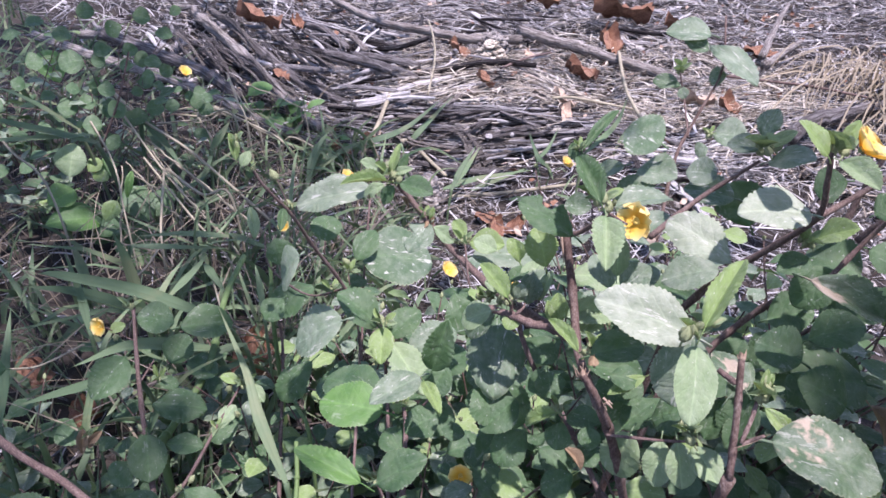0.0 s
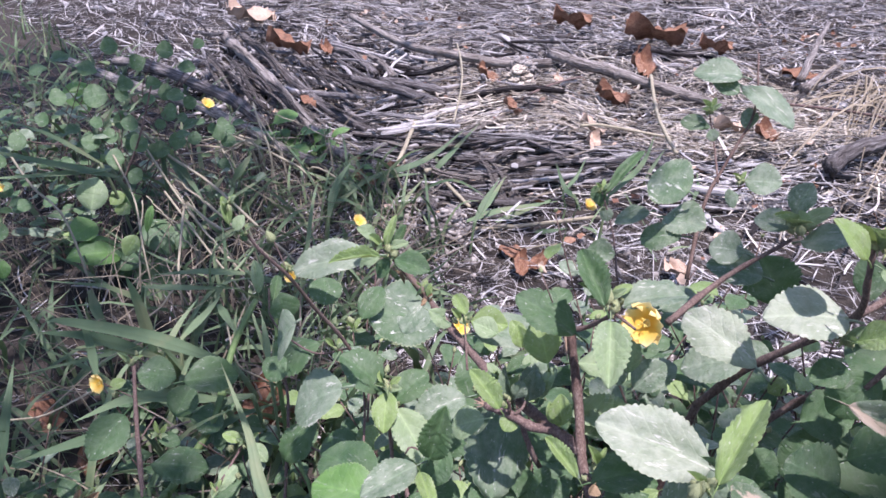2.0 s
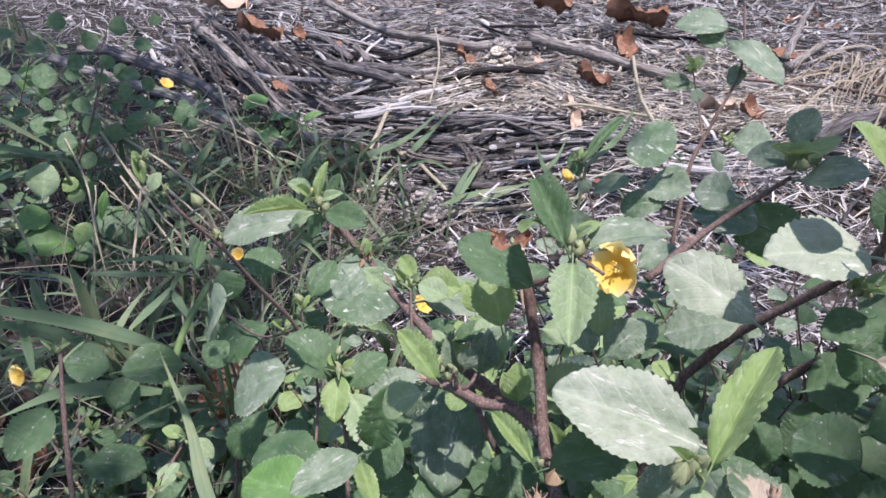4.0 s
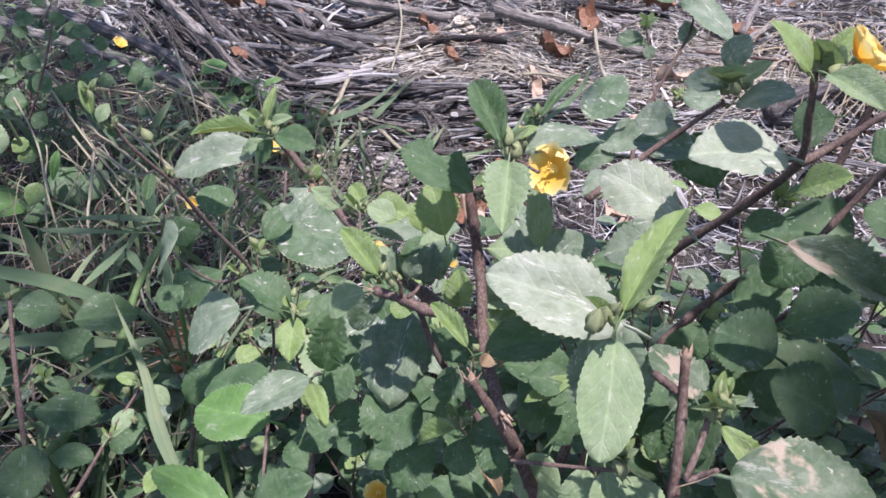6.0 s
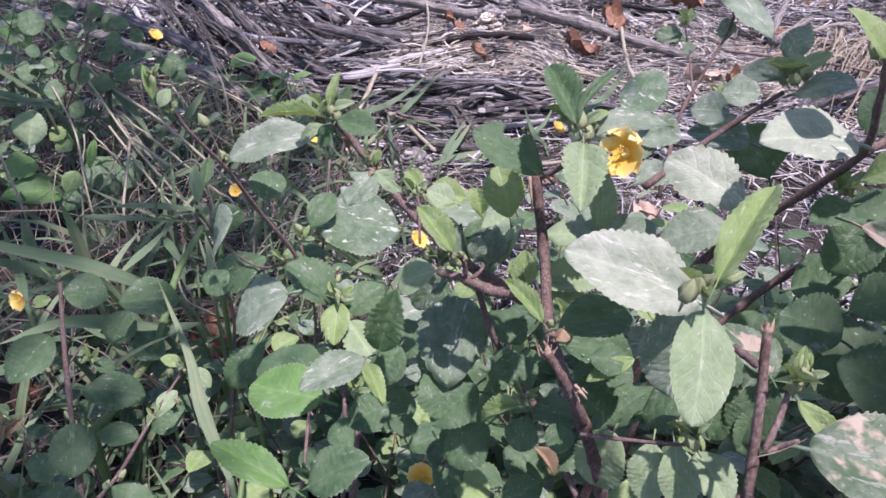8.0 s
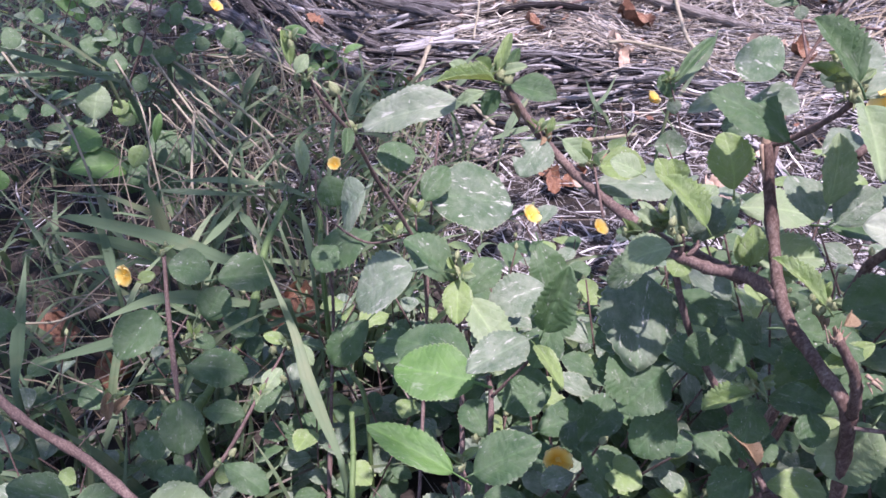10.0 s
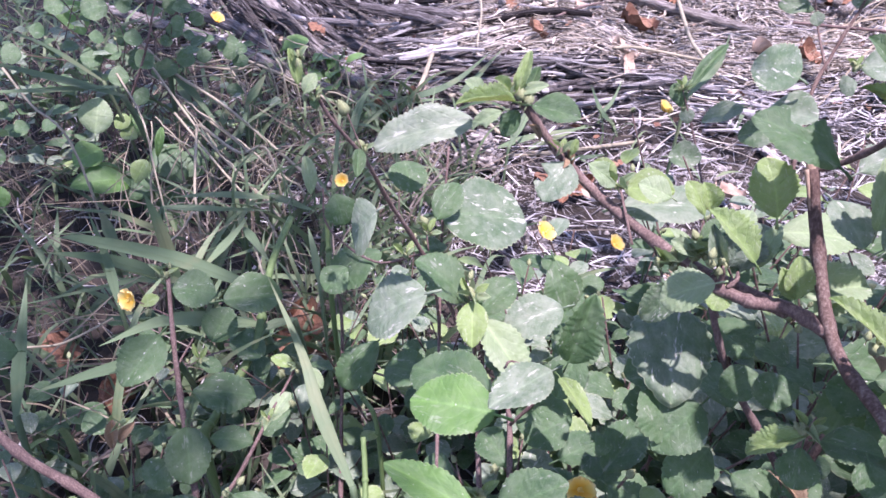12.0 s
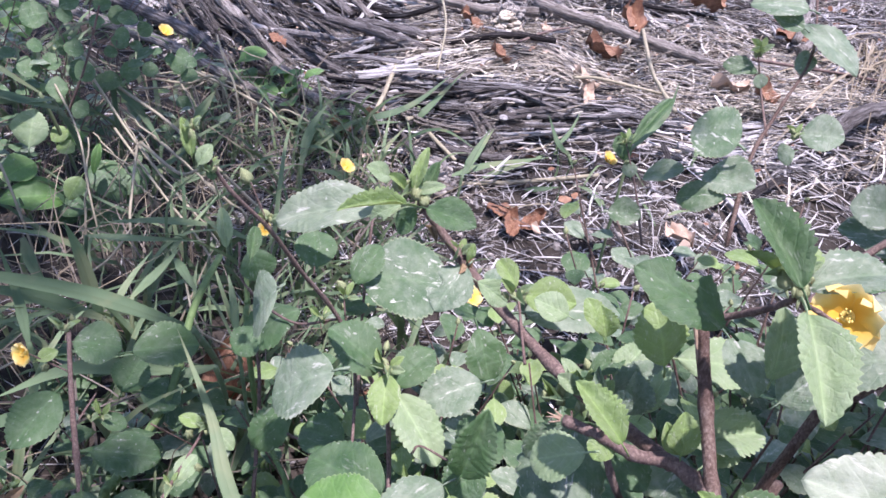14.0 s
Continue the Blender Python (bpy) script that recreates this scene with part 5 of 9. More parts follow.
cane("thin pale straw lying over the mulch edge", 0.0018, (-0.5180, 1.4918, 0.1300), (-0.4489, 1.4619, 0.1200), (-0.3535, 1.4196, 0.1000), (-0.2896, 1.4326, 0.0700))
cane("thin straw bent down from the mulch edge", 0.0016, (-0.5064, 1.4500, 0.1400), (-0.4785, 1.4222, 0.1100), (-0.4417, 1.3642, 0.0800))
cane("grey straw lying flat in the tangle", 0.0022, (-0.7483, 1.3508, 0.1100), (-0.6239, 1.3669, 0.1000), (-0.5788, 1.3907, 0.0900), (-0.5276, 1.4362, 0.0800))
cane("splintered pale straw in the tangle", 0.0026, (-0.5601, 1.3046, 0.1000), (-0.5385, 1.3433, 0.0900), (-0.5262, 1.4152, 0.0800))
cane("thin straw hanging in the tangle", 0.0015, (-0.5858, 1.3833, 0.1300), (-0.5544, 1.3375, 0.1000), (-0.5182, 1.3030, 0.0700))
cane("thin pale straw lying in the grass", 0.0013, (-0.4675, 1.2256, 0.0700), (-0.4170, 1.2274, 0.0700), (-0.3726, 1.2586, 0.0600))
cane("thin upright straw at the mulch edge", 0.0013, (-0.3522, 1.2435, 0.0800), (-0.3571, 1.2244, 0.0500), (-0.3601, 1.2055, 0.0200))
cane("thin grey straw lying in the grass", 0.0015, (-0.4237, 1.1852, 0.0700), (-0.3614, 1.1673, 0.0500), (-0.2950, 1.1673, 0.0200))
cane("thin pale straw lying on soil", 0.0016, (0.1951, 1.3558, 0.0300), (0.2074, 1.2785, 0.0300), (0.2281, 1.2170, 0.0200))
cane("straight pale straw lying on soil", 0.0017, (0.0396, 1.0944, 0.0200), (0.0830, 1.1056, 0.0200), (0.1329, 1.1238, 0.0200))
cane("thin pale straw lying on soil", 0.0015, (0.0756, 1.2735, 0.0400), (0.1317, 1.3152, 0.0400), (0.2139, 1.3910, 0.0400))


BLADE_MESHES, DRY_MESHES = [], []
for seed in range(8):
    rng = random.Random(100 + seed)
    bow, lean = rng.uniform(0.25, 0.8), rng.uniform(0.1, 0.35)
    pts = [(0, 0, 0), (lean * 0.3, 0, 0.38), (lean + bow * 0.25, 0.03, 0.72), (lean + bow * 0.8, 0.06, 0.95 - bow * 0.35)]
    BLADE_MESHES.append(mesh_of("blade", *ribbon(curve_points(pts, 4), 0.048)))
    DRY_MESHES.append(mesh_of("blade", *ribbon(curve_points(pts, 4), 0.016)))


def grass_clump(x, y, count, height, seed, dry_share=0.15, lean=14):
    rng = random.Random(seed)
    base = thing("grass_clump", (x, y, ground_height(x, y) - 0.004), "small clump of green grass with some dry blades", "grass", "grass clumps")
    for _ in range(count):
        h = height * rng.uniform(0.5, 1.15)
        m = pose(x + rng.gauss(0, 0.03), y + rng.gauss(0, 0.03), ground_height(x, y) - 0.004, rng.gauss(0, lean), rng.gauss(0, lean), rng.uniform(0, 360))
        is_dry = rng.random() < dry_share
        part("blade", (DRY_MESHES if is_dry else BLADE_MESHES)[rng.randrange(8)], DRY_BLADE if is_dry else BLADE, base, m=m @ Matrix.Diagonal((h, h * rng.uniform(0.7, 1.3), h, 1)))


rng = random.Random(77)
for k in range(36):
    x = rng.uniform(-0.95, 0.0)
    y = rng.uniform(0.55, 1.25) + max(0, -0.4 - x) * 0.4
    grass_clump(x, y, rng.randrange(7, 12), rng.uniform(0.10, 0.22), 200 + k, 0.2)
for x, y in ((-0.12, 1.08), (0.16, 1.14), (0.30, 1.2), (0.45, 1.16)):
    grass_clump(x, y, 4, rng.uniform(0.06, 0.11), 300 + int(100 * y), 0.3)
for k in range(20):
    grass_clump(rng.uniform(-0.55, -0.12), rng.uniform(0.32, 0.75), rng.randrange(6, 10), rng.uniform(0.07, 0.15), 350 + k, 0.15)


for k in range(11):
    grass_clump(rng.uniform(-0.52, -0.12), rng.uniform(0.40, 0.95), rng.randrange(6, 10), rng.uniform(0.13, 0.22), 380 + k, 0.4, 26)


for k in range(9):
    grass_clump(rng.uniform(-0.46, -0.16), rng.uniform(0.36, 0.58), rng.randrange(5, 8), rng.uniform(0.12, 0.19), 420 + k, 0.05, 30)


def grass_mass(name, material, label, count, seed, height, area, lean=0.6, width=0.0035, keep=None):
    rng = random.Random(seed)
    pieces = []
    x0, x1, y0, y1 = area
    while len(pieces) < count:
        x, y = rng.uniform(x0, x1), rng.uniform(y0, y1)
        if y > mulch_edge(x) + 0.05 * rng.random() or (keep and not keep(x, y)):
            continue
        h, a = height * rng.uniform(0.4, 1.4), rng.uniform(0, 6.28)
        l = lean * rng.uniform(0.3, 1.6) * h
        g = ground_height(x, y)
        line = [Vector((x + l * t * t * math.cos(a), y + l * t * t * math.sin(a), g - 0.003 + h * t * (1 - 0.25 * lean * t))) for t in (0, 0.33, 0.67, 1)]
        pieces.append(ribbon(line, width * rng.uniform(0.6, 1.6)))
    ob = new(name, mesh_of(name, *join(pieces)))
    ob.data.materials.append(material)
    tagged(ob, label, "grass", kind="stuff")


grass_mass("short_grass", BLADE, "short green grass growing between weeds", 800, 31, 0.12, (-1.8, -0.08, 0.3, 2.4), 0.9, 0.0085)
grass_mass("dry_grass", DRY_BLADE, "dead dry grass tangled over the soil", 800, 32, 0.13, (-1.5, 0.0, 0.4, 2.0), 1.6, 0.0022)
grass_mass("dead_thatch", TAN_BLADE, "thin tan dead grass standing and fallen among weeds", 480, 36, 0.15, (-1.1, -0.10, 0.45, 1.5), 0.8, 0.0019)
grass_mass("tan_grass", TAN_BLADE, "dry tan grass tuft falling over mulch edge", 160, 33, 0.18, (0.85, 1.3, 0.92, 1.3), 1.3, 0.004, keep=lambda x, y: True)


def wide_grass():
    """Thin grass over the open ground all round."""
    rng = random.Random(91)
    verts, faces = [], []
    for _ in range(26000):
        x, y = rng.gauss(0.2, 2.6), rng.gauss(0.8, 2.8)
        if (-1.9 < x < 1.4 and -0.3 < y < 2.4) or (y > mulch_edge(x) - 0.1 and abs((x + 0.1) / 2.4) ** 2.4 + abs((y - 2.7) / 2.15) ** 2.4 < 1):
            continue
        h, a, w = rng.uniform(0.04, 0.16), rng.uniform(0, 6.28), rng.uniform(0.0025, 0.006)
        c, s, o = math.cos(a), math.sin(a), len(verts)
        verts += [(x - s * w, y + c * w, -0.01), (x + s * w, y - c * w, -0.01), (x + c * h * 0.5, y + s * h * 0.5, h)]
        faces.append((o, o + 1, o + 2))
    ob = new("thin_grass", mesh_of("thin_grass", verts, faces))
    ob.data.materials.append(BLADE)
    tagged(ob, "thin green grass on open soil", "grass", kind="stuff")


wide_grass()


def tan_tuft():
    rng = random.Random(41)
    base = thing("dry_grass_tuft", (1.12, 1.78, 0.03), "tan dry grass tuft combed over the mulch", "dry grass")
    for _ in range(110):
        x, y = 1.14 + rng.gauss(0, 0.09), 1.86 + rng.gauss(0, 0.09)
        l, a = rng.uniform(0.25, 0.80), math.pi + 0.82 + rng.gauss(0, 0.30)
        line = curve_points([(x, y, 0.03), (x + 0.4 * l * math.cos(a), y + 0.4 * l * math.sin(a), 0.11 + rng.uniform(0, 0.06)), (x + l * math.cos(a + 0.15), y + l * math.sin(a + 0.15), 0.05 + rng.uniform(0, 0.03))], 4)
        v, f = ribbon(line, rng.uniform(0.003, 0.0075))
        o = base.matrix_basis.translation
        part("blade", mesh_of("blade", [q - o for q in v], f), TAN_BLADE, base, m=base.matrix_basis)


tan_tuft()


# ---- the flowering weeds ----
HERO_FORK = (0.0999, 0.2611, 0.2816)


def grow_hero(hero):
    stem(hero, 'stem', 2.5, 2.2, (0.0999, 0.2611, 0.2816), (0.1045, 0.2288, 0.3029), (0.0969, 0.2217, 0.3343), (0.0906, 0.2183, 0.3566), (0.0828, 0.2147, 0.3793), (0.0785, 0.2281, 0.3835), (0.0743, 0.2503, 0.3872), (0.0725, 0.2703, 0.4031), (0.0675, 0.2845, 0.4303))
    stem(hero, 'stem', 1.8, 1.45, (0.0830, 0.2121, 0.3795), (0.0786, 0.2079, 0.3916), (0.0742, 0.2068, 0.4012), (0.0689, 0.2093, 0.4090))
    stem(hero, 'stem', 1.5, 1.3, (0.1170, 0.1718, 0.3965), (0.1184, 0.1816, 0.4139), (0.1192, 0.1926, 0.4342))
    stem(hero, 'twig', 0.9, 0.8, (0.1195, 0.1764, 0.4094), (0.1230, 0.1812, 0.4166), (0.1255, 0.1859, 0.4236))
    stem(hero, 'twig', 0.8, 0.7, (0.1198, 0.1760, 0.4092), (0.1226, 0.1762, 0.4113), (0.1256, 0.1748, 0.4150))
    stem(hero, 'branch', 1.3, 1.1, (0.1180, 0.1893, 0.4255), (0.1155, 0.1905, 0.4268), (0.1122, 0.1925, 0.4285))
    stem(hero, 'branch', 2.7, 1.9, (0.0740, 0.2552, 0.3885), (0.0643, 0.2647, 0.3904), (0.0538, 0.2658, 0.3910), (0.0443, 0.2716, 0.3915), (0.0328, 0.2778, 0.3909))
    stem(hero, 'branch', 2.7, 1.9, (0.0655, 0.2667, 0.3872), (0.0403, 0.2998, 0.3839), (0.0159, 0.3308, 0.3891), (-0.0047, 0.3498, 0.4028), (-0.0237, 0.3531, 0.4269))
    stem(hero, 'branch', 1.8, 1.4, (0.0999, 0.2611, 0.2816), (0.0828, 0.2808, 0.3091), (0.0655, 0.2874, 0.3355), (0.0552, 0.2868, 0.3573), (0.0479, 0.2899, 0.3781))
    stem(hero, 'branch', 2.4, 1.1, (0.1409, 0.3242, 0.3595), (0.1560, 0.3147, 0.3915), (0.1709, 0.2997, 0.4199), (0.1791, 0.2834, 0.4455), (0.1742, 0.2758, 0.4666), (0.1717, 0.2752, 0.4803))
    stem(hero, 'branch', 1.8, 1.3, (0.1791, 0.2834, 0.4455), (0.1938, 0.2898, 0.4513), (0.2108, 0.2954, 0.4612))
    stem(hero, 'branch', 2.4, 1.7, (0.1487, 0.3043, 0.3356), (0.1614, 0.3078, 0.3547), (0.1772, 0.3085, 0.3747), (0.1917, 0.3058, 0.3920))
    stem(hero, 'branch', 1.8, 1.2, (0.1683, 0.3052, 0.3292), (0.1890, 0.3081, 0.3447), (0.2122, 0.3109, 0.3659))
    stem(hero, 'branch', 2.0, 1.3, (0.2045, 0.3073, 0.4200), (0.2125, 0.3128, 0.4442), (0.2193, 0.3156, 0.4656))
    stem(hero, 'branch', 2.0, 1.6, (0.2227, 0.3194, 0.4149), (0.2348, 0.3187, 0.4308), (0.2452, 0.3160, 0.4419))
    stem(hero, 'twig', 1.3, 0.9, (0.0676, 0.2842, 0.4297), (0.0745, 0.2793, 0.4358), (0.0800, 0.2677, 0.4496), (0.0808, 0.2668, 0.4559))
    stem(hero, 'twig', 0.7, 0.6, (0.0811, 0.2653, 0.4523), (0.0877, 0.2560, 0.4520))
    stem(hero, 'twig', 0.7, 0.6, (0.0819, 0.2076, 0.3791), (0.1019, 0.2034, 0.3819), (0.1122, 0.1974, 0.3881))
    stem(hero, 'twig', 0.8, 0.6, (-0.0215, 0.3744, 0.2571), (-0.0148, 0.3776, 0.2594), (0.0185, 0.3553, 0.2602))
    stem(hero, 'twig', 0.7, 0.5, (0.0227, 0.3107, 0.3833), (0.0194, 0.3347, 0.3961))
    leaf(hero, 'green', 'long', (0.0754, 0.2557, 0.4621), (0.0671, 0.2752, 0.4749), 0.0100, (-0.08, -0.57, 0.82))
    leaf(hero, 'pale', 'long', (0.0782, 0.2545, 0.4562), (0.0757, 0.2286, 0.4469), 0.0126, (-0.00, -0.34, 0.94))
    leaf(hero, 'grey', 'long', (0.0834, 0.2699, 0.4539), (0.1111, 0.2768, 0.4571), 0.0146, (-0.01, -0.40, 0.92))
    leaf(hero, 'dark', 'chewed', (0.0686, 0.2701, 0.4386), (0.0445, 0.2771, 0.4519), 0.0170, (0.23, -0.62, 0.75))
    leaf(hero, 'young', 'oval', (0.0592, 0.2779, 0.4158), (0.0540, 0.2830, 0.4341), 0.0154, (0.25, -0.91, 0.33))
    leaf(hero, 'young', 'long', (0.0392, 0.2396, 0.4235), (0.0275, 0.2475, 0.4352), 0.0083, (0.29, -0.64, 0.72))
    leaf(hero, 'pale', 'oval', (0.0329, 0.2473, 0.4109), (0.0190, 0.2510, 0.4016), 0.0128, (-0.58, -0.43, 0.70))
    leaf(hero, 'young', 'round', (0.0462, 0.2728, 0.3917), (0.0417, 0.2659, 0.3876), 0.0082, (-0.05, -0.48, 0.87))
    leaf(hero, 'grey', 'chewed', (0.0473, 0.2832, 0.3936), (0.0634, 0.2902, 0.4062), 0.0130, (-0.29, -0.63, 0.72))
    leaf(hero, 'pale', 'oval', (0.0498, 0.2906, 0.3970), (0.0596, 0.3002, 0.4071), 0.0102, (-0.34, -0.50, 0.80))
    leaf(hero, 'young', 'fold', (0.0488, 0.3093, 0.4001), (0.0461, 0.3141, 0.4097), 0.0080, (0.04, -0.89, 0.45))
    leaf(hero, 'pale', 'oval', (0.0370, 0.3209, 0.3993), (0.0246, 0.3235, 0.4041), 0.0108, (0.16, -0.65, 0.75))
    leaf(hero, 'scar', 'long', (0.0360, 0.2824, 0.3868), (0.0225, 0.2772, 0.3727), 0.0106, (-0.34, -0.73, 0.60))
    leaf(hero, 'pale', 'long', (0.0391, 0.2850, 0.3956), (0.0310, 0.2881, 0.4004), 0.0053, (0.20, -0.65, 0.74))
    leaf(hero, 'young', 'long', (0.0431, 0.2800, 0.3975), (0.0469, 0.2833, 0.4041), 0.0040, (-0.27, -0.79, 0.55))
    leaf(hero, 'young', 'long', (0.0674, 0.2179, 0.4138), (0.0562, 0.2305, 0.4203), 0.0056, (0.03, -0.44, 0.90))
    leaf(hero, 'green', 'oval', (0.0727, 0.2179, 0.4125), (0.0955, 0.2250, 0.4145), 0.0152, (0.01, -0.31, 0.95))
    leaf(hero, 'dusty', 'big', (0.1107, 0.2148, 0.4262), (0.0724, 0.2206, 0.4389), 0.0227, (0.18, -0.57, 0.80))
    leaf(hero, 'grey', 'big', (0.1101, 0.2206, 0.4223), (0.1083, 0.2107, 0.3922), 0.0233, (-0.25, -0.92, 0.31))
    leaf(hero, 'pale', 'smooth', (0.0989, 0.1832, 0.4459), (0.0939, 0.1600, 0.4334), 0.0135, (0.04, -0.48, 0.88))
    leaf(hero, 'young', 'long', (0.0981, 0.1794, 0.4562), (0.1125, 0.1972, 0.4732), 0.0088, (-0.35, -0.48, 0.80))
    leaf(hero, 'dusty', 'oval', (0.1395, 0.2669, 0.4302), (0.1148, 0.2865, 0.4428), 0.0206, (-0.01, -0.55, 0.83))
    leaf(hero, 'dusty', 'oval', (0.1654, 0.2629, 0.4575), (0.1343, 0.2599, 0.4601), 0.0225, (0.11, -0.36, 0.93))
    leaf(hero, 'young', 'oval', (0.1615, 0.2577, 0.4852), (0.1494, 0.2620, 0.4981), 0.0110, (0.35, -0.74, 0.57))
    leaf(hero, 'pale', 'long', (0.1606, 0.2464, 0.4878), (0.1686, 0.2305, 0.4842), 0.0098, (-0.34, -0.37, 0.87))
    leaf(hero, 'dark', 'oval', (0.1702, 0.2623, 0.4358), (0.1560, 0.2580, 0.4315), 0.0124, (-0.10, -0.52, 0.85))
    leaf(hero, 'burnt', 'long', (0.1543, 0.2276, 0.4460), (0.1864, 0.2252, 0.4315), 0.0135, (0.22, -0.75, 0.62))
    leaf(hero, 'dark', 'oval', (0.2109, 0.2876, 0.4133), (0.1900, 0.3020, 0.4183), 0.0311, (-0.11, -0.47, 0.88))
    leaf(hero, 'young', 'oval', (0.1767, 0.2733, 0.4402), (0.1856, 0.2625, 0.4522), 0.0114, (-0.82, -0.03, 0.58))
    leaf(hero, 'dark', 'big', (0.2143, 0.2587, 0.3715), (0.1713, 0.2573, 0.3744), 0.0360, (0.08, -0.33, 0.94))
    leaf(hero, 'burnt', 'big', (0.1300, 0.1762, 0.4115), (0.1667, 0.1687, 0.4059), 0.0277, (0.08, -0.29, 0.95))
    leaf(hero, 'young', 'long', (0.1318, 0.1898, 0.4140), (0.1454, 0.1806, 0.4003), 0.0080, (0.14, -0.75, 0.64))
    leaf(hero, 'burnt', 'oval', (0.1279, 0.2007, 0.4133), (0.1213, 0.2195, 0.4170), 0.0129, (-0.14, -0.24, 0.96))
    leaf(hero, 'pale', 'round', (0.0948, 0.2183, 0.3695), (0.0901, 0.2178, 0.3434), 0.0171, (-0.55, -0.83, 0.11))
    leaf(hero, 'pale', 'oval', (0.1041, 0.2066, 0.3786), (0.1018, 0.1967, 0.3620), 0.0121, (-0.30, -0.80, 0.52))
    leaf(hero, 'pale', 'oval', (0.1087, 0.2017, 0.3832), (0.1110, 0.1910, 0.3678), 0.0117, (-0.06, -0.83, 0.56))
    leaf(hero, 'pale', 'oval', (0.1146, 0.1994, 0.3838), (0.1203, 0.1840, 0.3802), 0.0117, (-0.20, -0.29, 0.94))
    leaf(hero, 'dark', 'oval', (0.0306, 0.2806, 0.3412), (0.0411, 0.2649, 0.3243), 0.0232, (0.12, -0.69, 0.72))
    leaf(hero, 'scar', 'spot', (0.0405, 0.3154, 0.3591), (0.0375, 0.2692, 0.3448), 0.0311, (-0.05, -0.29, 0.95))
    leaf(hero, 'dark', 'oval', (0.0764, 0.3047, 0.3069), (0.0657, 0.3315, 0.3108), 0.0197, (-0.04, -0.16, 0.99))
    leaf(hero, 'green', 'oval', (0.0694, 0.2320, 0.3661), (0.0819, 0.2229, 0.3715), 0.0121, (-0.45, -0.09, 0.89))
    leaf(hero, 'young', 'long', (0.0662, 0.2338, 0.3662), (0.0515, 0.2370, 0.3534), 0.0076, (-0.67, -0.24, 0.71))
    leaf(hero, 'dark', 'oval', (0.0688, 0.2377, 0.3562), (0.0651, 0.2289, 0.3471), 0.0126, (-0.40, -0.57, 0.72))
    leaf(hero, 'dark', 'oval', (0.0776, 0.2217, 0.3705), (0.0777, 0.2139, 0.3630), 0.0092, (-0.18, -0.68, 0.71))
    leaf(hero, 'dark', 'oval', (0.0829, 0.2616, 0.3709), (0.1108, 0.2631, 0.3662), 0.0180, (0.17, -0.33, 0.93))
    leaf(hero, 'pale', 'long', (0.0714, 0.2767, 0.3886), (0.0986, 0.2832, 0.3887), 0.0145, (0.12, -0.50, 0.86))
    leaf(hero, 'pale', 'oval', (0.0764, 0.3129, 0.3910), (0.1043, 0.3081, 0.3926), 0.0193, (-0.14, -0.52, 0.85))
    leaf(hero, 'grey', 'oval', (0.0969, 0.2806, 0.4033), (0.1092, 0.2841, 0.4156), 0.0139, (-0.46, -0.63, 0.63))
    leaf(hero, 'grey', 'oval', (0.0853, 0.2998, 0.4121), (0.0917, 0.2825, 0.4044), 0.0144, (0.02, -0.40, 0.92))
    leaf(hero, 'pale', 'long', (0.0946, 0.2843, 0.4085), (0.0920, 0.2860, 0.4336), 0.0093, (-0.03, -1.00, 0.07))
    leaf(hero, 'grey', 'oval', (0.1552, 0.3162, 0.3966), (0.1274, 0.3214, 0.3863), 0.0242, (-0.38, -0.28, 0.88))
    leaf(hero, 'grey', 'oval', (0.1224, 0.3560, 0.3971), (0.1438, 0.3663, 0.4025), 0.0183, (0.01, -0.48, 0.88))
    leaf(hero, 'green', 'long', (0.1260, 0.3369, 0.3709), (0.1615, 0.3420, 0.3604), 0.0189, (0.31, -0.42, 0.85))
    leaf(hero, 'dark', 'oval', (0.1061, 0.2795, 0.3519), (0.0942, 0.2655, 0.3323), 0.0184, (-0.40, -0.61, 0.68))
    leaf(hero, 'dark', 'oval', (0.0510, 0.2810, 0.3269), (0.0233, 0.2814, 0.3275), 0.0216, (0.01, -0.39, 0.92))
    leaf(hero, 'young', 'oval', (0.0506, 0.3191, 0.3931), (0.0445, 0.3256, 0.4048), 0.0084, (0.39, -0.70, 0.60))
    leaf(hero, 'young', 'long', (0.0195, 0.3482, 0.3910), (0.0120, 0.3590, 0.3972), 0.0077, (0.08, -0.45, 0.89))
    leaf(hero, 'young', 'oval', (0.0224, 0.3403, 0.3927), (0.0417, 0.3352, 0.3953), 0.0149, (-0.24, -0.48, 0.85))
    leaf(hero, 'ashen', 'big', (-0.0437, 0.3962, 0.3975), (-0.0979, 0.4070, 0.3791), 0.0250, (-0.37, -0.50, 0.78))
    leaf(hero, 'young', 'long', (-0.0248, 0.3412, 0.4287), (-0.0465, 0.3240, 0.4345), 0.0062, (0.43, -0.25, 0.87))
    leaf(hero, 'green', 'oval', (-0.0179, 0.3432, 0.4264), (0.0010, 0.3369, 0.4246), 0.0119, (-0.06, -0.46, 0.89))
    leaf(hero, 'young', 'long', (-0.0238, 0.3516, 0.4283), (-0.0193, 0.3582, 0.4440), 0.0053, (-0.07, -0.91, 0.40))
    leaf(hero, 'pale', 'oval', (-0.0371, 0.3927, 0.4122), (-0.0459, 0.3858, 0.4212), 0.0089, (0.79, -0.37, 0.49))
    leaf(hero, 'grey', 'chewed', (-0.0010, 0.3420, 0.4032), (-0.0119, 0.3244, 0.3953), 0.0170, (0.01, -0.42, 0.91))
    leaf(hero, 'pale', 'chewed', (0.0032, 0.3145, 0.4153), (0.0148, 0.3148, 0.4066), 0.0091, (0.43, -0.72, 0.55))
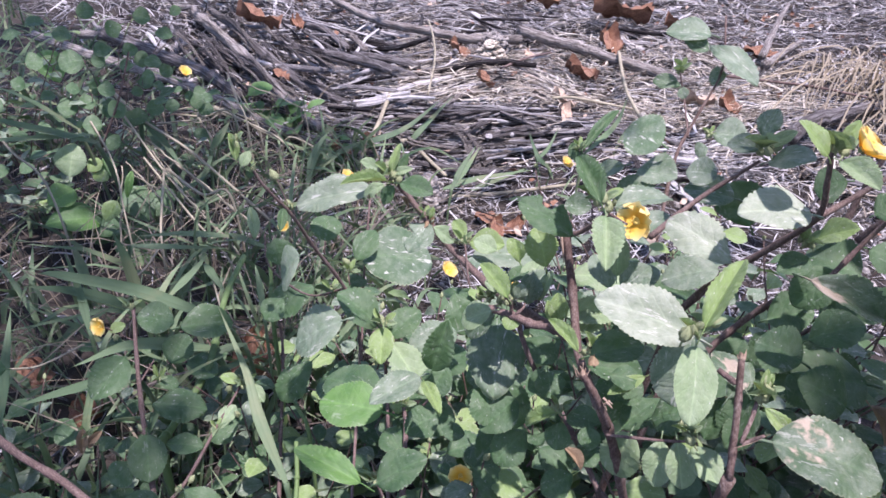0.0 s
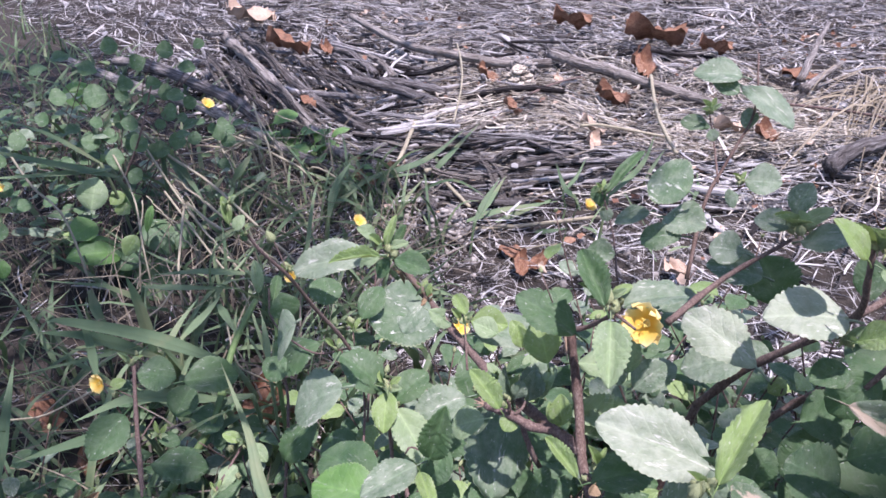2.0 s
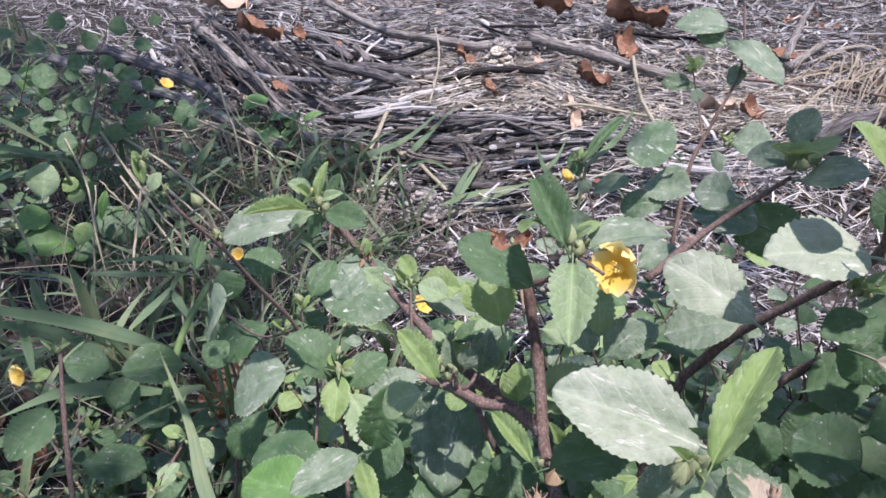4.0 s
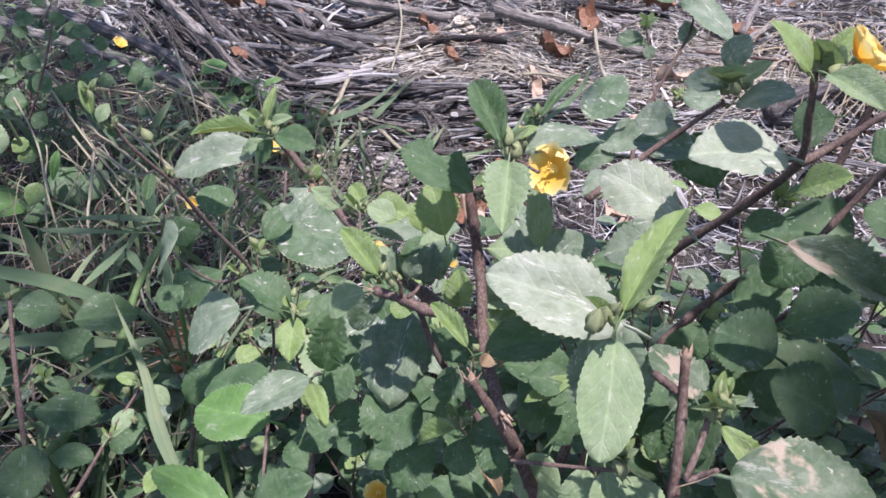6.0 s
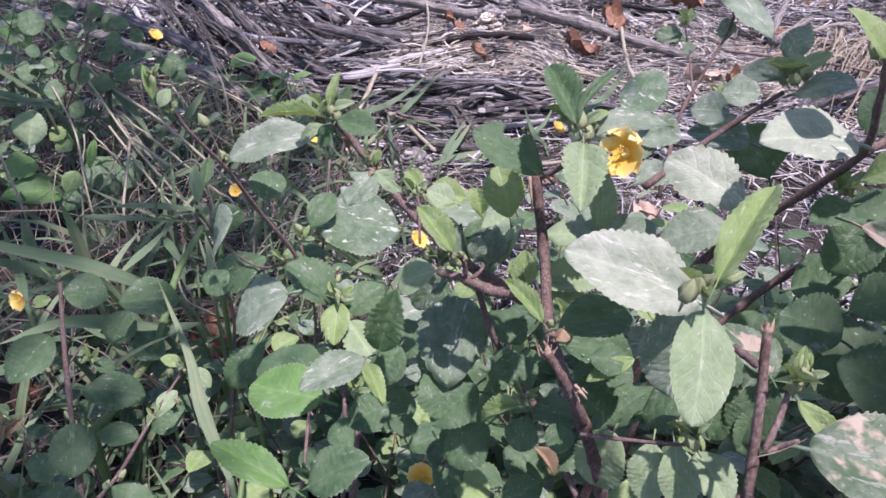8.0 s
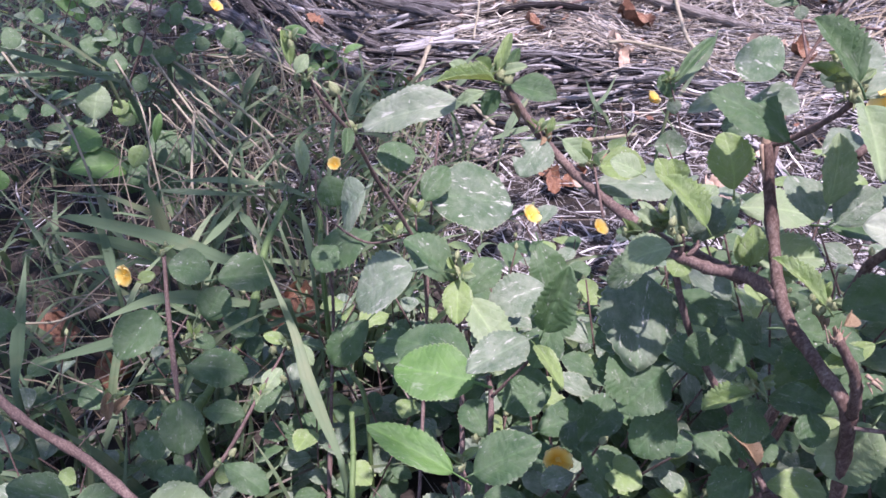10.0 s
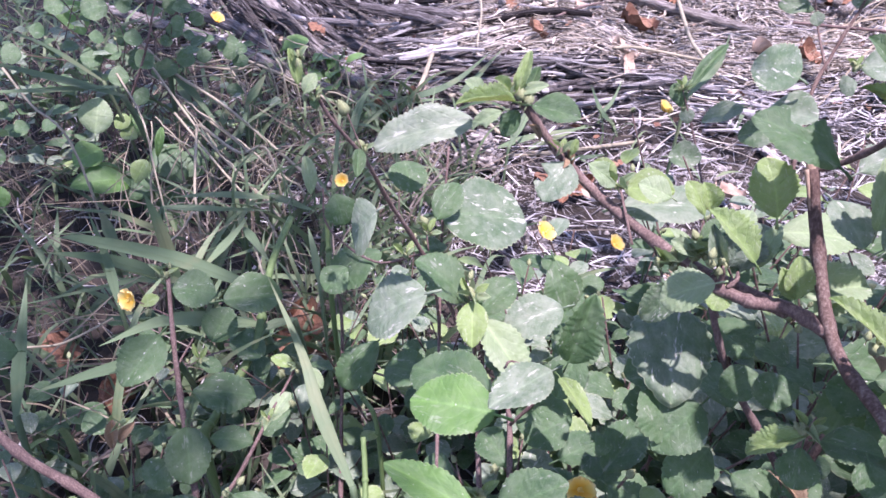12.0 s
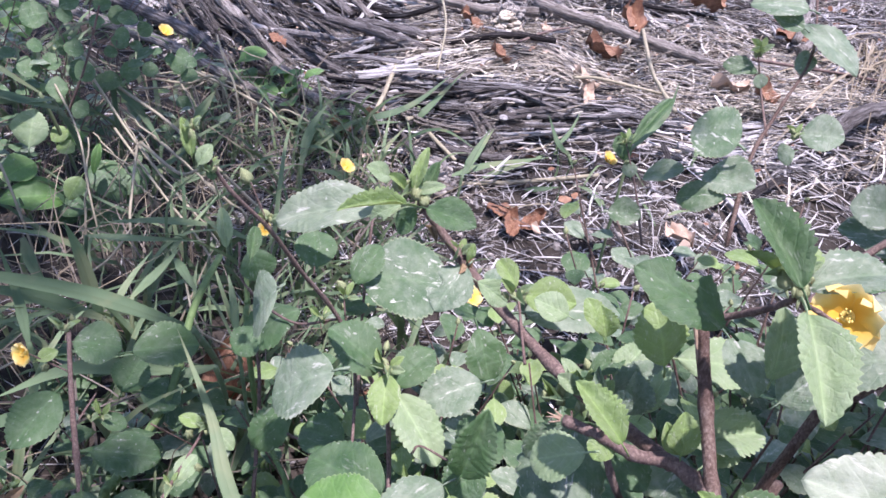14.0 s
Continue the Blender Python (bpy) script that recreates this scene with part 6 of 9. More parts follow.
    leaf(hero, 'dark', 'oval', (0.0505, 0.2753, 0.3354), (0.0321, 0.2631, 0.3226), 0.0208, (-0.18, -0.57, 0.80))
    leaf(hero, 'dark', 'oval', (0.0566, 0.2709, 0.3169), (0.0402, 0.2584, 0.3045), 0.0193, (-0.15, -0.59, 0.79))
    leaf(hero, 'dark', 'oval', (0.0642, 0.2640, 0.3111), (0.0811, 0.2533, 0.3040), 0.0205, (0.11, -0.42, 0.90))
    leaf(hero, 'dark', 'oval', (0.0448, 0.2862, 0.3478), (0.0226, 0.2896, 0.3368), 0.0203, (-0.45, -0.45, 0.77))
    leaf(hero, 'dark', 'oval', (0.0070, 0.3110, 0.2874), (-0.0120, 0.3006, 0.2802), 0.0206, (-0.03, -0.53, 0.85))
    leaf(hero, 'dark', 'oval', (0.1062, 0.2644, 0.3500), (0.0909, 0.2721, 0.3539), 0.0186, (0.05, -0.38, 0.92))
    leaf(hero, 'dark', 'oval', (0.1020, 0.2544, 0.3379), (0.1166, 0.2614, 0.3507), 0.0180, (-0.47, -0.43, 0.77))
    leaf(hero, 'dark', 'oval', (0.1150, 0.2707, 0.3449), (0.1264, 0.2494, 0.3423), 0.0194, (-0.21, -0.23, 0.95))
    leaf(hero, 'dark', 'oval', (0.1416, 0.2406, 0.3721), (0.1326, 0.2308, 0.3566), 0.0133, (-0.36, -0.68, 0.64))
    leaf(hero, 'dark', 'oval', (0.1438, 0.2559, 0.3749), (0.1523, 0.2632, 0.3907), 0.0143, (-0.53, -0.62, 0.57))
    leaf(hero, 'dark', 'oval', (0.0783, 0.2404, 0.3191), (0.0631, 0.2342, 0.3117), 0.0146, (-0.16, -0.57, 0.81))
    leaf(hero, 'dark', 'oval', (0.0903, 0.2503, 0.3753), (0.1038, 0.2465, 0.3757), 0.0147, (-0.10, -0.29, 0.95))
    leaf(hero, 'dark', 'oval', (0.1760, 0.2727, 0.3854), (0.1623, 0.2698, 0.3702), 0.0191, (-0.62, -0.45, 0.64))
    leaf(hero, 'dark', 'oval', (0.1745, 0.2544, 0.3785), (0.1831, 0.2411, 0.3699), 0.0194, (-0.07, -0.57, 0.82))
    leaf(hero, 'dark', 'oval', (0.1734, 0.2877, 0.3853), (0.1918, 0.2826, 0.3953), 0.0233, (-0.51, -0.22, 0.83))
    leaf(hero, 'dark', 'oval', (0.0036, 0.3414, 0.2915), (0.0210, 0.3547, 0.3059), 0.0273, (-0.25, -0.55, 0.80))
    leaf(hero, 'dark', 'oval', (0.0544, 0.3033, 0.3541), (0.0689, 0.2874, 0.3517), 0.0185, (-0.21, -0.33, 0.92))
    flower(hero, (0.0936, 0.2639, 0.4496), 0.9, 'open')
    flower(hero, (0.1714, 0.2536, 0.4900), 0.88, 'side')
    bud(hero, (0.0781, 0.2642, 0.4592), 5.0)
    bud(hero, (0.0765, 0.2640, 0.4578), 4.0)
    bud(hero, (0.0333, 0.2900, 0.3909), 4.2)
    bud(hero, (0.0401, 0.2908, 0.3922), 4.0)
    bud(hero, (0.0392, 0.2833, 0.3914), 3.5)
    bud(hero, (0.1075, 0.1965, 0.4462), 3.6)
    bud(hero, (0.1255, 0.1859, 0.4236), 4.5)
    bud(hero, (0.1282, 0.1872, 0.4273), 4.0)
    bud(hero, (0.1109, 0.2000, 0.3899), 4.5)
    bud(hero, (0.1129, 0.1959, 0.3899), 4.5)
    bud(hero, (0.1102, 0.2032, 0.3899), 3.8)
    bud(hero, (0.0791, 0.2379, 0.3972), 3.8)
    bud(hero, (0.0661, 0.2348, 0.3672), 3.8)
    bud(hero, (0.1826, 0.2926, 0.4272), 4.2)
    bud(hero, (0.0806, 0.2643, 0.4550), 4.4)
    sprig(hero, (0.0781, 0.2693, 0.4553), 11, 5)
    sprig(hero, (0.0401, 0.2900, 0.3927), 10, 7)
    sprig(hero, (0.0322, 0.2904, 0.3878), 11, 4)
    sprig(hero, (0.1052, 0.1965, 0.4444), 7, 5)
    sprig(hero, (0.1260, 0.1857, 0.4238), 7.5, 5)
    sprig(hero, (0.1119, 0.2005, 0.3895), 7, 5)
    sprig(hero, (0.0665, 0.2348, 0.3672), 8, 4)
    sprig(hero, (0.0787, 0.2385, 0.3979), 8, 4)
    sprig(hero, (-0.0252, 0.3528, 0.4269), 13, 4)
    sprig(hero, (-0.0047, 0.3496, 0.4023), 9, 4)
    sprig(hero, (0.0181, 0.3346, 0.3961), 10, 3)
    sprig(hero, (0.1826, 0.2926, 0.4272), 11, 4)
    sprig(hero, (0.1729, 0.2747, 0.4805), 13, 5)
    withered(hero, (0.0770, 0.2372, 0.3957), (0.0786, 0.2327, 0.3937), 0.0039)
    withered(hero, (0.0761, 0.2569, 0.3199), (0.0846, 0.2483, 0.3137), 0.0065)
    withered(hero, (0.2242, 0.2644, 0.3528), (0.2294, 0.2491, 0.3411), 0.0159)
    withered(hero, (0.1521, 0.2616, 0.3535), (0.1453, 0.2560, 0.3433), 0.0089)
    withered(hero, (-0.0020, 0.3501, 0.4051), (-0.0002, 0.3452, 0.3987), 0.0022)
    leaf(hero, 'green', 'long', (-0.0207, 0.3545, 0.4228), (-0.0151, 0.3648, 0.4357), 0.0053, (-0.20, -0.95, 0.20))
    leaf(hero, 'dark', 'oval', (-0.0229, 0.3547, 0.4193), (-0.0296, 0.3526, 0.4085), 0.0095, (-0.30, -0.80, 0.50))
    leaf(hero, 'pale', 'chewed', (-0.0301, 0.3657, 0.4148), (-0.0443, 0.3688, 0.4053), 0.0094, (-0.20, -0.60, 0.77))
    leaf(hero, 'young', 'oval', (-0.0010, 0.3405, 0.4060), (0.0013, 0.3413, 0.4130), 0.0033, (0.30, -0.90, 0.30))
    withered(hero, (-0.0185, 0.3500, 0.4152), (-0.0133, 0.3450, 0.4104), 0.0023)
    withered(hero, (-0.0026, 0.3418, 0.4044), (-0.0036, 0.3379, 0.4019), 0.0026)
    bud(hero, (-0.0224, 0.3504, 0.4277), 5)
    bud(hero, (-0.0200, 0.3484, 0.4261), 4.5)
    leaf(hero, 'grey', 'fold', (0.0521, 0.2777, 0.3954), (0.0543, 0.2847, 0.4068), 0.0095, (0.10, -0.80, 0.60))
    leaf(hero, 'grey', 'fold', (0.0451, 0.2744, 0.3981), (0.0404, 0.2798, 0.4113), 0.0055, (-0.30, -0.90, 0.30))
    leaf(hero, 'grey', 'oval', (0.0462, 0.2730, 0.3996), (0.0488, 0.2736, 0.4082), 0.0072, (0.20, -0.70, 0.70))
    leaf(hero, 'green', 'long', (0.0418, 0.2927, 0.3977), (0.0530, 0.2987, 0.4030), 0.0077, (0.10, -0.50, 0.86))
    leaf(hero, 'scar', 'oval', (0.0509, 0.2806, 0.3924), (0.0581, 0.2881, 0.4006), 0.0093, (-0.20, -0.60, 0.77))
    leaf(hero, 'pale', 'long', (0.0568, 0.2784, 0.3962), (0.0626, 0.2828, 0.4109), 0.0065, (-0.40, -0.80, 0.40))
    leaf(hero, 'young', 'oval', (0.0656, 0.2638, 0.3946), (0.0645, 0.2674, 0.4084), 0.0094, (-0.10, -0.85, 0.50))
    leaf(hero, 'young', 'oval', (0.0652, 0.2645, 0.3939), (0.0598, 0.2669, 0.4041), 0.0054, (-0.40, -0.80, 0.40))
    leaf(hero, 'grey', 'big', (0.0246, 0.3470, 0.3803), (0.0656, 0.3542, 0.3799), 0.0220, (0.00, -0.45, 0.90))
    leaf(hero, 'pale', 'oval', (0.0776, 0.2716, 0.3836), (0.0902, 0.2826, 0.3895), 0.0114, (0.20, -0.60, 0.77))
    leaf(hero, 'grey', 'oval', (0.0983, 0.2838, 0.4026), (0.1159, 0.2897, 0.4114), 0.0135, (0.10, -0.55, 0.83))
    leaf(hero, 'young', 'oval', (0.1065, 0.2495, 0.3761), (0.0893, 0.2444, 0.3687), 0.0069, (0.20, -0.40, 0.90))
    leaf(hero, 'dark', 'oval', (0.0964, 0.2558, 0.3561), (0.1097, 0.2603, 0.3629), 0.0152, (0.00, -0.50, 0.86))
    leaf(hero, 'dark', 'big', (0.0692, 0.2778, 0.3497), (0.0558, 0.2760, 0.3418), 0.0142, (-0.20, -0.50, 0.85))
    leaf(hero, 'green', 'oval', (0.0633, 0.2608, 0.3666), (0.0644, 0.2496, 0.3595), 0.0142, (0.00, -0.70, 0.70))
    bud(hero, (0.0392, 0.2684, 0.4040), 3.2)
    bud(hero, (0.0421, 0.2691, 0.4050), 2.8)
    bud(hero, (0.0372, 0.2662, 0.4082), 3)
    bud(hero, (0.0435, 0.2699, 0.4024), 2.6)
    bud(hero, (0.0410, 0.2670, 0.4016), 2.8)
    bud(hero, (0.0703, 0.2199, 0.4126), 3.2)
    stem(hero, 'twig', 0.9, 0.6, (0.0461, 0.2703, 0.3932), (0.0491, 0.2719, 0.3956), (0.0504, 0.2757, 0.3960))
    stem(hero, 'twig', 1.0, 0.7, (0.0435, 0.2705, 0.3937), (0.0435, 0.2699, 0.3984), (0.0423, 0.2688, 0.4025))
    frayed(hero, (0.0676, 0.2093, 0.4077), (0.0658, 0.2098, 0.4117), 0.45)
    frayed(hero, (0.0683, 0.2093, 0.4077), (0.0674, 0.2104, 0.4126), 0.45)
    frayed(hero, (0.0689, 0.2093, 0.4078), (0.0697, 0.2100, 0.4118), 0.45)
    frayed(hero, (0.0683, 0.2089, 0.4070), (0.0665, 0.2091, 0.4104), 0.45)
    frayed(hero, (0.0696, 0.2092, 0.4075), (0.0704, 0.2091, 0.4102), 0.45)
    frayed(hero, (0.0322, 0.2796, 0.3900), (0.0280, 0.2809, 0.3905), 0.5)
    frayed(hero, (0.0322, 0.2793, 0.3896), (0.0277, 0.2801, 0.3892), 0.5)
    frayed(hero, (0.0322, 0.2791, 0.3892), (0.0286, 0.2793, 0.3878), 0.5)
    frayed(hero, (0.0326, 0.2797, 0.3902), (0.0298, 0.2817, 0.3917), 0.5)
    frayed(hero, (0.1181, 0.1924, 0.4338), (0.1176, 0.1932, 0.4352), 0.4)
    frayed(hero, (0.1191, 0.1925, 0.4338), (0.1193, 0.1936, 0.4357), 0.4)
    frayed(hero, (0.1201, 0.1924, 0.4336), (0.1206, 0.1937, 0.4359), 0.4)
    frayed(hero, (0.1163, 0.1734, 0.4101), (0.1269, 0.1742, 0.4166), 0.18)
    frayed(hero, (0.0773, 0.2059, 0.4006), (0.0801, 0.2035, 0.3983), 0.7)
    frayed(hero, (0.0784, 0.2044, 0.3999), (0.0807, 0.2024, 0.3985), 0.8)
    frayed(hero, (0.0793, 0.2048, 0.4005), (0.0809, 0.2033, 0.3998), 0.5)
    frayed(hero, (0.0779, 0.2049, 0.3989), (0.0789, 0.2026, 0.3969), 0.45)
    frayed(hero, (0.0690, 0.2096, 0.4071), (0.0712, 0.2082, 0.4067), 0.5)
    frayed(hero, (0.0666, 0.2088, 0.4080), (0.0648, 0.2105, 0.4128), 0.35)
    frayed(hero, (0.0702, 0.2090, 0.4081), (0.0716, 0.2098, 0.4113), 0.35)
    frayed(hero, (0.0675, 0.2084, 0.4093), (0.0686, 0.2104, 0.4143), 0.3)
    frayed(hero, (0.0650, 0.2822, 0.4311), (0.0667, 0.2757, 0.4202), 0.8)
    withered(hero, (0.0735, 0.2157, 0.4133), (0.0716, 0.2130, 0.4108), 0.0049)
    leaf(hero, 'burnt', 'chewed', (0.1224, 0.1999, 0.4091), (0.1326, 0.2107, 0.4187), 0.0093, (-0.10, -0.70, 0.70))
    sprig(hero, (0.0960, 0.1813, 0.4516), 6.5, 3)
    bud(hero, (0.0921, 0.1793, 0.4524), 4.6)
    bud(hero, (0.0947, 0.1812, 0.4536), 4.0)
    bud(hero, (0.0968, 0.1821, 0.4549), 3.6)
    sprig(hero, (0.1291, 0.1880, 0.4239), 6, 4)
    bud(hero, (0.1292, 0.1870, 0.4260), 4.5)
    bud(hero, (0.1278, 0.1867, 0.4217), 4)
    leaf(hero, 'dark', 'oval', (0.1810, 0.3052, 0.3593), (0.1964, 0.3009, 0.3510), 0.0174, (-0.10, -0.50, 0.86))
    leaf(hero, 'dark', 'oval', (0.1967, 0.2917, 0.3553), (0.2106, 0.2986, 0.3659), 0.0168, (-0.10, -0.50, 0.86))
    leaf(hero, 'dark', 'oval', (0.2029, 0.2752, 0.3662), (0.2180, 0.2697, 0.3659), 0.0177, (-0.10, -0.50, 0.86))
    leaf(hero, 'dark', 'oval', (0.1691, 0.2789, 0.3551), (0.1812, 0.2698, 0.3488), 0.0170, (-0.10, -0.50, 0.86))
    leaf(hero, 'dark', 'oval', (0.1391, 0.2489, 0.3652), (0.1361, 0.2376, 0.3564), 0.0185, (-0.10, -0.50, 0.86))
    leaf(hero, 'dark', 'oval', (0.1521, 0.2342, 0.3692), (0.1393, 0.2230, 0.3611), 0.0135, (-0.10, -0.50, 0.86))
    leaf(hero, 'dark', 'oval', (0.0826, 0.2588, 0.3076), (0.0955, 0.2631, 0.3140), 0.0144, (-0.10, -0.50, 0.86))
    leaf(hero, 'dark', 'oval', (0.0111, 0.3281, 0.3109), (0.0012, 0.3134, 0.2967), 0.0190, (-0.10, -0.50, 0.86))
    leaf(hero, 'dark', 'oval', (0.0180, 0.2959, 0.2957), (0.0164, 0.2866, 0.2901), 0.0136, (-0.10, -0.50, 0.86))


def grow_low(low):
    stem(low, 'branch', 2.2, 1.4, (-0.0154, 0.2947, 0.1873), (-0.0164, 0.3386, 0.2220), (-0.0175, 0.3544, 0.2372), (-0.0196, 0.3609, 0.2439))
    stem(low, 'twig', 1.2, 0.8, (-0.0174, 0.3521, 0.2349), (0.0003, 0.3503, 0.2642), (0.0109, 0.3560, 0.2803))
    stem(low, 'twig', 1.2, 0.9, (-0.0225, 0.3001, 0.2030), (-0.0300, 0.3030, 0.2303))
    stem(low, 'branch', 2.0, 1.0, (-0.0290, 0.3306, 0.1264), (-0.0378, 0.4090, 0.2069), (-0.0411, 0.4171, 0.2477), (-0.0427, 0.4320, 0.2682))
    stem(low, 'branch', 2.0, 1.2, (-0.1331, 0.3718, 0.0554), (-0.1436, 0.4514, 0.1216), (-0.1475, 0.4966, 0.1887), (-0.1504, 0.4912, 0.2350))
    stem(low, 'twig', 1.0, 0.8, (-0.0683, 0.4364, 0.1790), (-0.1081, 0.4520, 0.1721), (-0.1394, 0.4754, 0.1604))
    stem(low, 'twig', 1.4, 0.9, (-0.0587, 0.3389, 0.1448), (-0.0653, 0.4423, 0.2162), (-0.0692, 0.4572, 0.2537))
    leaf(low, 'bright', 'big', (-0.0265, 0.3065, 0.2914), (-0.0680, 0.3159, 0.2897), 0.0330, (-0.11, -0.29, 0.95))
    leaf(low, 'green', 'big', (-0.0312, 0.3230, 0.2890), (-0.0720, 0.3490, 0.2815), 0.0330, (-0.26, -0.13, 0.96))
    leaf(low, 'grey', 'oval', (-0.0030, 0.3041, 0.3221), (-0.0292, 0.2824, 0.3206), 0.0196, (0.19, -0.29, 0.94))
    leaf(low, 'green', 'long', (0.0037, 0.3060, 0.3251), (0.0118, 0.3101, 0.3580), 0.0165, (-0.10, -0.98, 0.15))
    leaf(low, 'young', 'long', (-0.0004, 0.2970, 0.3256), (0.0097, 0.2723, 0.3260), 0.0087, (-0.10, -0.03, 0.99))
    leaf(low, 'young', 'oval', (-0.0421, 0.4260, 0.2655), (-0.0411, 0.3978, 0.2526), 0.0184, (-0.05, -0.41, 0.91))
    leaf(low, 'dark', 'oval', (-0.0468, 0.4340, 0.2604), (-0.0764, 0.4379, 0.2886), 0.0347, (0.65, -0.26, 0.72))
    leaf(low, 'grey', 'oval', (-0.0692, 0.4004, 0.2884), (-0.1077, 0.4002, 0.2649), 0.0417, (-0.48, -0.36, 0.80))
    leaf(low, 'scar', 'big', (-0.0669, 0.4852, 0.2942), (-0.0079, 0.4933, 0.2879), 0.0660, (0.14, -0.24, 0.96))
    leaf(low, 'bright', 'oval', (-0.0331, 0.2622, 0.2787), (-0.0743, 0.2783, 0.2874), 0.0170, (0.04, -0.39, 0.92))
    leaf(low, 'green', 'oval', (-0.0247, 0.2622, 0.2788), (0.0023, 0.2653, 0.2983), 0.0214, (-0.48, -0.48, 0.74))
    leaf(low, 'dark', 'round', (0.0458, 0.3392, 0.2939), (0.0580, 0.3226, 0.2649), 0.0262, (0.18, -0.82, 0.54))
    leaf(low, 'dark', 'oval', (-0.0389, 0.4318, 0.2506), (-0.0159, 0.4533, 0.2649), 0.0237, (-0.07, -0.50, 0.86))
    leaf(low, 'dark', 'oval', (0.0114, 0.4755, 0.2663), (0.0229, 0.4553, 0.2384), 0.0276, (0.11, -0.78, 0.61))
    leaf(low, 'pale', 'long', (-0.0351, 0.4218, 0.2538), (-0.0068, 0.3898, 0.2321), 0.0263, (0.10, -0.50, 0.86))
    leaf(low, 'grey', 'oval', (0.0154, 0.4336, 0.2583), (-0.0222, 0.4188, 0.2503), 0.0291, (-0.00, -0.48, 0.88))
    leaf(low, 'green', 'round', (-0.0144, 0.3544, 0.2374), (0.0169, 0.3561, 0.2436), 0.0283, (-0.15, -0.43, 0.89))
    leaf(low, 'dark', 'oval', (-0.0178, 0.3363, 0.2198), (-0.0316, 0.3588, 0.2267), 0.0203, (0.02, -0.28, 0.96))
    leaf(low, 'dark', 'oval', (0.0317, 0.3091, 0.2439), (0.0525, 0.2994, 0.2283), 0.0239, (0.35, -0.51, 0.79))
    leaf(low, 'dark', 'oval', (0.0343, 0.3332, 0.2251), (0.0589, 0.3628, 0.2325), 0.0227, (-0.01, -0.23, 0.97))
    leaf(low, 'dark', 'oval', (0.0124, 0.3521, 0.2106), (0.0394, 0.3648, 0.2143), 0.0237, (0.01, -0.30, 0.95))
    leaf(low, 'green', 'oval', (-0.0196, 0.2846, 0.2290), (0.0007, 0.2871, 0.2329), 0.0132, (-0.11, -0.45, 0.89))
    leaf(low, 'pale', 'oval', (-0.0254, 0.2886, 0.2317), (-0.0287, 0.2758, 0.2222), 0.0123, (0.03, -0.60, 0.80))
    leaf(low, 'dark', 'oval', (-0.0730, 0.4414, 0.1849), (-0.1088, 0.4575, 0.1785), 0.0294, (-0.30, -0.30, 0.91))
    leaf(low, 'dark', 'oval', (-0.1143, 0.4676, 0.1917), (-0.1425, 0.4478, 0.1612), 0.0274, (-0.23, -0.70, 0.67))
    leaf(low, 'green', 'oval', (-0.1117, 0.4904, 0.2581), (-0.1486, 0.4721, 0.2426), 0.0318, (-0.18, -0.40, 0.90))
    flower(low, (0.0230, 0.3321, 0.2095), 0.9, 'front')
    flower(low, (0.0042, 0.5023, 0.2708), 0.85, 'side')
    flower(low, (0.0583, 0.5189, 0.2536), 0.75, 'side')
    flower(low, (-0.1084, 0.6428, 0.2928), 0.8, 'side')
    bud(low, (-0.0345, 0.3007, 0.2347), 6.2)
    bud(low, (-0.0305, 0.3052, 0.2385), 5.7)
    bud(low, (0.0074, 0.3558, 0.2794), 5.9)
    bud(low, (0.0107, 0.3518, 0.2799), 5.4)
    bud(low, (-0.0427, 0.4320, 0.2682), 5.4)
    bud(low, (-0.0447, 0.4370, 0.2757), 4.9)
    bud(low, (-0.0241, 0.3361, 0.2193), 6.8)
    sprig(low, (0.0094, 0.3561, 0.2801), 13, 6)
    sprig(low, (-0.0331, 0.3031, 0.2341), 12, 5)
    sprig(low, (-0.0425, 0.4300, 0.2652), 13, 5)
    sprig(low, (-0.0197, 0.3620, 0.2450), 11, 4)
    sprig(low, (-0.0898, 0.4656, 0.2700), 11, 4)


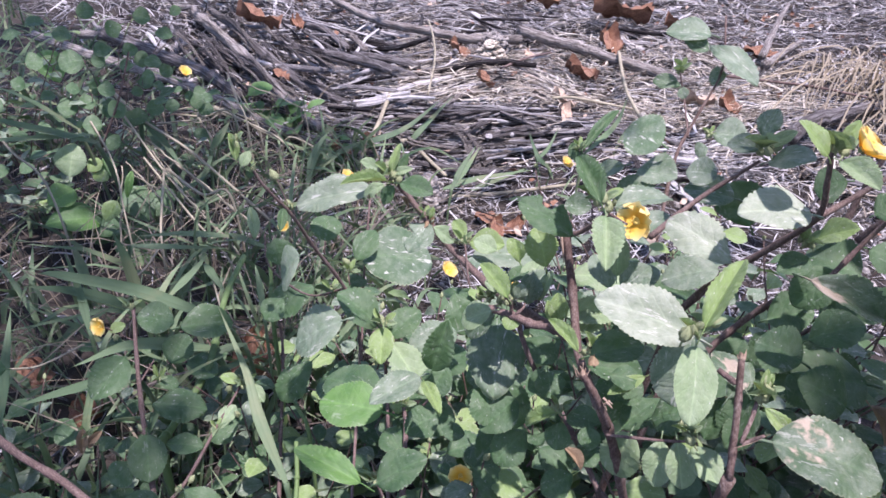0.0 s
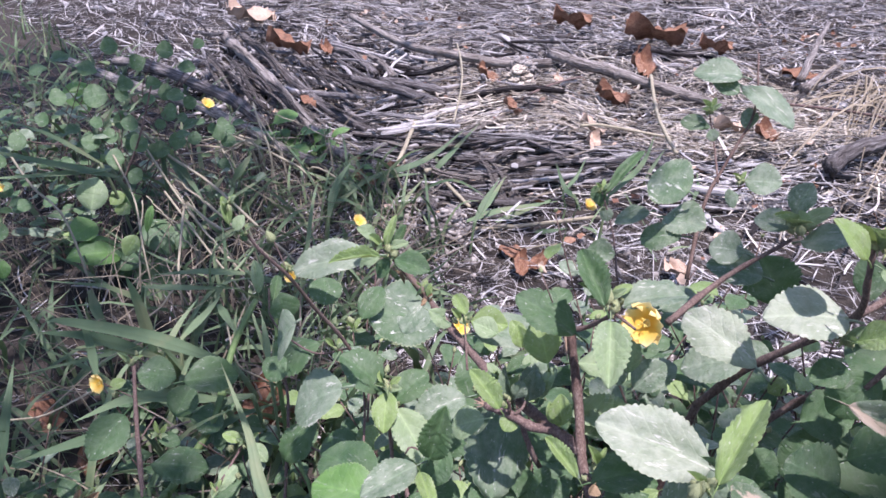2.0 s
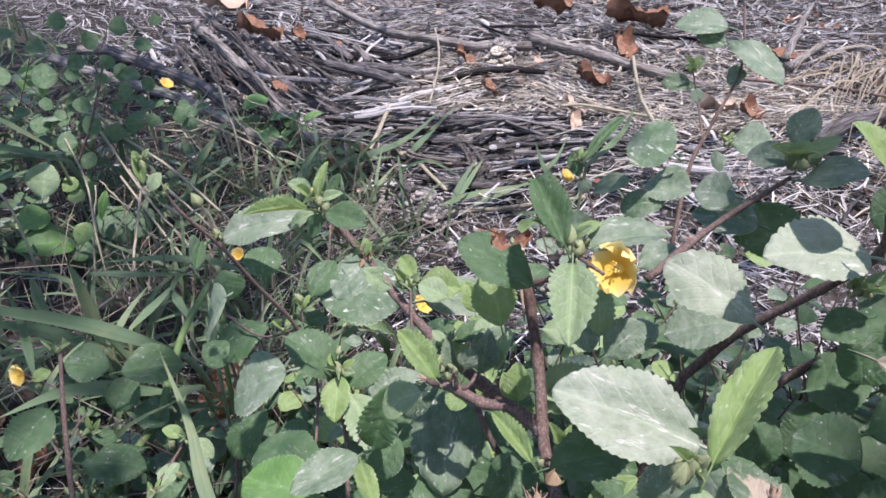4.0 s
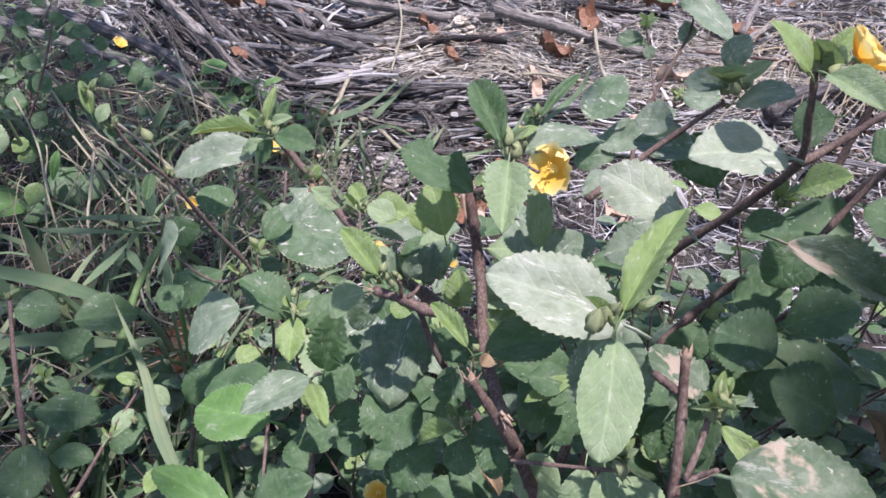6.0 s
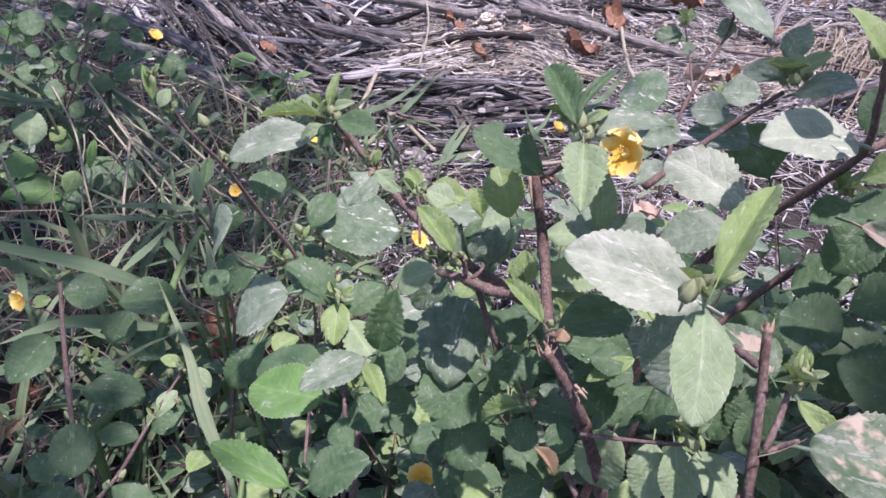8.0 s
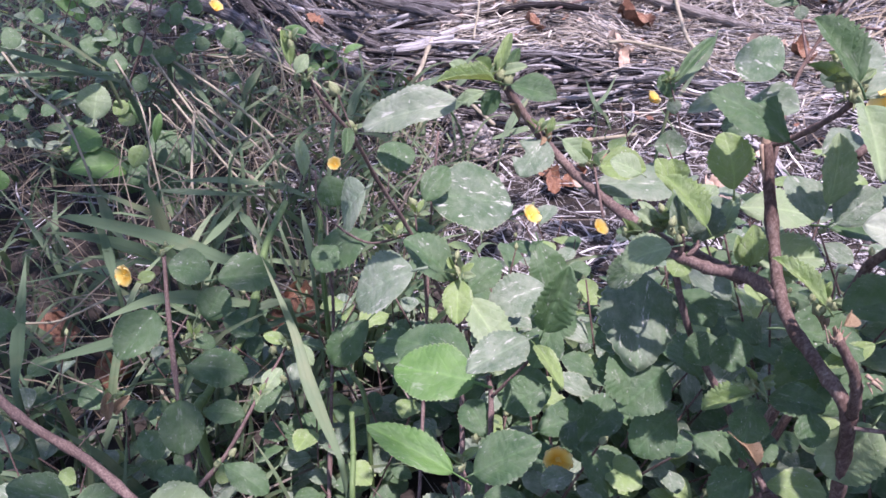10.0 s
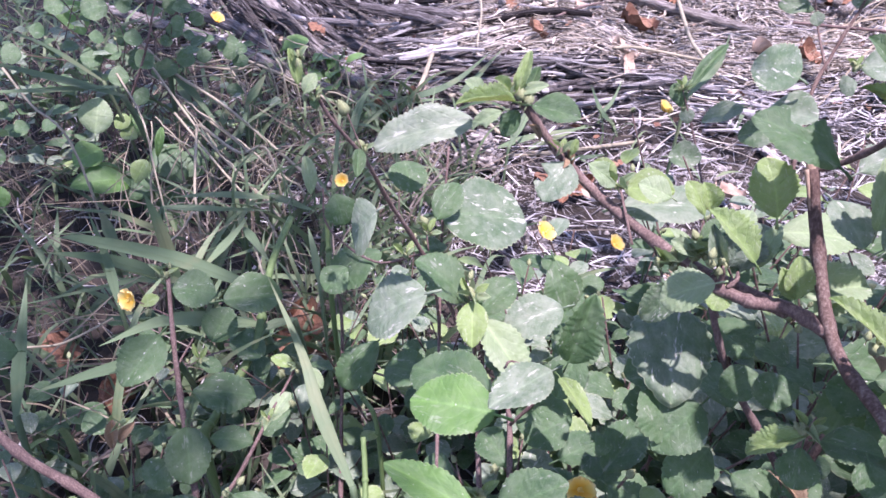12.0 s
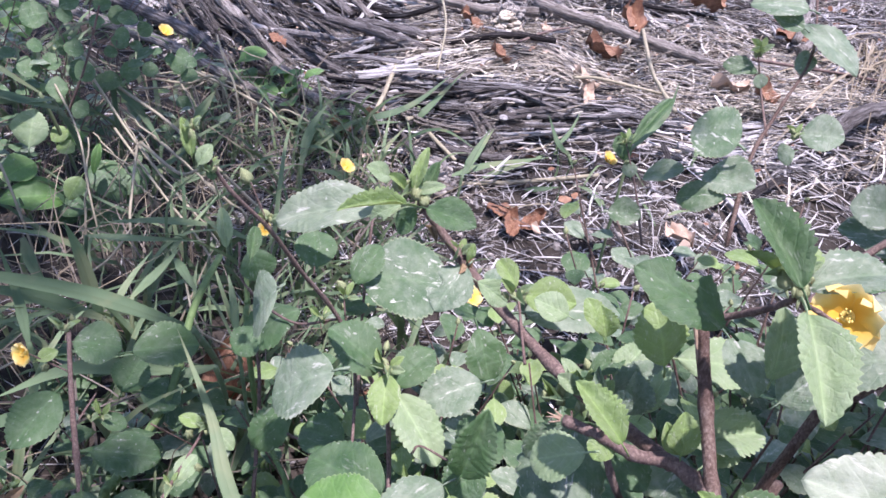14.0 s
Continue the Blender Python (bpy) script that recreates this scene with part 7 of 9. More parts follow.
def grow_twiggy(twiggy):
    stem(twiggy, 'branch', 1.8, 0.9, (-0.0458, 0.4515, 0.2106), (-0.0774, 0.4594, 0.2768), (-0.0946, 0.4390, 0.3264), (-0.1042, 0.4212, 0.3632), (-0.1187, 0.4082, 0.3933), (-0.1295, 0.4042, 0.4231))
    stem(twiggy, 'twig', 1.0, 0.8, (-0.0774, 0.4594, 0.2768), (-0.1138, 0.4771, 0.2565), (-0.1487, 0.4917, 0.2738), (-0.1537, 0.5040, 0.2992))
    stem(twiggy, 'twig', 0.5, 0.4, (-0.1035, 0.4211, 0.3626), (-0.1130, 0.4244, 0.3894))
    stem(twiggy, 'twig', 0.5, 0.4, (-0.0929, 0.4629, 0.3062), (-0.0932, 0.4696, 0.3194))
    stem(twiggy, 'twig', 0.6, 0.5, (-0.0737, 0.4608, 0.2785), (-0.0767, 0.4701, 0.2949))
    stem(twiggy, 'branch', 1.2, 1.0, (-0.0665, 0.4578, 0.2037), (-0.0686, 0.4956, 0.2579), (-0.0658, 0.5293, 0.3235))
    leaf(twiggy, 'dark', 'round', (-0.0778, 0.4137, 0.3475), (-0.0831, 0.4307, 0.3592), 0.0209, (0.24, -0.50, 0.83))
    leaf(twiggy, 'grey', 'oval', (-0.0941, 0.3933, 0.3461), (-0.1091, 0.3916, 0.3264), 0.0427, (-0.75, -0.30, 0.59))
    leaf(twiggy, 'green', 'oval', (-0.1310, 0.4620, 0.2622), (-0.1445, 0.4481, 0.2512), 0.0219, (-0.11, -0.54, 0.83))
    leaf(twiggy, 'green', 'long', (-0.0988, 0.3760, 0.3745), (-0.0998, 0.3907, 0.3834), 0.0064, (0.34, -0.47, 0.82))
    leaf(twiggy, 'young', 'long', (-0.1302, 0.4006, 0.4115), (-0.1339, 0.4044, 0.4284), 0.0058, (0.52, -0.80, 0.30))
    leaf(twiggy, 'pale', 'oval', (-0.1275, 0.4000, 0.4075), (-0.1221, 0.4042, 0.4164), 0.0074, (-0.01, -0.90, 0.44))
    leaf(twiggy, 'green', 'oval', (-0.1244, 0.4079, 0.3962), (-0.1267, 0.4096, 0.4030), 0.0058, (0.61, -0.69, 0.38))
    leaf(twiggy, 'pale', 'long', (-0.1614, 0.5003, 0.2961), (-0.1652, 0.5110, 0.3209), 0.0091, (0.48, -0.78, 0.41))
    leaf(twiggy, 'dark', 'oval', (-0.1457, 0.5040, 0.2952), (-0.1369, 0.4953, 0.2750), 0.0246, (0.32, -0.81, 0.49))
    leaf(twiggy, 'green', 'oval', (-0.0693, 0.4717, 0.2967), (-0.0559, 0.4928, 0.3145), 0.0193, (0.09, -0.67, 0.73))
    leaf(twiggy, 'green', 'oval', (-0.0855, 0.4793, 0.2666), (-0.0647, 0.4966, 0.2648), 0.0200, (0.27, -0.22, 0.94))
    flower(twiggy, (-0.1517, 0.5525, 0.2808), 0.62, 'front')
    bud(twiggy, (-0.1131, 0.4247, 0.3903), 7.0)
    bud(twiggy, (-0.1068, 0.4226, 0.3675), 5.7)
    bud(twiggy, (-0.1050, 0.4241, 0.3704), 4.9)
    bud(twiggy, (-0.0933, 0.4700, 0.3204), 7.3)
    bud(twiggy, (-0.0760, 0.4705, 0.2956), 6.8)
    bud(twiggy, (-0.0768, 0.4721, 0.2783), 5.9)
    bud(twiggy, (-0.1288, 0.4037, 0.4205), 4.9)
    sprig(twiggy, (-0.1295, 0.4042, 0.4231), 8, 4)
    sprig(twiggy, (-0.1246, 0.4048, 0.4032), 9, 4)
    sprig(twiggy, (-0.1043, 0.4231, 0.3675), 9, 3)
    sprig(twiggy, (-0.0744, 0.4666, 0.2883), 9, 4)


def grow_left(left):
    stem(left, 'branch', 2.7, 1.6, (-0.2222, 0.3558, 0.0981), (-0.2456, 0.4085, 0.1593), (-0.2545, 0.4347, 0.2003), (-0.2628, 0.4651, 0.2460))
    stem(left, 'branch', 2.0, 1.1, (-0.2226, 0.3585, 0.1131), (-0.2023, 0.3787, 0.1329), (-0.1859, 0.4157, 0.1586), (-0.1745, 0.4492, 0.1738))
    stem(left, 'twig', 0.6, 0.5, (-0.2596, 0.4483, 0.2205), (-0.2739, 0.4471, 0.2302), (-0.2825, 0.4461, 0.2362))
    stem(left, 'branch', 3.0, 2.3, (-0.2041, 0.2851, 0.1973), (-0.2344, 0.2950, 0.2225), (-0.2634, 0.2978, 0.2463), (-0.2857, 0.3028, 0.2713), (-0.2990, 0.3046, 0.2874))
    stem(left, 'twig', 0.9, 0.7, (-0.2565, 0.4342, 0.1845), (-0.2517, 0.4583, 0.1925))
    leaf(left, 'spot', 'oval', (-0.2646, 0.4380, 0.2114), (-0.2777, 0.4010, 0.1966), 0.0306, (0.38, -0.46, 0.80))
    leaf(left, 'dark', 'oval', (-0.2594, 0.4607, 0.2369), (-0.2313, 0.4692, 0.2283), 0.0307, (0.36, -0.30, 0.88))
    leaf(left, 'green', 'oval', (-0.2378, 0.4895, 0.2058), (-0.1978, 0.5134, 0.1978), 0.0330, (0.35, -0.29, 0.89))
    leaf(left, 'dark', 'spot', (-0.2433, 0.4237, 0.1731), (-0.1993, 0.4317, 0.1657), 0.0305, (0.22, -0.36, 0.91))
    leaf(left, 'dark', 'round', (-0.2413, 0.4027, 0.1588), (-0.2292, 0.3707, 0.1390), 0.0285, (0.37, -0.39, 0.85))
    leaf(left, 'dark', 'oval', (-0.2266, 0.4017, 0.1500), (-0.1953, 0.4020, 0.1498), 0.0202, (0.01, -0.37, 0.93))
    leaf(left, 'dark', 'oval', (-0.2090, 0.3436, 0.1356), (-0.2350, 0.3468, 0.1508), 0.0214, (0.44, -0.35, 0.83))
    leaf(left, 'dark', 'oval', (-0.1960, 0.3616, 0.1435), (-0.1630, 0.3492, 0.1347), 0.0207, (0.12, -0.33, 0.94))
    leaf(left, 'pale', 'oval', (-0.1839, 0.4162, 0.1583), (-0.1744, 0.4316, 0.1700), 0.0161, (-0.07, -0.57, 0.82))
    leaf(left, 'pale', 'oval', (-0.1686, 0.4521, 0.1747), (-0.1524, 0.4457, 0.1621), 0.0121, (0.48, -0.36, 0.80))
    leaf(left, 'young', 'oval', (-0.1749, 0.4520, 0.1770), (-0.1915, 0.4518, 0.1840), 0.0099, (0.36, -0.42, 0.84))
    leaf(left, 'young', 'oval', (-0.2772, 0.4456, 0.2310), (-0.2669, 0.4539, 0.2335), 0.0091, (0.18, -0.49, 0.85))
    leaf(left, 'green', 'oval', (-0.2481, 0.4484, 0.1788), (-0.2303, 0.4503, 0.1704), 0.0135, (0.43, -0.39, 0.82))
    leaf(left, 'dark', 'oval', (-0.2584, 0.4953, 0.1568), (-0.2482, 0.5167, 0.1772), 0.0287, (0.11, -0.71, 0.69))
    leaf(left, 'dark', 'oval', (-0.2457, 0.4997, 0.1545), (-0.2167, 0.5041, 0.1444), 0.0341, (0.35, -0.22, 0.91))
    leaf(left, 'dark', 'oval', (-0.2472, 0.3836, 0.1452), (-0.2597, 0.3673, 0.1391), 0.0251, (0.00, -0.35, 0.94))
    leaf(left, 'green', 'oval', (-0.3206, 0.3786, 0.2445), (-0.3363, 0.3691, 0.2507), 0.0213, (0.49, -0.28, 0.82))
    leaf(left, 'green', 'oval', (-0.2631, 0.2753, 0.2586), (-0.2619, 0.2572, 0.2441), 0.0144, (0.42, -0.55, 0.72))
    leaf(left, 'green', 'oval', (-0.2178, 0.2560, 0.2393), (-0.2421, 0.2539, 0.2551), 0.0185, (0.55, -0.17, 0.82))
    leaf(left, 'pale', 'oval', (-0.1962, 0.2748, 0.2125), (-0.1701, 0.3024, 0.1936), 0.0257, (0.54, 0.06, 0.84))
    flower(left, (-0.2823, 0.4444, 0.2373), 0.85, 'away')
    bud(left, (-0.1836, 0.4463, 0.1744), 7.6)
    bud(left, (-0.1721, 0.4532, 0.1773), 7.0)
    bud(left, (-0.1885, 0.4126, 0.1568), 6.8)
    bud(left, (-0.1708, 0.4271, 0.1639), 6.8)
    bud(left, (-0.2148, 0.3456, 0.1397), 7.8)
    bud(left, (-0.2736, 0.4448, 0.2269), 6.2)
    bud(left, (-0.2456, 0.4085, 0.1593), 6.2)
    bud(left, (-0.2466, 0.4154, 0.1666), 5.9)
    bud(left, (-0.2645, 0.4640, 0.2457), 6.2)
    bud(left, (-0.1974, 0.3733, 0.1399), 5.9)
    bud(left, (-0.2050, 0.3653, 0.1368), 5.7)
    sprig(left, (-0.1727, 0.4511, 0.1752), 12, 5)
    sprig(left, (-0.2644, 0.4633, 0.2447), 12, 5)
    sprig(left, (-0.1856, 0.4143, 0.1572), 11, 4)
    sprig(left, (-0.2462, 0.4491, 0.1784), 11, 4)
    sprig(left, (-0.2898, 0.4001, 0.1572), 12, 4)
    withered(left, (-0.2890, 0.3854, 0.1499), (-0.2932, 0.3994, 0.1644), 0.0085)
    withered(left, (-0.2866, 0.3896, 0.1559), (-0.2773, 0.3996, 0.1625), 0.0070)
    withered(left, (-0.2857, 0.3888, 0.1546), (-0.2796, 0.3916, 0.1580), 0.0045)
    frayed(left, (-0.2894, 0.3858, 0.1505), (-0.3078, 0.3700, 0.1364), 1.1)
    frayed(left, (-0.2909, 0.3844, 0.1485), (-0.3016, 0.3752, 0.1434), 0.7)


def grow_pale_weed(pale_weed):
    stem(pale_weed, 'stem', 1.6, 1.2, (-0.6220, 0.8998, -0.0436), (-0.6136, 0.9590, 0.0712), (-0.6027, 0.9898, 0.1226), (-0.6163, 0.9715, 0.1292))
    leaf(pale_weed, 'pale', 'oval', (-0.6158, 0.9594, 0.1297), (-0.6093, 0.9827, 0.1771), 0.0437, (0.30, -0.87, 0.39))
    leaf(pale_weed, 'bright', 'entire', (-0.6098, 0.9544, 0.1099), (-0.6363, 0.9197, 0.1015), 0.0486, (0.26, -0.41, 0.87))
    leaf(pale_weed, 'bright', 'entire', (-0.5687, 0.9460, 0.0659), (-0.6275, 0.8915, 0.0860), 0.0532, (0.51, -0.25, 0.83))
    leaf(pale_weed, 'young', 'oval', (-0.5836, 0.9543, 0.0750), (-0.5617, 0.9437, 0.0534), 0.0294, (0.48, -0.49, 0.73))
    leaf(pale_weed, 'young', 'oval', (-0.6026, 0.9914, 0.1264), (-0.5851, 1.0072, 0.1391), 0.0235, (0.12, -0.70, 0.70))
    leaf(pale_weed, 'young', 'oval', (-0.5960, 0.9934, 0.1215), (-0.5729, 0.9909, 0.1127), 0.0255, (0.30, -0.35, 0.89))
    leaf(pale_weed, 'bright', 'entire', (-0.5937, 1.0085, 0.1247), (-0.5704, 1.0221, 0.1251), 0.0313, (0.31, -0.55, 0.78))
    leaf(pale_weed, 'young', 'oval', (-0.5990, 0.9966, 0.1335), (-0.5952, 1.0147, 0.1420), 0.0168, (0.30, -0.46, 0.84))
    leaf(pale_weed, 'bright', 'entire', (-0.8253, 1.3012, 0.2381), (-0.7905, 1.2730, 0.1869), 0.0551, (0.45, -0.62, 0.65))
    leaf(pale_weed, 'dark', 'oval', (-0.5980, 0.9660, 0.0402), (-0.5647, 0.9622, 0.0198), 0.0612, (0.47, -0.33, 0.82))
    leaf(pale_weed, 'bright', 'entire', (-0.6929, 0.8339, 0.0744), (-0.7009, 0.8432, 0.1035), 0.0228, (0.58, -0.71, 0.39))
    leaf(pale_weed, 'dark', 'entire', (-0.5349, 0.9762, 0.1084), (-0.4896, 0.9440, 0.0664), 0.0480, (0.30, -0.60, 0.70))
    leaf(pale_weed, 'dark', 'entire', (-0.5277, 0.9481, 0.0557), (-0.4927, 0.8939, 0.0052), 0.0609, (0.20, -0.80, 0.55))
    leaf(pale_weed, 'dark', 'entire', (-0.5437, 0.9469, 0.0737), (-0.5682, 0.9179, 0.0492), 0.0501, (0.20, -0.60, 0.75))
    leaf(pale_weed, 'dark', 'entire', (-0.5030, 0.9858, 0.0935), (-0.4720, 0.9701, 0.0663), 0.0580, (0.20, -0.60, 0.75))
    leaf(pale_weed, 'young', 'entire', (-0.5216, 0.9143, 0.1136), (-0.5345, 0.8922, 0.0896), 0.0261, (0.30, -0.80, 0.50))
    leaf(pale_weed, 'bright', 'entire', (-0.5040, 0.9453, 0.1510), (-0.5091, 0.9219, 0.1149), 0.0124, (0.30, -0.90, 0.30))


def grow_back(back):
    stem(back, 'stem', 2.2, 1.0, (0.2091, 0.6057, 0.2685), (0.2250, 0.6505, 0.3243), (0.2464, 0.6775, 0.3594), (0.2696, 0.7019, 0.4006), (0.2788, 0.7516, 0.4444))
    stem(back, 'twig', 1.2, 0.8, (0.2378, 0.6636, 0.3421), (0.2400, 0.7046, 0.3640), (0.2325, 0.7164, 0.3940))
    stem(back, 'twig', 1.2, 0.8, (0.1541, 0.6455, 0.2391), (0.1527, 0.6947, 0.2641), (0.1374, 0.7187, 0.3089))
    stem(back, 'twig', 1.0, 0.7, (0.2430, 0.6476, 0.3370), (0.2565, 0.6456, 0.3486))
    leaf(back, 'scar', 'round', (0.2027, 0.6266, 0.3488), (0.1709, 0.6421, 0.3587), 0.0657, (0.11, -0.37, 0.92))
    leaf(back, 'grey', 'oval', (0.2568, 0.7132, 0.4242), (0.2992, 0.6748, 0.3993), 0.0327, (-0.08, -0.60, 0.79))
    leaf(back, 'grey', 'oval', (0.2741, 0.6988, 0.3972), (0.2587, 0.7047, 0.3920), 0.0217, (-0.45, -0.56, 0.70))
    leaf(back, 'scar', 'oval', (0.2349, 0.7119, 0.3810), (0.2083, 0.7233, 0.3855), 0.0174, (-0.12, -0.59, 0.80))
    leaf(back, 'grey', 'oval', (0.2353, 0.7111, 0.3788), (0.2393, 0.7063, 0.3684), 0.0118, (0.02, -0.91, 0.42))
    leaf(back, 'grey', 'oval', (0.2416, 0.6701, 0.4429), (0.2019, 0.6821, 0.4443), 0.0309, (-0.11, -0.48, 0.87))
    leaf(back, 'scar', 'oval', (0.2411, 0.6671, 0.4289), (0.2190, 0.6755, 0.4357), 0.0208, (-0.04, -0.69, 0.72))
    leaf(back, 'grey', 'oval', (0.2558, 0.6474, 0.3526), (0.2838, 0.6344, 0.3577), 0.0314, (-0.36, -0.46, 0.81))
    leaf(back, 'grey', 'oval', (0.2457, 0.6264, 0.3465), (0.2356, 0.6287, 0.3399), 0.0186, (-0.54, -0.54, 0.65))
    leaf(back, 'grey', 'oval', (0.1872, 0.6391, 0.3165), (0.2158, 0.6074, 0.3244), 0.0360, (-0.44, -0.18, 0.88))
    leaf(back, 'scar', 'oval', (0.1982, 0.6093, 0.3121), (0.1627, 0.6189, 0.3043), 0.0256, (-0.32, -0.51, 0.80))
    leaf(back, 'grey', 'oval', (0.1783, 0.6624, 0.3099), (0.1461, 0.6657, 0.2951), 0.0235, (-0.41, -0.46, 0.79))
    leaf(back, 'green', 'oval', (0.1397, 0.7103, 0.2902), (0.1322, 0.7206, 0.3105), 0.0157, (0.05, -0.88, 0.47))
    leaf(back, 'grey', 'oval', (0.1462, 0.7027, 0.2771), (0.1421, 0.7098, 0.2906), 0.0140, (0.12, -0.86, 0.49))
    leaf(back, 'green', 'oval', (0.1432, 0.7171, 0.3044), (0.1856, 0.7595, 0.3411), 0.0120, (-0.13, -0.57, 0.81))
    leaf(back, 'scar', 'oval', (0.1212, 0.6568, 0.2644), (0.1492, 0.6509, 0.2672), 0.0259, (-0.19, -0.50, 0.85))
    flower(back, (0.1278, 0.7308, 0.2799), 0.9, 'side')
    flower(back, (0.2873, 0.6779, 0.3510), 0.6, 'side')
    bud(back, (0.2323, 0.7166, 0.3948), 4.5)
    bud(back, (0.2519, 0.6497, 0.3538), 5)
    bud(back, (0.1397, 0.7103, 0.2902), 4.6)
    sprig(back, (0.2325, 0.7164, 0.3940), 14, 5)
    sprig(back, (0.1380, 0.7166, 0.3043), 14, 5)
    sprig(back, (0.2525, 0.6479, 0.3498), 12, 4)


def grow_right(right):
    stem(right, 'branch', 2.0, 1.0, (0.1179, 0.3227, 0.4103), (0.1473, 0.3437, 0.4249), (0.1733, 0.3431, 0.4479))
    stem(right, 'twig', 1.4, 1.0, (0.1861, 0.2725, 0.4178), (0.2008, 0.2761, 0.4404), (0.2056, 0.2689, 0.4584))
    leaf(right, 'grey', 'oval', (0.1735, 0.3473, 0.4589), (0.1779, 0.3505, 0.4743), 0.0136, (-0.66, -0.68, 0.33))
    leaf(right, 'grey', 'oval', (0.1727, 0.3458, 0.4541), (0.1577, 0.3522, 0.4548), 0.0143, (-0.15, -0.45, 0.88))
    leaf(right, 'grey', 'oval', (0.1766, 0.3420, 0.4485), (0.1915, 0.3269, 0.4585), 0.0187, (-0.65, -0.15, 0.75))
    leaf(right, 'grey', 'oval', (0.1578, 0.3552, 0.4337), (0.1422, 0.3609, 0.4340), 0.0202, (-0.15, -0.45, 0.88))
    leaf(right, 'scar', 'oval', (0.1704, 0.3558, 0.4201), (0.1444, 0.3661, 0.4212), 0.0261, (-0.12, -0.39, 0.91))
    leaf(right, 'dark', 'oval', (0.1833, 0.3541, 0.4036), (0.1733, 0.3685, 0.4250), 0.0290, (-0.02, -0.83, 0.55))
    leaf(right, 'dark', 'oval', (0.1915, 0.2914, 0.4607), (0.1797, 0.2957, 0.4553), 0.0185, (-0.49, -0.42, 0.76))
    leaf(right, 'green', 'oval', (0.1917, 0.2646, 0.4572), (0.2002, 0.2623, 0.4640), 0.0140, (-0.65, -0.31, 0.70))
    leaf(right, 'dark', 'oval', (0.2011, 0.2736, 0.4360), (0.2122, 0.2645, 0.4333), 0.0242, (-0.07, -0.36, 0.93))
    leaf(right, 'dark', 'oval', (0.1900, 0.2736, 0.4235), (0.1739, 0.2715, 0.4052), 0.0186, (-0.54, -0.64, 0.54))
    leaf(right, 'dark', 'oval', (0.1714, 0.2458, 0.4049), (0.1901, 0.2426, 0.4175), 0.0211, (-0.57, -0.32, 0.76))
    leaf(right, 'dark', 'oval', (0.1650, 0.2335, 0.4020), (0.1492, 0.2444, 0.4046), 0.0258, (-0.08, -0.34, 0.94))
    leaf(right, 'dark', 'oval', (0.1791, 0.2168, 0.3931), (0.1605, 0.2222, 0.4021), 0.0234, (0.23, -0.56, 0.80))
    leaf(right, 'dark', 'oval', (0.1506, 0.2370, 0.3789), (0.1390, 0.2265, 0.3609), 0.0182, (-0.47, -0.59, 0.65))
    leaf(right, 'dark', 'oval', (0.1275, 0.2347, 0.3794), (0.1422, 0.2488, 0.3879), 0.0190, (-0.17, -0.38, 0.91))
    leaf(right, 'dark', 'oval', (0.1092, 0.2390, 0.3604), (0.1229, 0.2324, 0.3745), 0.0261, (-0.72, -0.00, 0.69))
    leaf(right, 'dark', 'oval', (0.1934, 0.2795, 0.3941), (0.2136, 0.2769, 0.4102), 0.0236, (-0.62, -0.22, 0.75))
    bud(right, (0.1746, 0.3445, 0.4528), 4.6)
    sprig(right, (0.1745, 0.3449, 0.4536), 14, 5)


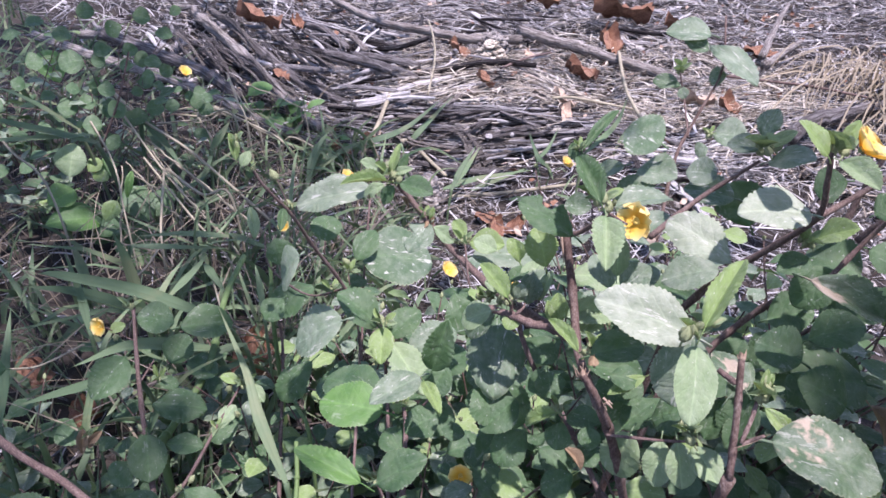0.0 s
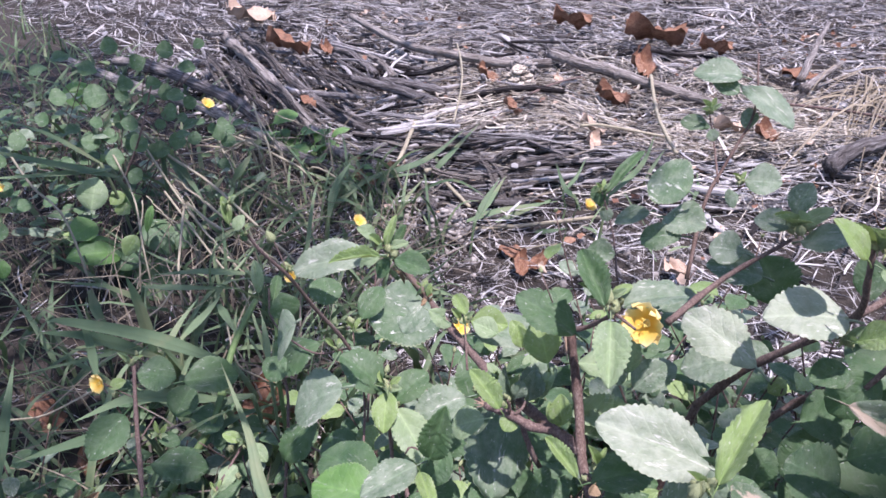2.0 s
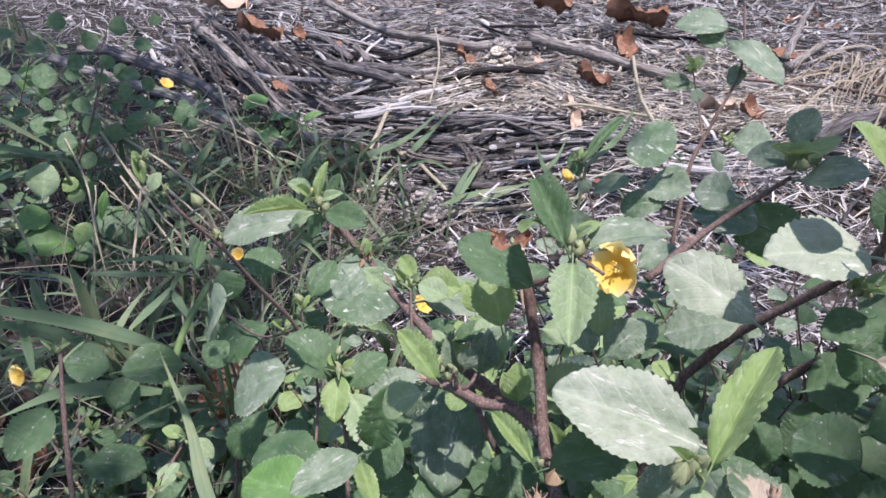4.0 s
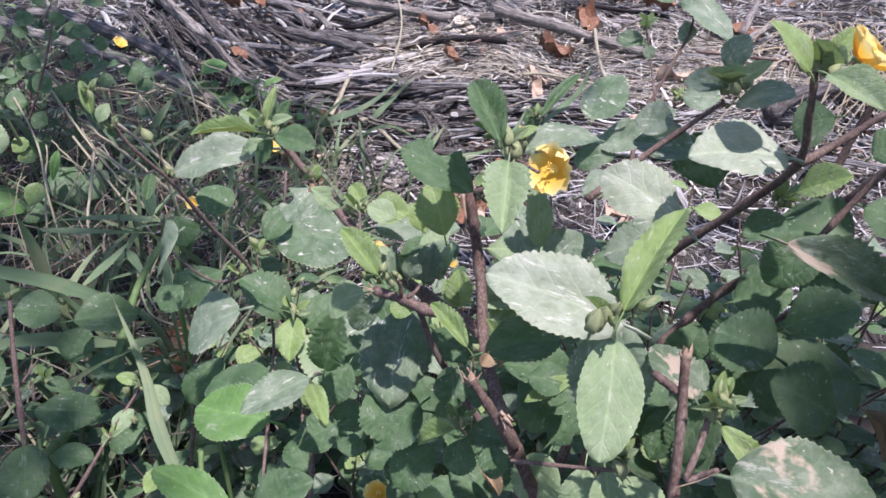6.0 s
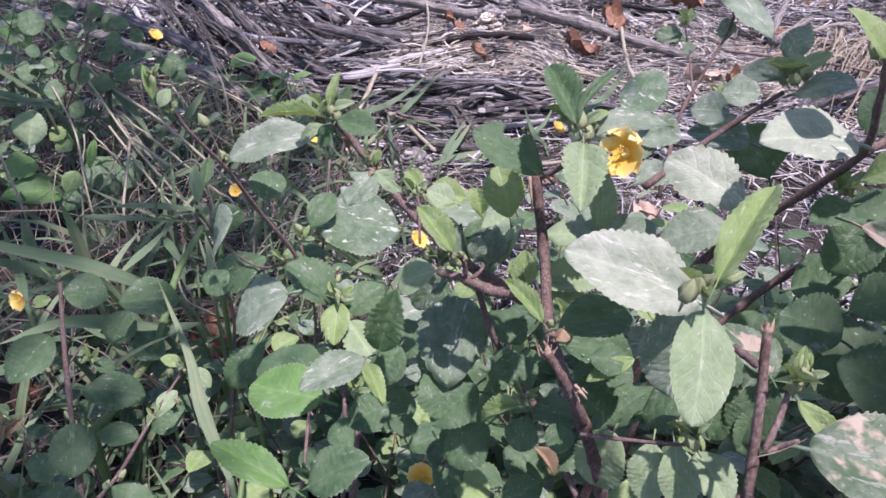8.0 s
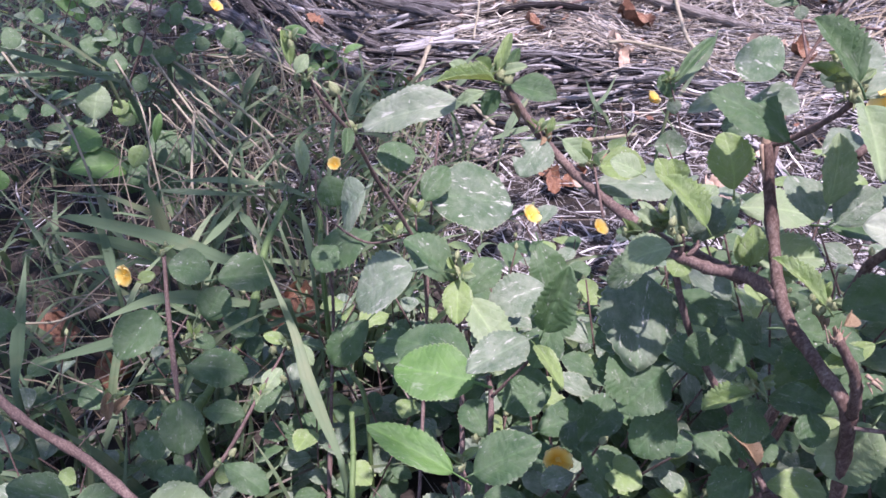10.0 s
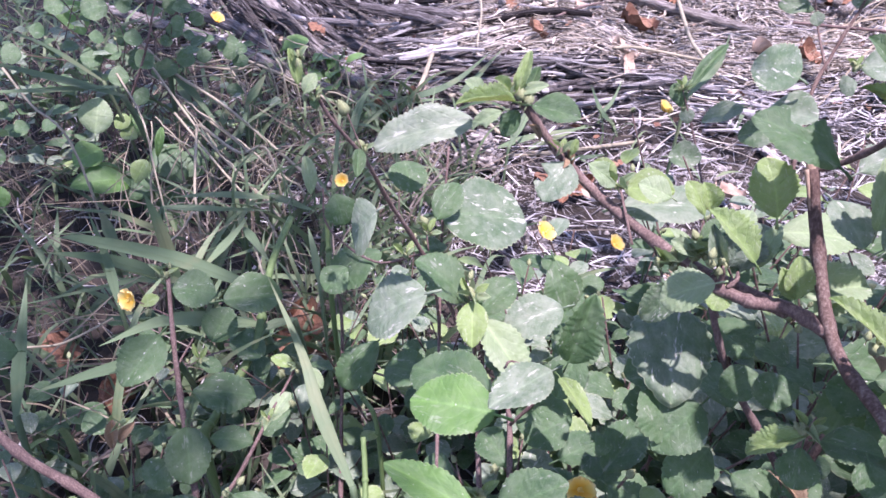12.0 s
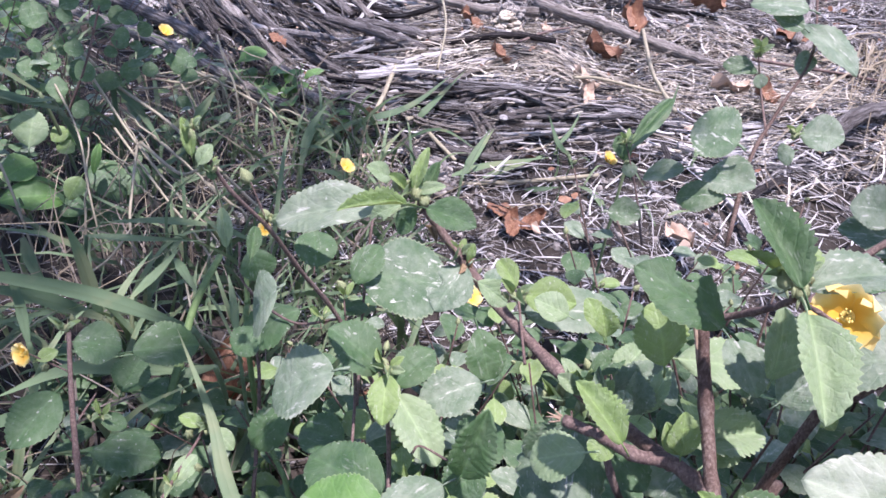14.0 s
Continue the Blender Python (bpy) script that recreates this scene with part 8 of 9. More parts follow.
def grow_far(far):
    stem(far, 'stem', 2, 1.5, (-0.5843, 1.0151, 0.1583), (-0.5458, 1.0258, 0.2326), (-0.5259, 1.0545, 0.3053))
    flower(far, (-0.4799, 1.1408, 0.2490), 1.25, 'side')
    flower(far, (-0.7136, 0.8993, 0.1880), 1.1, 'side')
    leaf(far, 'dark', 'round', (-0.6623, 0.9253, 0.2562), (-0.6818, 0.9117, 0.2593), 0.0301, (-0.08, -0.83, 0.80))
    stem(far, 'twig', 1.0, 0.7, (-0.7448, 1.0891, 0.0500), (-0.6411, 1.0226, 0.1981), (-0.6623, 0.9253, 0.2562))
    leaf(far, 'dark', 'oval', (-0.6649, 0.9583, 0.2815), (-0.6498, 0.9660, 0.2714), 0.0273, (0.18, -0.52, 0.80))
    leaf(far, 'dark', 'round', (-0.6193, 1.0345, 0.2158), (-0.6446, 1.0218, 0.2252), 0.0358, (0.18, -0.44, 0.80))
    leaf(far, 'dark', 'oval', (-0.6303, 1.0995, 0.2351), (-0.6084, 1.1089, 0.2248), 0.0315, (0.02, -0.81, 0.80))
    leaf(far, 'dark', 'oval', (-0.5994, 1.0625, 0.2136), (-0.5746, 1.0719, 0.1998), 0.0362, (-0.12, -0.69, 0.80))
    leaf(far, 'dark', 'oval', (-0.5383, 1.1400, 0.2288), (-0.5616, 1.1312, 0.2374), 0.0298, (0.46, -0.70, 0.80))
    leaf(far, 'dark', 'oval', (-0.5255, 1.0712, 0.2070), (-0.4995, 1.0833, 0.2064), 0.0298, (0.12, -0.74, 0.80))
    leaf(far, 'dark', 'oval', (-0.5320, 1.1394, 0.2052), (-0.5069, 1.1539, 0.2167), 0.0344, (-0.12, -0.12, 0.80))
    stem(far, 'twig', 1.0, 0.7, (-0.7584, 1.0539, 0.0500), (-0.5760, 1.1297, 0.1726), (-0.5320, 1.1394, 0.2052))
    leaf(far, 'dark', 'oval', (-0.4556, 1.1509, 0.2042), (-0.4802, 1.1390, 0.1970), 0.0295, (-0.05, -0.99, 0.80))
    leaf(far, 'dark', 'round', (-0.4667, 1.1410, 0.1823), (-0.4429, 1.1515, 0.1863), 0.0265, (-0.01, -0.60, 0.80))
    stem(far, 'twig', 1.0, 0.7, (-0.6672, 1.1088, 0.0500), (-0.5433, 1.1305, 0.1612), (-0.4667, 1.1410, 0.1823))
    leaf(far, 'dark', 'oval', (-0.5242, 1.0712, 0.1946), (-0.5520, 1.0574, 0.1950), 0.0327, (-0.14, -0.70, 0.80))
    leaf(far, 'dark', 'oval', (-0.5811, 1.0270, 0.1921), (-0.6063, 1.0141, 0.1977), 0.0324, (0.32, -0.65, 0.80))
    leaf(far, 'dark', 'oval', (-0.5517, 1.0138, 0.1628), (-0.5693, 1.0089, 0.1760), 0.0278, (0.06, -0.75, 0.80))
    leaf(far, 'dark', 'oval', (-0.6910, 0.8991, 0.1579), (-0.6759, 0.9128, 0.1627), 0.0260, (-0.12, -0.61, 0.80))
    leaf(far, 'dark', 'oval', (-0.6995, 0.9643, 0.1306), (-0.6829, 0.9794, 0.1379), 0.0289, (-0.16, -0.37, 0.80))
    stem(far, 'twig', 1.0, 0.7, (-0.4948, 1.1235, 0.0500), (-0.6598, 1.0422, 0.1353), (-0.6995, 0.9643, 0.1306))
    leaf(far, 'dark', 'oval', (-0.6493, 0.9274, 0.1729), (-0.6305, 0.9429, 0.1790), 0.0299, (-0.33, -0.49, 0.80))
    leaf(far, 'dark', 'round', (-0.7052, 0.9195, 0.1749), (-0.7210, 0.9108, 0.1848), 0.0278, (0.00, -0.44, 0.80))
    leaf(far, 'dark', 'round', (-0.7253, 0.8715, 0.1313), (-0.7053, 0.8855, 0.1256), 0.0317, (0.08, -0.46, 0.80))
    leaf(far, 'dark', 'oval', (-0.7012, 0.8941, 0.2372), (-0.6861, 0.9031, 0.2287), 0.0269, (0.02, -0.39, 0.80))
    leaf(far, 'dark', 'oval', (-0.6548, 0.9662, 0.2034), (-0.6350, 0.9798, 0.2041), 0.0278, (0.21, -0.36, 0.80))
    leaf(far, 'dark', 'oval', (-0.6520, 1.0362, 0.1942), (-0.6330, 1.0457, 0.1875), 0.0263, (-0.27, -0.35, 0.80))
    leaf(far, 'dark', 'oval', (-0.5924, 1.0568, 0.2901), (-0.5738, 1.0665, 0.2840), 0.0278, (-0.23, -0.64, 0.80))
    leaf(far, 'dark', 'round', (-0.5182, 1.0658, 0.2664), (-0.5009, 1.0727, 0.2589), 0.0245, (0.41, -0.64, 0.80))
    stem(far, 'twig', 1.0, 0.7, (-0.5115, 1.0557, 0.0500), (-0.5691, 1.0929, 0.2032), (-0.5182, 1.0658, 0.2664))
    leaf(far, 'dark', 'round', (-0.5646, 1.1093, 0.2229), (-0.5477, 1.1184, 0.2222), 0.0217, (0.13, -0.56, 0.80))
    leaf(far, 'dark', 'round', (-0.5229, 1.1898, 0.2442), (-0.5409, 1.1782, 0.2347), 0.0270, (0.35, -0.58, 0.80))
    leaf(far, 'dark', 'oval', (-0.5036, 1.1364, 0.2153), (-0.4897, 1.1453, 0.2221), 0.0202, (-0.19, -0.23, 0.80))
    stem(far, 'twig', 1.0, 0.7, (-0.6451, 1.1677, 0.0500), (-0.5618, 1.1282, 0.1777), (-0.5036, 1.1364, 0.2153))
    leaf(far, 'dark', 'oval', (-0.4887, 1.1451, 0.2100), (-0.4750, 1.1490, 0.2029), 0.0188, (0.07, -0.79, 0.80))
    stem(far, 'twig', 1.0, 0.7, (-0.5470, 1.0602, 0.0500), (-0.5543, 1.1325, 0.1750), (-0.4887, 1.1451, 0.2100))
    leaf(far, 'dark', 'oval', (-0.4726, 1.2005, 0.2005), (-0.4922, 1.1920, 0.2011), 0.0226, (0.06, -0.62, 0.80))
    leaf(far, 'dark', 'round', (-0.4718, 1.1670, 0.1996), (-0.4505, 1.1746, 0.1946), 0.0250, (0.17, -0.35, 0.80))
    stem(far, 'twig', 1.0, 0.7, (-0.5701, 1.2021, 0.0500), (-0.5459, 1.1435, 0.1698), (-0.4718, 1.1670, 0.1996))
    leaf(far, 'dark', 'oval', (-0.5014, 1.0529, 0.2233), (-0.4823, 1.0647, 0.2286), 0.0257, (-0.07, -0.35, 0.80))
    leaf(far, 'dark', 'round', (-0.4801, 1.1002, 0.2069), (-0.5009, 1.0895, 0.2059), 0.0252, (-0.11, -0.74, 0.80))
    leaf(far, 'dark', 'oval', (-0.5425, 1.0378, 0.2232), (-0.5632, 1.0215, 0.2127), 0.0341, (0.19, -0.98, 0.80))
    leaf(far, 'dark', 'oval', (-0.5381, 1.0706, 0.1899), (-0.5619, 1.0571, 0.1905), 0.0309, (0.12, -0.68, 0.80))
    stem(far, 'twig', 1.0, 0.7, (-0.6346, 1.0445, 0.0500), (-0.5791, 1.0953, 0.1649), (-0.5381, 1.0706, 0.1899))
    leaf(far, 'dark', 'oval', (-0.6627, 1.0761, 0.1870), (-0.6842, 1.0659, 0.2002), 0.0372, (0.08, -0.51, 0.80))
    leaf(far, 'dark', 'round', (-0.6219, 1.0840, 0.1560), (-0.6409, 1.0772, 0.1698), 0.0326, (0.03, -0.64, 0.80))
    stem(far, 'twig', 1.0, 0.7, (-0.5167, 1.0867, 0.0500), (-0.6210, 1.1020, 0.1480), (-0.6219, 1.0840, 0.1560))
    leaf(far, 'dark', 'oval', (-0.5690, 1.1430, 0.1631), (-0.5552, 1.1523, 0.1679), 0.0196, (0.18, -0.67, 0.80))
    stem(far, 'twig', 1.0, 0.7, (-0.7337, 1.1111, 0.0500), (-0.5945, 1.1315, 0.1516), (-0.5690, 1.1430, 0.1631))
    leaf(far, 'dark', 'oval', (-0.5867, 1.0483, 0.2473), (-0.5642, 1.0591, 0.2382), 0.0334, (-0.05, -0.44, 0.80))
    stem(far, 'twig', 1.0, 0.7, (-0.6887, 1.0691, 0.0500), (-0.6034, 1.0841, 0.1936), (-0.5867, 1.0483, 0.2473))
    leaf(far, 'dark', 'oval', (-0.6945, 1.0589, 0.2220), (-0.6761, 1.0733, 0.2253), 0.0296, (0.11, -0.16, 0.80))
    leaf(far, 'dark', 'oval', (-0.5339, 1.0764, 0.2793), (-0.5526, 1.0660, 0.2799), 0.0248, (0.04, -0.44, 0.80))
    leaf(far, 'dark', 'oval', (-0.6343, 1.0388, 0.2503), (-0.6169, 1.0479, 0.2423), 0.0282, (-0.18, -0.50, 0.80))
    stem(far, 'twig', 1.0, 0.7, (-0.7483, 1.1211, 0.0500), (-0.6272, 1.0794, 0.1951), (-0.6343, 1.0388, 0.2503))
    leaf(far, 'dark', 'oval', (-0.5974, 1.0509, 0.2262), (-0.6176, 1.0358, 0.2209), 0.0310, (0.37, -0.50, 0.80))
    leaf(far, 'dark', 'round', (-0.5390, 1.1466, 0.2682), (-0.5613, 1.1357, 0.2721), 0.0292, (0.13, -0.93, 0.80))
    leaf(far, 'dark', 'oval', (-0.5545, 1.1698, 0.2192), (-0.5363, 1.1765, 0.2107), 0.0256, (-0.12, -0.43, 0.80))
    leaf(far, 'dark', 'oval', (-0.6953, 1.0598, 0.3293), (-0.7180, 1.0434, 0.3266), 0.0352, (-0.11, -0.26, 0.80))
    stem(far, 'twig', 1.0, 0.7, (-0.5388, 1.1100, 0.0500), (-0.6577, 1.0899, 0.2347), (-0.6953, 1.0598, 0.3293))
    leaf(far, 'dark', 'oval', (-0.6819, 1.0519, 0.3416), (-0.6593, 1.0680, 0.3473), 0.0348, (-0.00, -0.18, 0.80))
    leaf(far, 'dark', 'oval', (-0.6419, 1.1059, 0.3130), (-0.6665, 1.0936, 0.3247), 0.0388, (0.16, -0.25, 0.80))
    leaf(far, 'dark', 'oval', (-0.5757, 1.0706, 0.3629), (-0.5985, 1.0577, 0.3634), 0.0306, (0.03, -0.85, 0.80))
    leaf(far, 'dark', 'round', (-0.6170, 1.0786, 0.2842), (-0.6485, 1.0581, 0.2798), 0.0443, (-0.06, -0.81, 0.80))
    stem(far, 'twig', 1.0, 0.7, (-0.7330, 1.1650, 0.0500), (-0.6185, 1.0993, 0.2121), (-0.6170, 1.0786, 0.2842))
    leaf(far, 'dark', 'oval', (-0.5765, 1.1443, 0.3269), (-0.5981, 1.1304, 0.3169), 0.0323, (0.12, -0.88, 0.80))
    leaf(far, 'dark', 'oval', (-0.5391, 1.1155, 0.3485), (-0.5150, 1.1259, 0.3420), 0.0312, (0.22, -0.64, 0.80))
    stem(far, 'twig', 1.0, 0.7, (-0.4742, 1.1000, 0.0500), (-0.5795, 1.1178, 0.2442), (-0.5391, 1.1155, 0.3485))
    leaf(far, 'dark', 'oval', (-0.4837, 1.1300, 0.3154), (-0.5091, 1.1197, 0.3212), 0.0311, (-0.29, -0.48, 0.80))
    stem(far, 'twig', 1.0, 0.7, (-0.5246, 1.1322, 0.0500), (-0.5518, 1.1250, 0.2277), (-0.4837, 1.1300, 0.3154))
    leaf(far, 'dark', 'oval', (-0.5918, 1.0683, 0.2965), (-0.5700, 1.0824, 0.3036), 0.0310, (-0.07, -0.63, 0.80))
    leaf(far, 'dark', 'oval', (-0.5594, 1.0973, 0.2913), (-0.5383, 1.1098, 0.2970), 0.0282, (0.18, -0.42, 0.80))
    leaf(far, 'dark', 'oval', (-0.5007, 1.1066, 0.2744), (-0.5260, 1.0960, 0.2803), 0.0310, (0.36, -0.28, 0.80))
    leaf(far, 'dark', 'oval', (-0.6479, 0.9773, 0.3030), (-0.6278, 0.9913, 0.3049), 0.0299, (0.19, -0.76, 0.80))
    stem(far, 'twig', 1.0, 0.7, (-0.5982, 1.1944, 0.0500), (-0.6340, 1.0487, 0.2215), (-0.6479, 0.9773, 0.3030))
    leaf(far, 'dark', 'oval', (-0.4838, 1.1783, 0.3493), (-0.5008, 1.1692, 0.3407), 0.0240, (0.17, -0.59, 0.80))
    stem(far, 'twig', 1.0, 0.7, (-0.6336, 1.2163, 0.0500), (-0.5519, 1.1492, 0.2446), (-0.4838, 1.1783, 0.3493))


def weed(name, x, y, label, category="weed", group="flowering weeds"):
    return thing(name, (x, y, ground_height(x, y) - 0.004), label, category, group)


hero_weed = weed("flowering_weed", 0.10, 0.31, "bushy weed with toothed dusty leaves and yellow flowers")
grow_hero(hero_weed)
stem(hero_weed, "stem", 3.4, 2.6, (0.10, 0.31, 0.0), (0.105, 0.305, 0.12), (0.10, 0.29, 0.22), HERO_FORK)
cut_end(hero_weed, (0.0675, 0.2845, 0.4303), (-0.1, 0.3, 1), 1.9)
cut_end(hero_weed, (0.1192, 0.1926, 0.4342), (0.02, 0.3, 1), 1.3)
cut_end(hero_weed, (0.0689, 0.2093, 0.4090), (-0.5, 0.1, 0.9), 1.3)
stem(hero_weed, "stem", 2.4, 2.2, (0.102, 0.31, 0.02), (0.11, 0.25, 0.16), (0.117, 0.19, 0.32), (0.1170, 0.1718, 0.3965))
stem(hero_weed, "stem", 3.4, 2.4, (0.10, 0.315, 0.02), (0.12, 0.33, 0.2), (0.1409, 0.3242, 0.3595))
stem(hero_weed, "stem", 3.4, 2.4, (0.10, 0.315, 0.02), (0.13, 0.34, 0.16), (0.15, 0.34, 0.30))
low_weed = weed("flowering_weed", -0.03, 0.42, "low green weed with pale new leaves and yellow flowers")
grow_low(low_weed)
twiggy_weed = weed("flowering_weed", -0.06, 0.47, "thin dark-stemmed weed with round buds at its tip")
grow_twiggy(twiggy_weed)
left_weed = weed("flowering_weed", -0.22, 0.44, "slender weed with dark round leaves and one yellow flower")
grow_left(left_weed)
broad_weed = weed("leafy_weed", -0.60, 0.98, "leafy weed with pale broad untoothed leaves", group="leafy weeds")
grow_pale_weed(broad_weed)
back_weed = weed("flowering_weed", 0.16, 0.62, "tall thin weed with dusty round leaves before mulch")
grow_back(back_weed)
right_weed = weed("flowering_weed", 0.24, 0.40, "dense dark weed growing behind a bushy weed")
grow_right(right_weed)
far_weed = weed("flowering_weed", -0.62, 1.12, "low spreading weed with small round dark leaves")
grow_far(far_weed)


def side_weed(x, y, height, branches, leaf_size, seed, label, lean=0.35, name="flowering_weed", material=None, group="flowering weeds", young=0.04, density=0.75):
    """A weed of its own: a few stems from one root, leaves along them in turn, buds at the tips."""
    rng = random.Random(seed)
    base = weed(name, x, y, label, group=group)
    o = base.matrix_basis.translation
    for b in range(branches):
        a = 2.4 * b + rng.uniform(-0.5, 0.5)
        h = height * rng.uniform(0.6, 1.05)
        out = h * lean * rng.uniform(0.5, 1.4)
        pts = [o, o + Vector((0.35 * out * math.cos(a), 0.35 * out * math.sin(a), 0.45 * h)), o + Vector((out * math.cos(a), out * math.sin(a), h))]
        stem(base, "stem", 1.7 * height / 0.3, 0.7, *pts)
        line = curve_points(pts, 12)
        n = max(4, int(density * h / leaf_size * 2.6))
        for i in range(n):
            t = 0.22 + 0.76 * (i + rng.random() * 0.5) / n
            p = line[min(len(line) - 1, int(t * (len(line) - 1)))]
            d = 2.4 * i + rng.uniform(-0.4, 0.4)
            size = leaf_size * rng.uniform(0.65, 1.15) * (1.1 - 0.35 * t)
            way = Vector((math.cos(d), math.sin(d), rng.uniform(-0.25, 0.45))).normalized()
            stalk = p + way * (size * 0.2)
            new_leaf = t > 0.88 and rng.random() < 0.4 or rng.random() < young
            mat = material or LEAF["young" if new_leaf else "grey" if rng.random() < 0.35 else "mature"]
            part("leaf", SHAPES["small"][rng.randrange(2)], mat, base, m=leaf_pose(stalk, stalk + way * size, size * rng.uniform(0.62, 0.85), Vector((rng.gauss(0, 0.25), rng.gauss(-0.2, 0.25), 1))))
        if rng.random() < 0.7:
            bud(base, line[-1] + Vector((0, 0, 0.002)), 4.5)
    return base


DARK = "dense low weed with dark green toothed leaves"
for k, (x, y, h, b, s) in enumerate((
    (0.05, 0.38, 0.20, 7, 0.032), (0.12, 0.40, 0.24, 7, 0.034), (0.19, 0.36, 0.28, 7, 0.034), (0.26, 0.34, 0.30, 7, 0.036),
    (0.24, 0.48, 0.26, 7, 0.034), (0.33, 0.44, 0.30, 7, 0.034), (0.36, 0.56, 0.28, 6, 0.034), (-0.02, 0.36, 0.17, 6, 0.030),
    (-0.03, 0.50, 0.24, 6, 0.034), (0.05, 0.47, 0.25, 6, 0.034), (0.03, 0.40, 0.25, 6, 0.034), (0.09, 0.43, 0.28, 6, 0.034), (0.09, 0.60, 0.22, 5, 0.034), (0.02, 0.58, 0.20, 5, 0.032), (0.16, 0.42, 0.30, 6, 0.034),
    (0.22, 0.42, 0.32, 6, 0.036), (0.29, 0.50, 0.32, 6, 0.036), (0.10, 0.53, 0.23, 6, 0.034), (0.17, 0.57, 0.29, 6, 0.036), (0.25, 0.57, 0.30, 6, 0.036), (0.20, 0.46, 0.27, 6, 0.034), (0.15, 0.52, 0.18, 5, 0.032), (0.0, 0.48, 0.15, 5, 0.030), (0.30, 0.64, 0.24, 5, 0.032), (0.42, 0.50, 0.32, 6, 0.036),
)):
    side_weed(x, y, h, b, s, 500 + k, DARK)
# weeds added out of view on the right to shade the foliage there
for k, (x, y) in enumerate(((0.33, 0.10), (0.40, 0.20), (0.30, -0.02), (0.46, 0.34), (0.38, 0.02))):
    side_weed(x, y, 0.46, 7, 0.045, 540 + k, "unseen tall bushy weed with dark green toothed leaves, added for shade")
# narrow taller ones, also added unseen, keep sun off the lower right leaves
for k, (x, y) in enumerate(((0.30, 0.15), (0.33, 0.22), (0.29, 0.07), (0.275, 0.11), (0.285, 0.18))):
    side_weed(x, y, 0.62, 8, 0.055, 550 + k, "unseen tall upright weed with dense dark green leaves, added for shade", lean=0.08, density=1.3)
for k, (x, y, h, b, s) in enumerate((
    (-0.10, 0.47, 0.19, 6, 0.034), (-0.16, 0.44, 0.16, 5, 0.034), (-0.20, 0.54, 0.15, 5, 0.034), (-0.29, 0.50, 0.13, 5, 0.034), (-0.38, 0.60, 0.13, 5, 0.034), (-0.31, 0.40, 0.13, 5, 0.032), (-0.42, 0.46, 0.14, 4, 0.032), (-0.16, 0.33, 0.12, 5, 0.030), (-0.06, 0.30, 0.12, 5, 0.030), (-0.12, 0.62, 0.16, 5, 0.034),
    (-0.12, 0.40, 0.13, 5, 0.030), (-0.34, 0.34, 0.16, 4, 0.034),
    (-0.10, 0.56, 0.13, 4, 0.030), (-0.24, 0.40, 0.10, 4, 0.032),
    (0.06, 0.66, 0.14, 4, 0.034), (0.20, 0.74, 0.20, 5, 0.036), (0.32, 0.84, 0.16, 4, 0.034),
)):
    side_weed(x, y, h, b, s, 560 + k, "small weed with rounded green leaves among grass")
for k, (x, y, h, b, s) in enumerate((
    (-0.73, 1.02, 0.25, 4, 0.036), (-0.66, 1.14, 0.24, 4, 0.036), (-0.50, 1.20, 0.20, 4, 0.034),
    (-0.80, 0.88, 0.20, 4, 0.034), (-0.86, 1.20, 0.30, 5, 0.036), (-1.0, 1.35, 0.30, 5, 0.036),
)):
    side_weed(x, y, h, b, s, 600 + k, "spreading weed with small rounded dark leaves", lean=0.55, young=0.04)
for k, (x, y, h, b, s) in enumerate(((-0.46, 1.50, 0.12, 5, 0.07), (-0.38, 1.44, 0.10, 4, 0.06), (-0.28, 1.32, 0.08, 4, 0.05))):
    side_weed(x, y, h, b, s, 640 + k, "low broad-leaved green weed at the mulch edge", lean=0.5, name="leafy_weed", material=LEAF["broad"], group="leafy weeds")


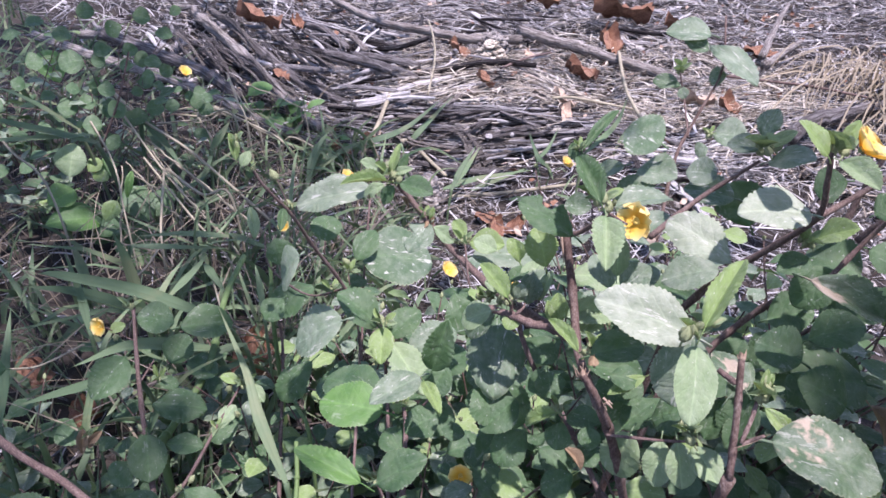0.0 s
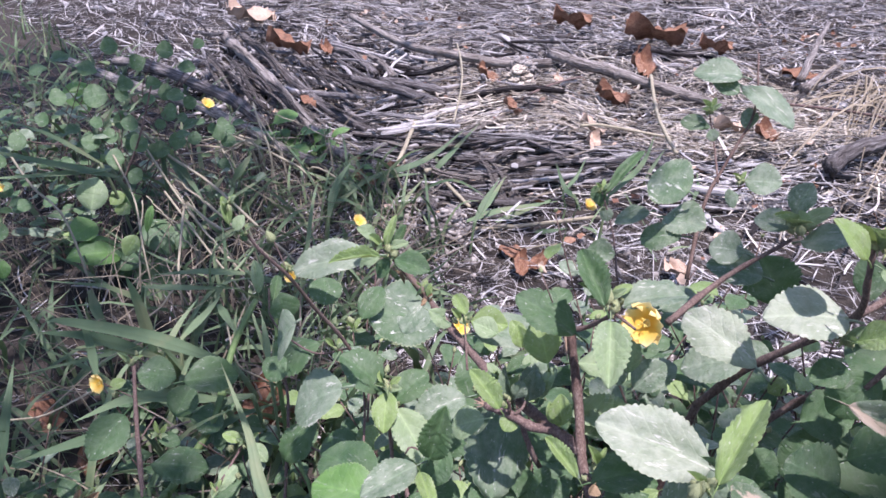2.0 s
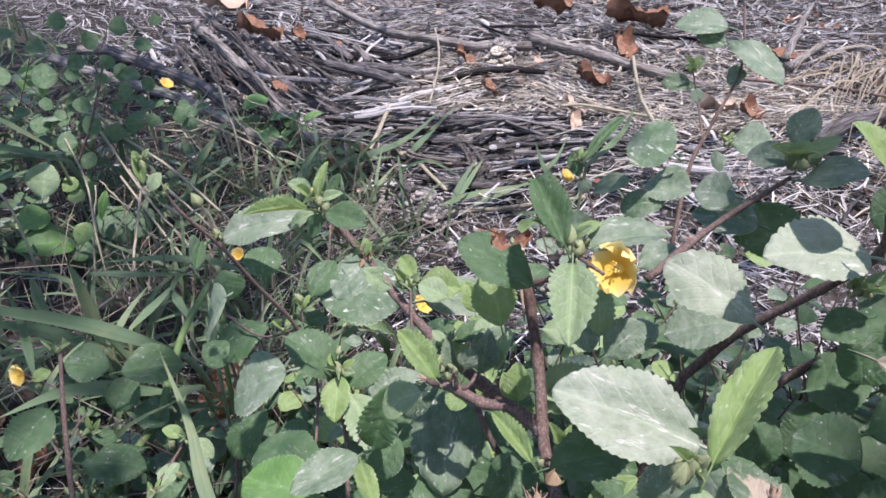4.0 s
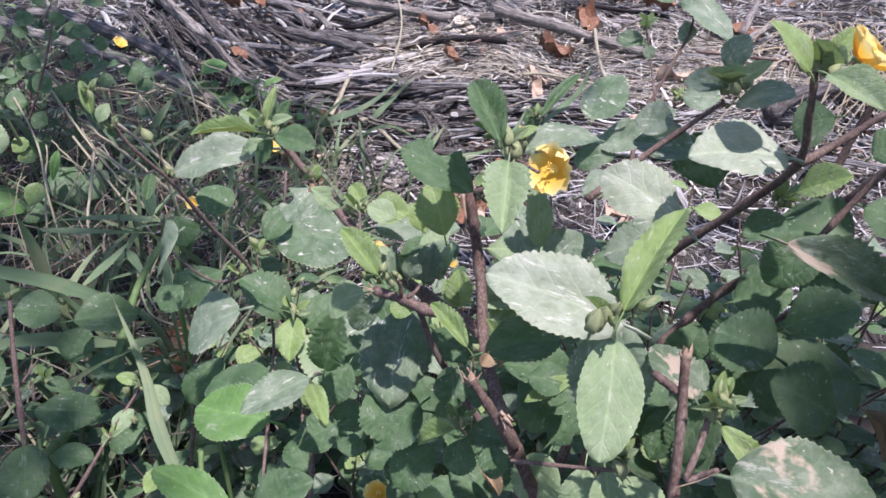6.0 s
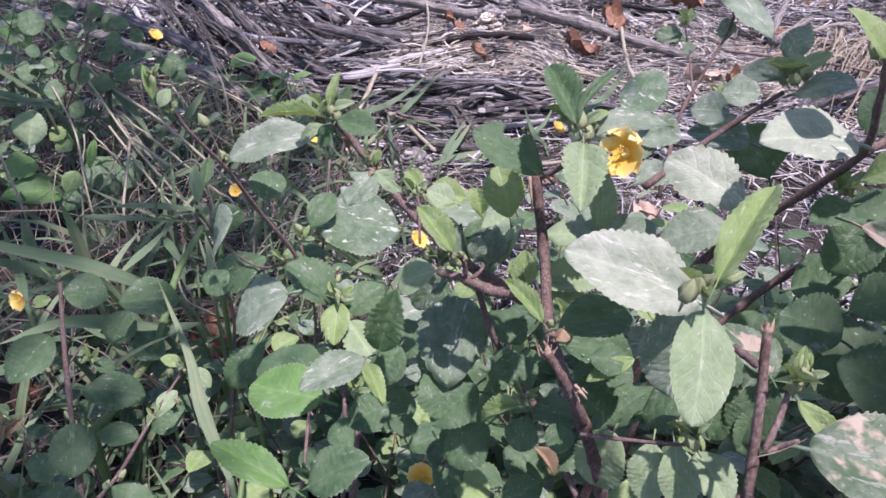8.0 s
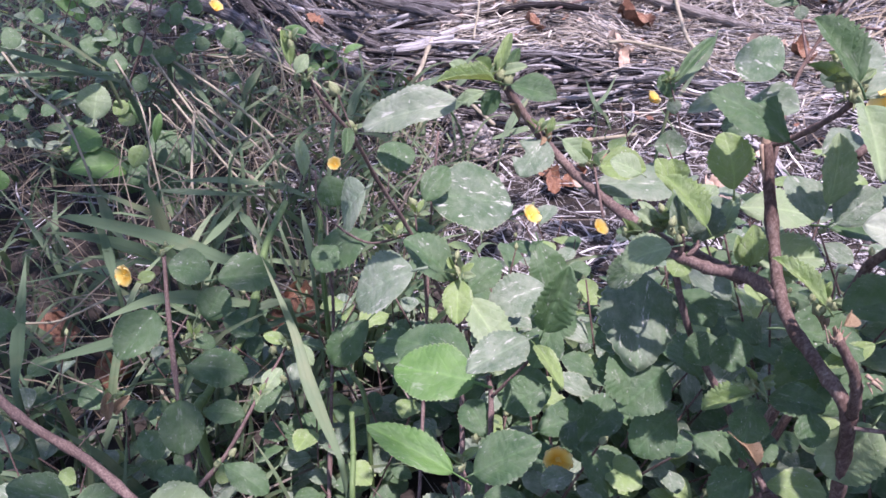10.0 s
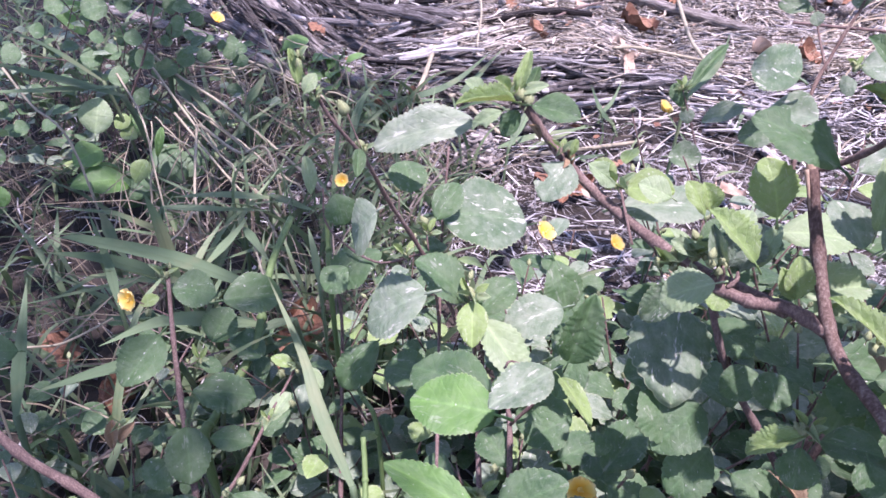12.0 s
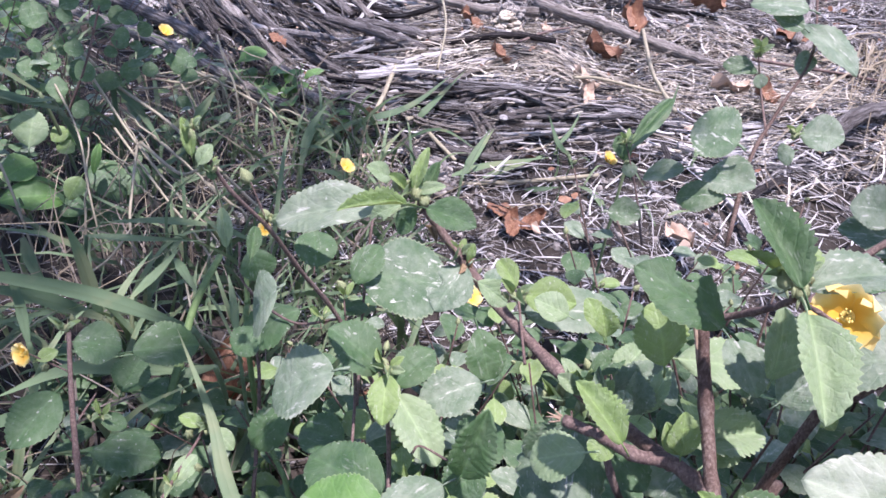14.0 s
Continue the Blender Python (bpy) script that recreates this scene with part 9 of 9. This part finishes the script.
# ---- an unseen tree, added so that its crown shades part of the weeds ----
def added_shade_tree():
    """A tree out of view, added to block sun: its crown is open over the bushy weed and the heap and thick to either
    side.
    """
    rng = random.Random(63)
    base = thing("tree", (-1.58, -0.96, 0.0), "unseen small tree with a leafy crown, added to shade the weeds", "tree")
    o = base.matrix_basis.translation
    trunk = curve_points([(-1.58, -0.96, -0.02), (-1.53, -0.89, 0.7), (-1.41, -0.73, 1.35), (-1.18, -0.46, 1.85), (-0.83, -0.11, 2.15)], 8)
    v, f = tube(trunk, 0.055, 0.022, 12, 0.06, rng)
    part("trunk", mesh_of("trunk", [q - o for q in v], f), GREY_WOOD, base, m=base.matrix_basis)
    down = Vector((TO_SUN.x, TO_SUN.y)) / TO_SUN.z
    # openings in the added crown, set where sun should reach the leaves
    gaps = ((0.07, 0.235, 0.095, 0.125), (-0.04, 0.36, 0.13, 0.10), (-0.13, 0.41, 0.06, 0.05), (-0.60, 0.97, 0.08, 0.08), (-0.30, 0.62, 0.05, 0.03), (-0.20, 0.50, 0.03, 0.03))
    pieces, tips = [], []

    def spray(tries, x0, x1, y0, y1, keep):
        for made in range(1, tries + 1):
            c = Vector((rng.uniform(x0, x1), rng.uniform(y0, y1), rng.uniform(1.95, 2.25)))
            if not keep(c):
                continue
            at = c.xy - down * (c.z - 0.35)
            dense = 1.0 if at.x > 0.155 and at.y < 0.5 else 0.64 if at.x < -0.12 and at.y < mulch_edge(at.x) else 0.15 if at.y < 1.0 else 0.025
            if rng.random() > dense or any(((at.x - x) / rx) ** 2 + ((at.y - y) / ry) ** 2 < 1 for x, y, rx, ry in gaps):
                continue
            if made % 250 < 3 and len(tips) < 24:
                tips.append(c)
            q = Euler((rng.gauss(0, 0.4), rng.gauss(0, 0.4), rng.uniform(0, 6.28))).to_matrix()
            l, w = rng.uniform(0.06, 0.10), rng.uniform(0.035, 0.05)
            leaf_v = [(0, -l * 0.5, 0), (w * 0.5, -l * 0.2, 0.006), (w * 0.42, l * 0.15, 0.004), (0, l * 0.5, -0.01), (-w * 0.42, l * 0.15, 0.004), (-w * 0.5, -l * 0.2, 0.006), (0, -l * 0.05, -0.004)]
            pieces.append(([c + q @ Vector(t) - o for t in leaf_v], [(0, 1, 6), (1, 2, 6), (2, 3, 6), (3, 4, 6), (4, 5, 6), (5, 0, 6)]))

    spray(7000, -1.3, 0.95, -0.6, 2.6, lambda c: True)
    # the ragged outer sprays
    spray(6500, -2.1, 1.5, -1.4, 2.9, lambda c: not (-1.3 < c.x < 0.95 and -0.6 < c.y < 2.6) and ((c.x + 0.2) / 1.5) ** 2 + ((c.y - 0.8) / 1.85) ** 2 < 1.0 + 0.9 * lump(c.x, c.y, 2.4, 9))
    for k, tip in enumerate(tips):
        start = trunk[16 + k % 15]
        limb = curve_points([start, start.lerp(tip, 0.5) + Vector((0, 0, 0.08)), tip], 6)
        v, f = tube(limb, 0.013, 0.003, 7, 0.05, rng)
        part("limb", mesh_of("limb", [q - o for q in v], f), GREY_WOOD, base, m=base.matrix_basis)
    part("crown", mesh_of("crown", *join(pieces)), LEAF["broad"], base, m=base.matrix_basis)


added_shade_tree()
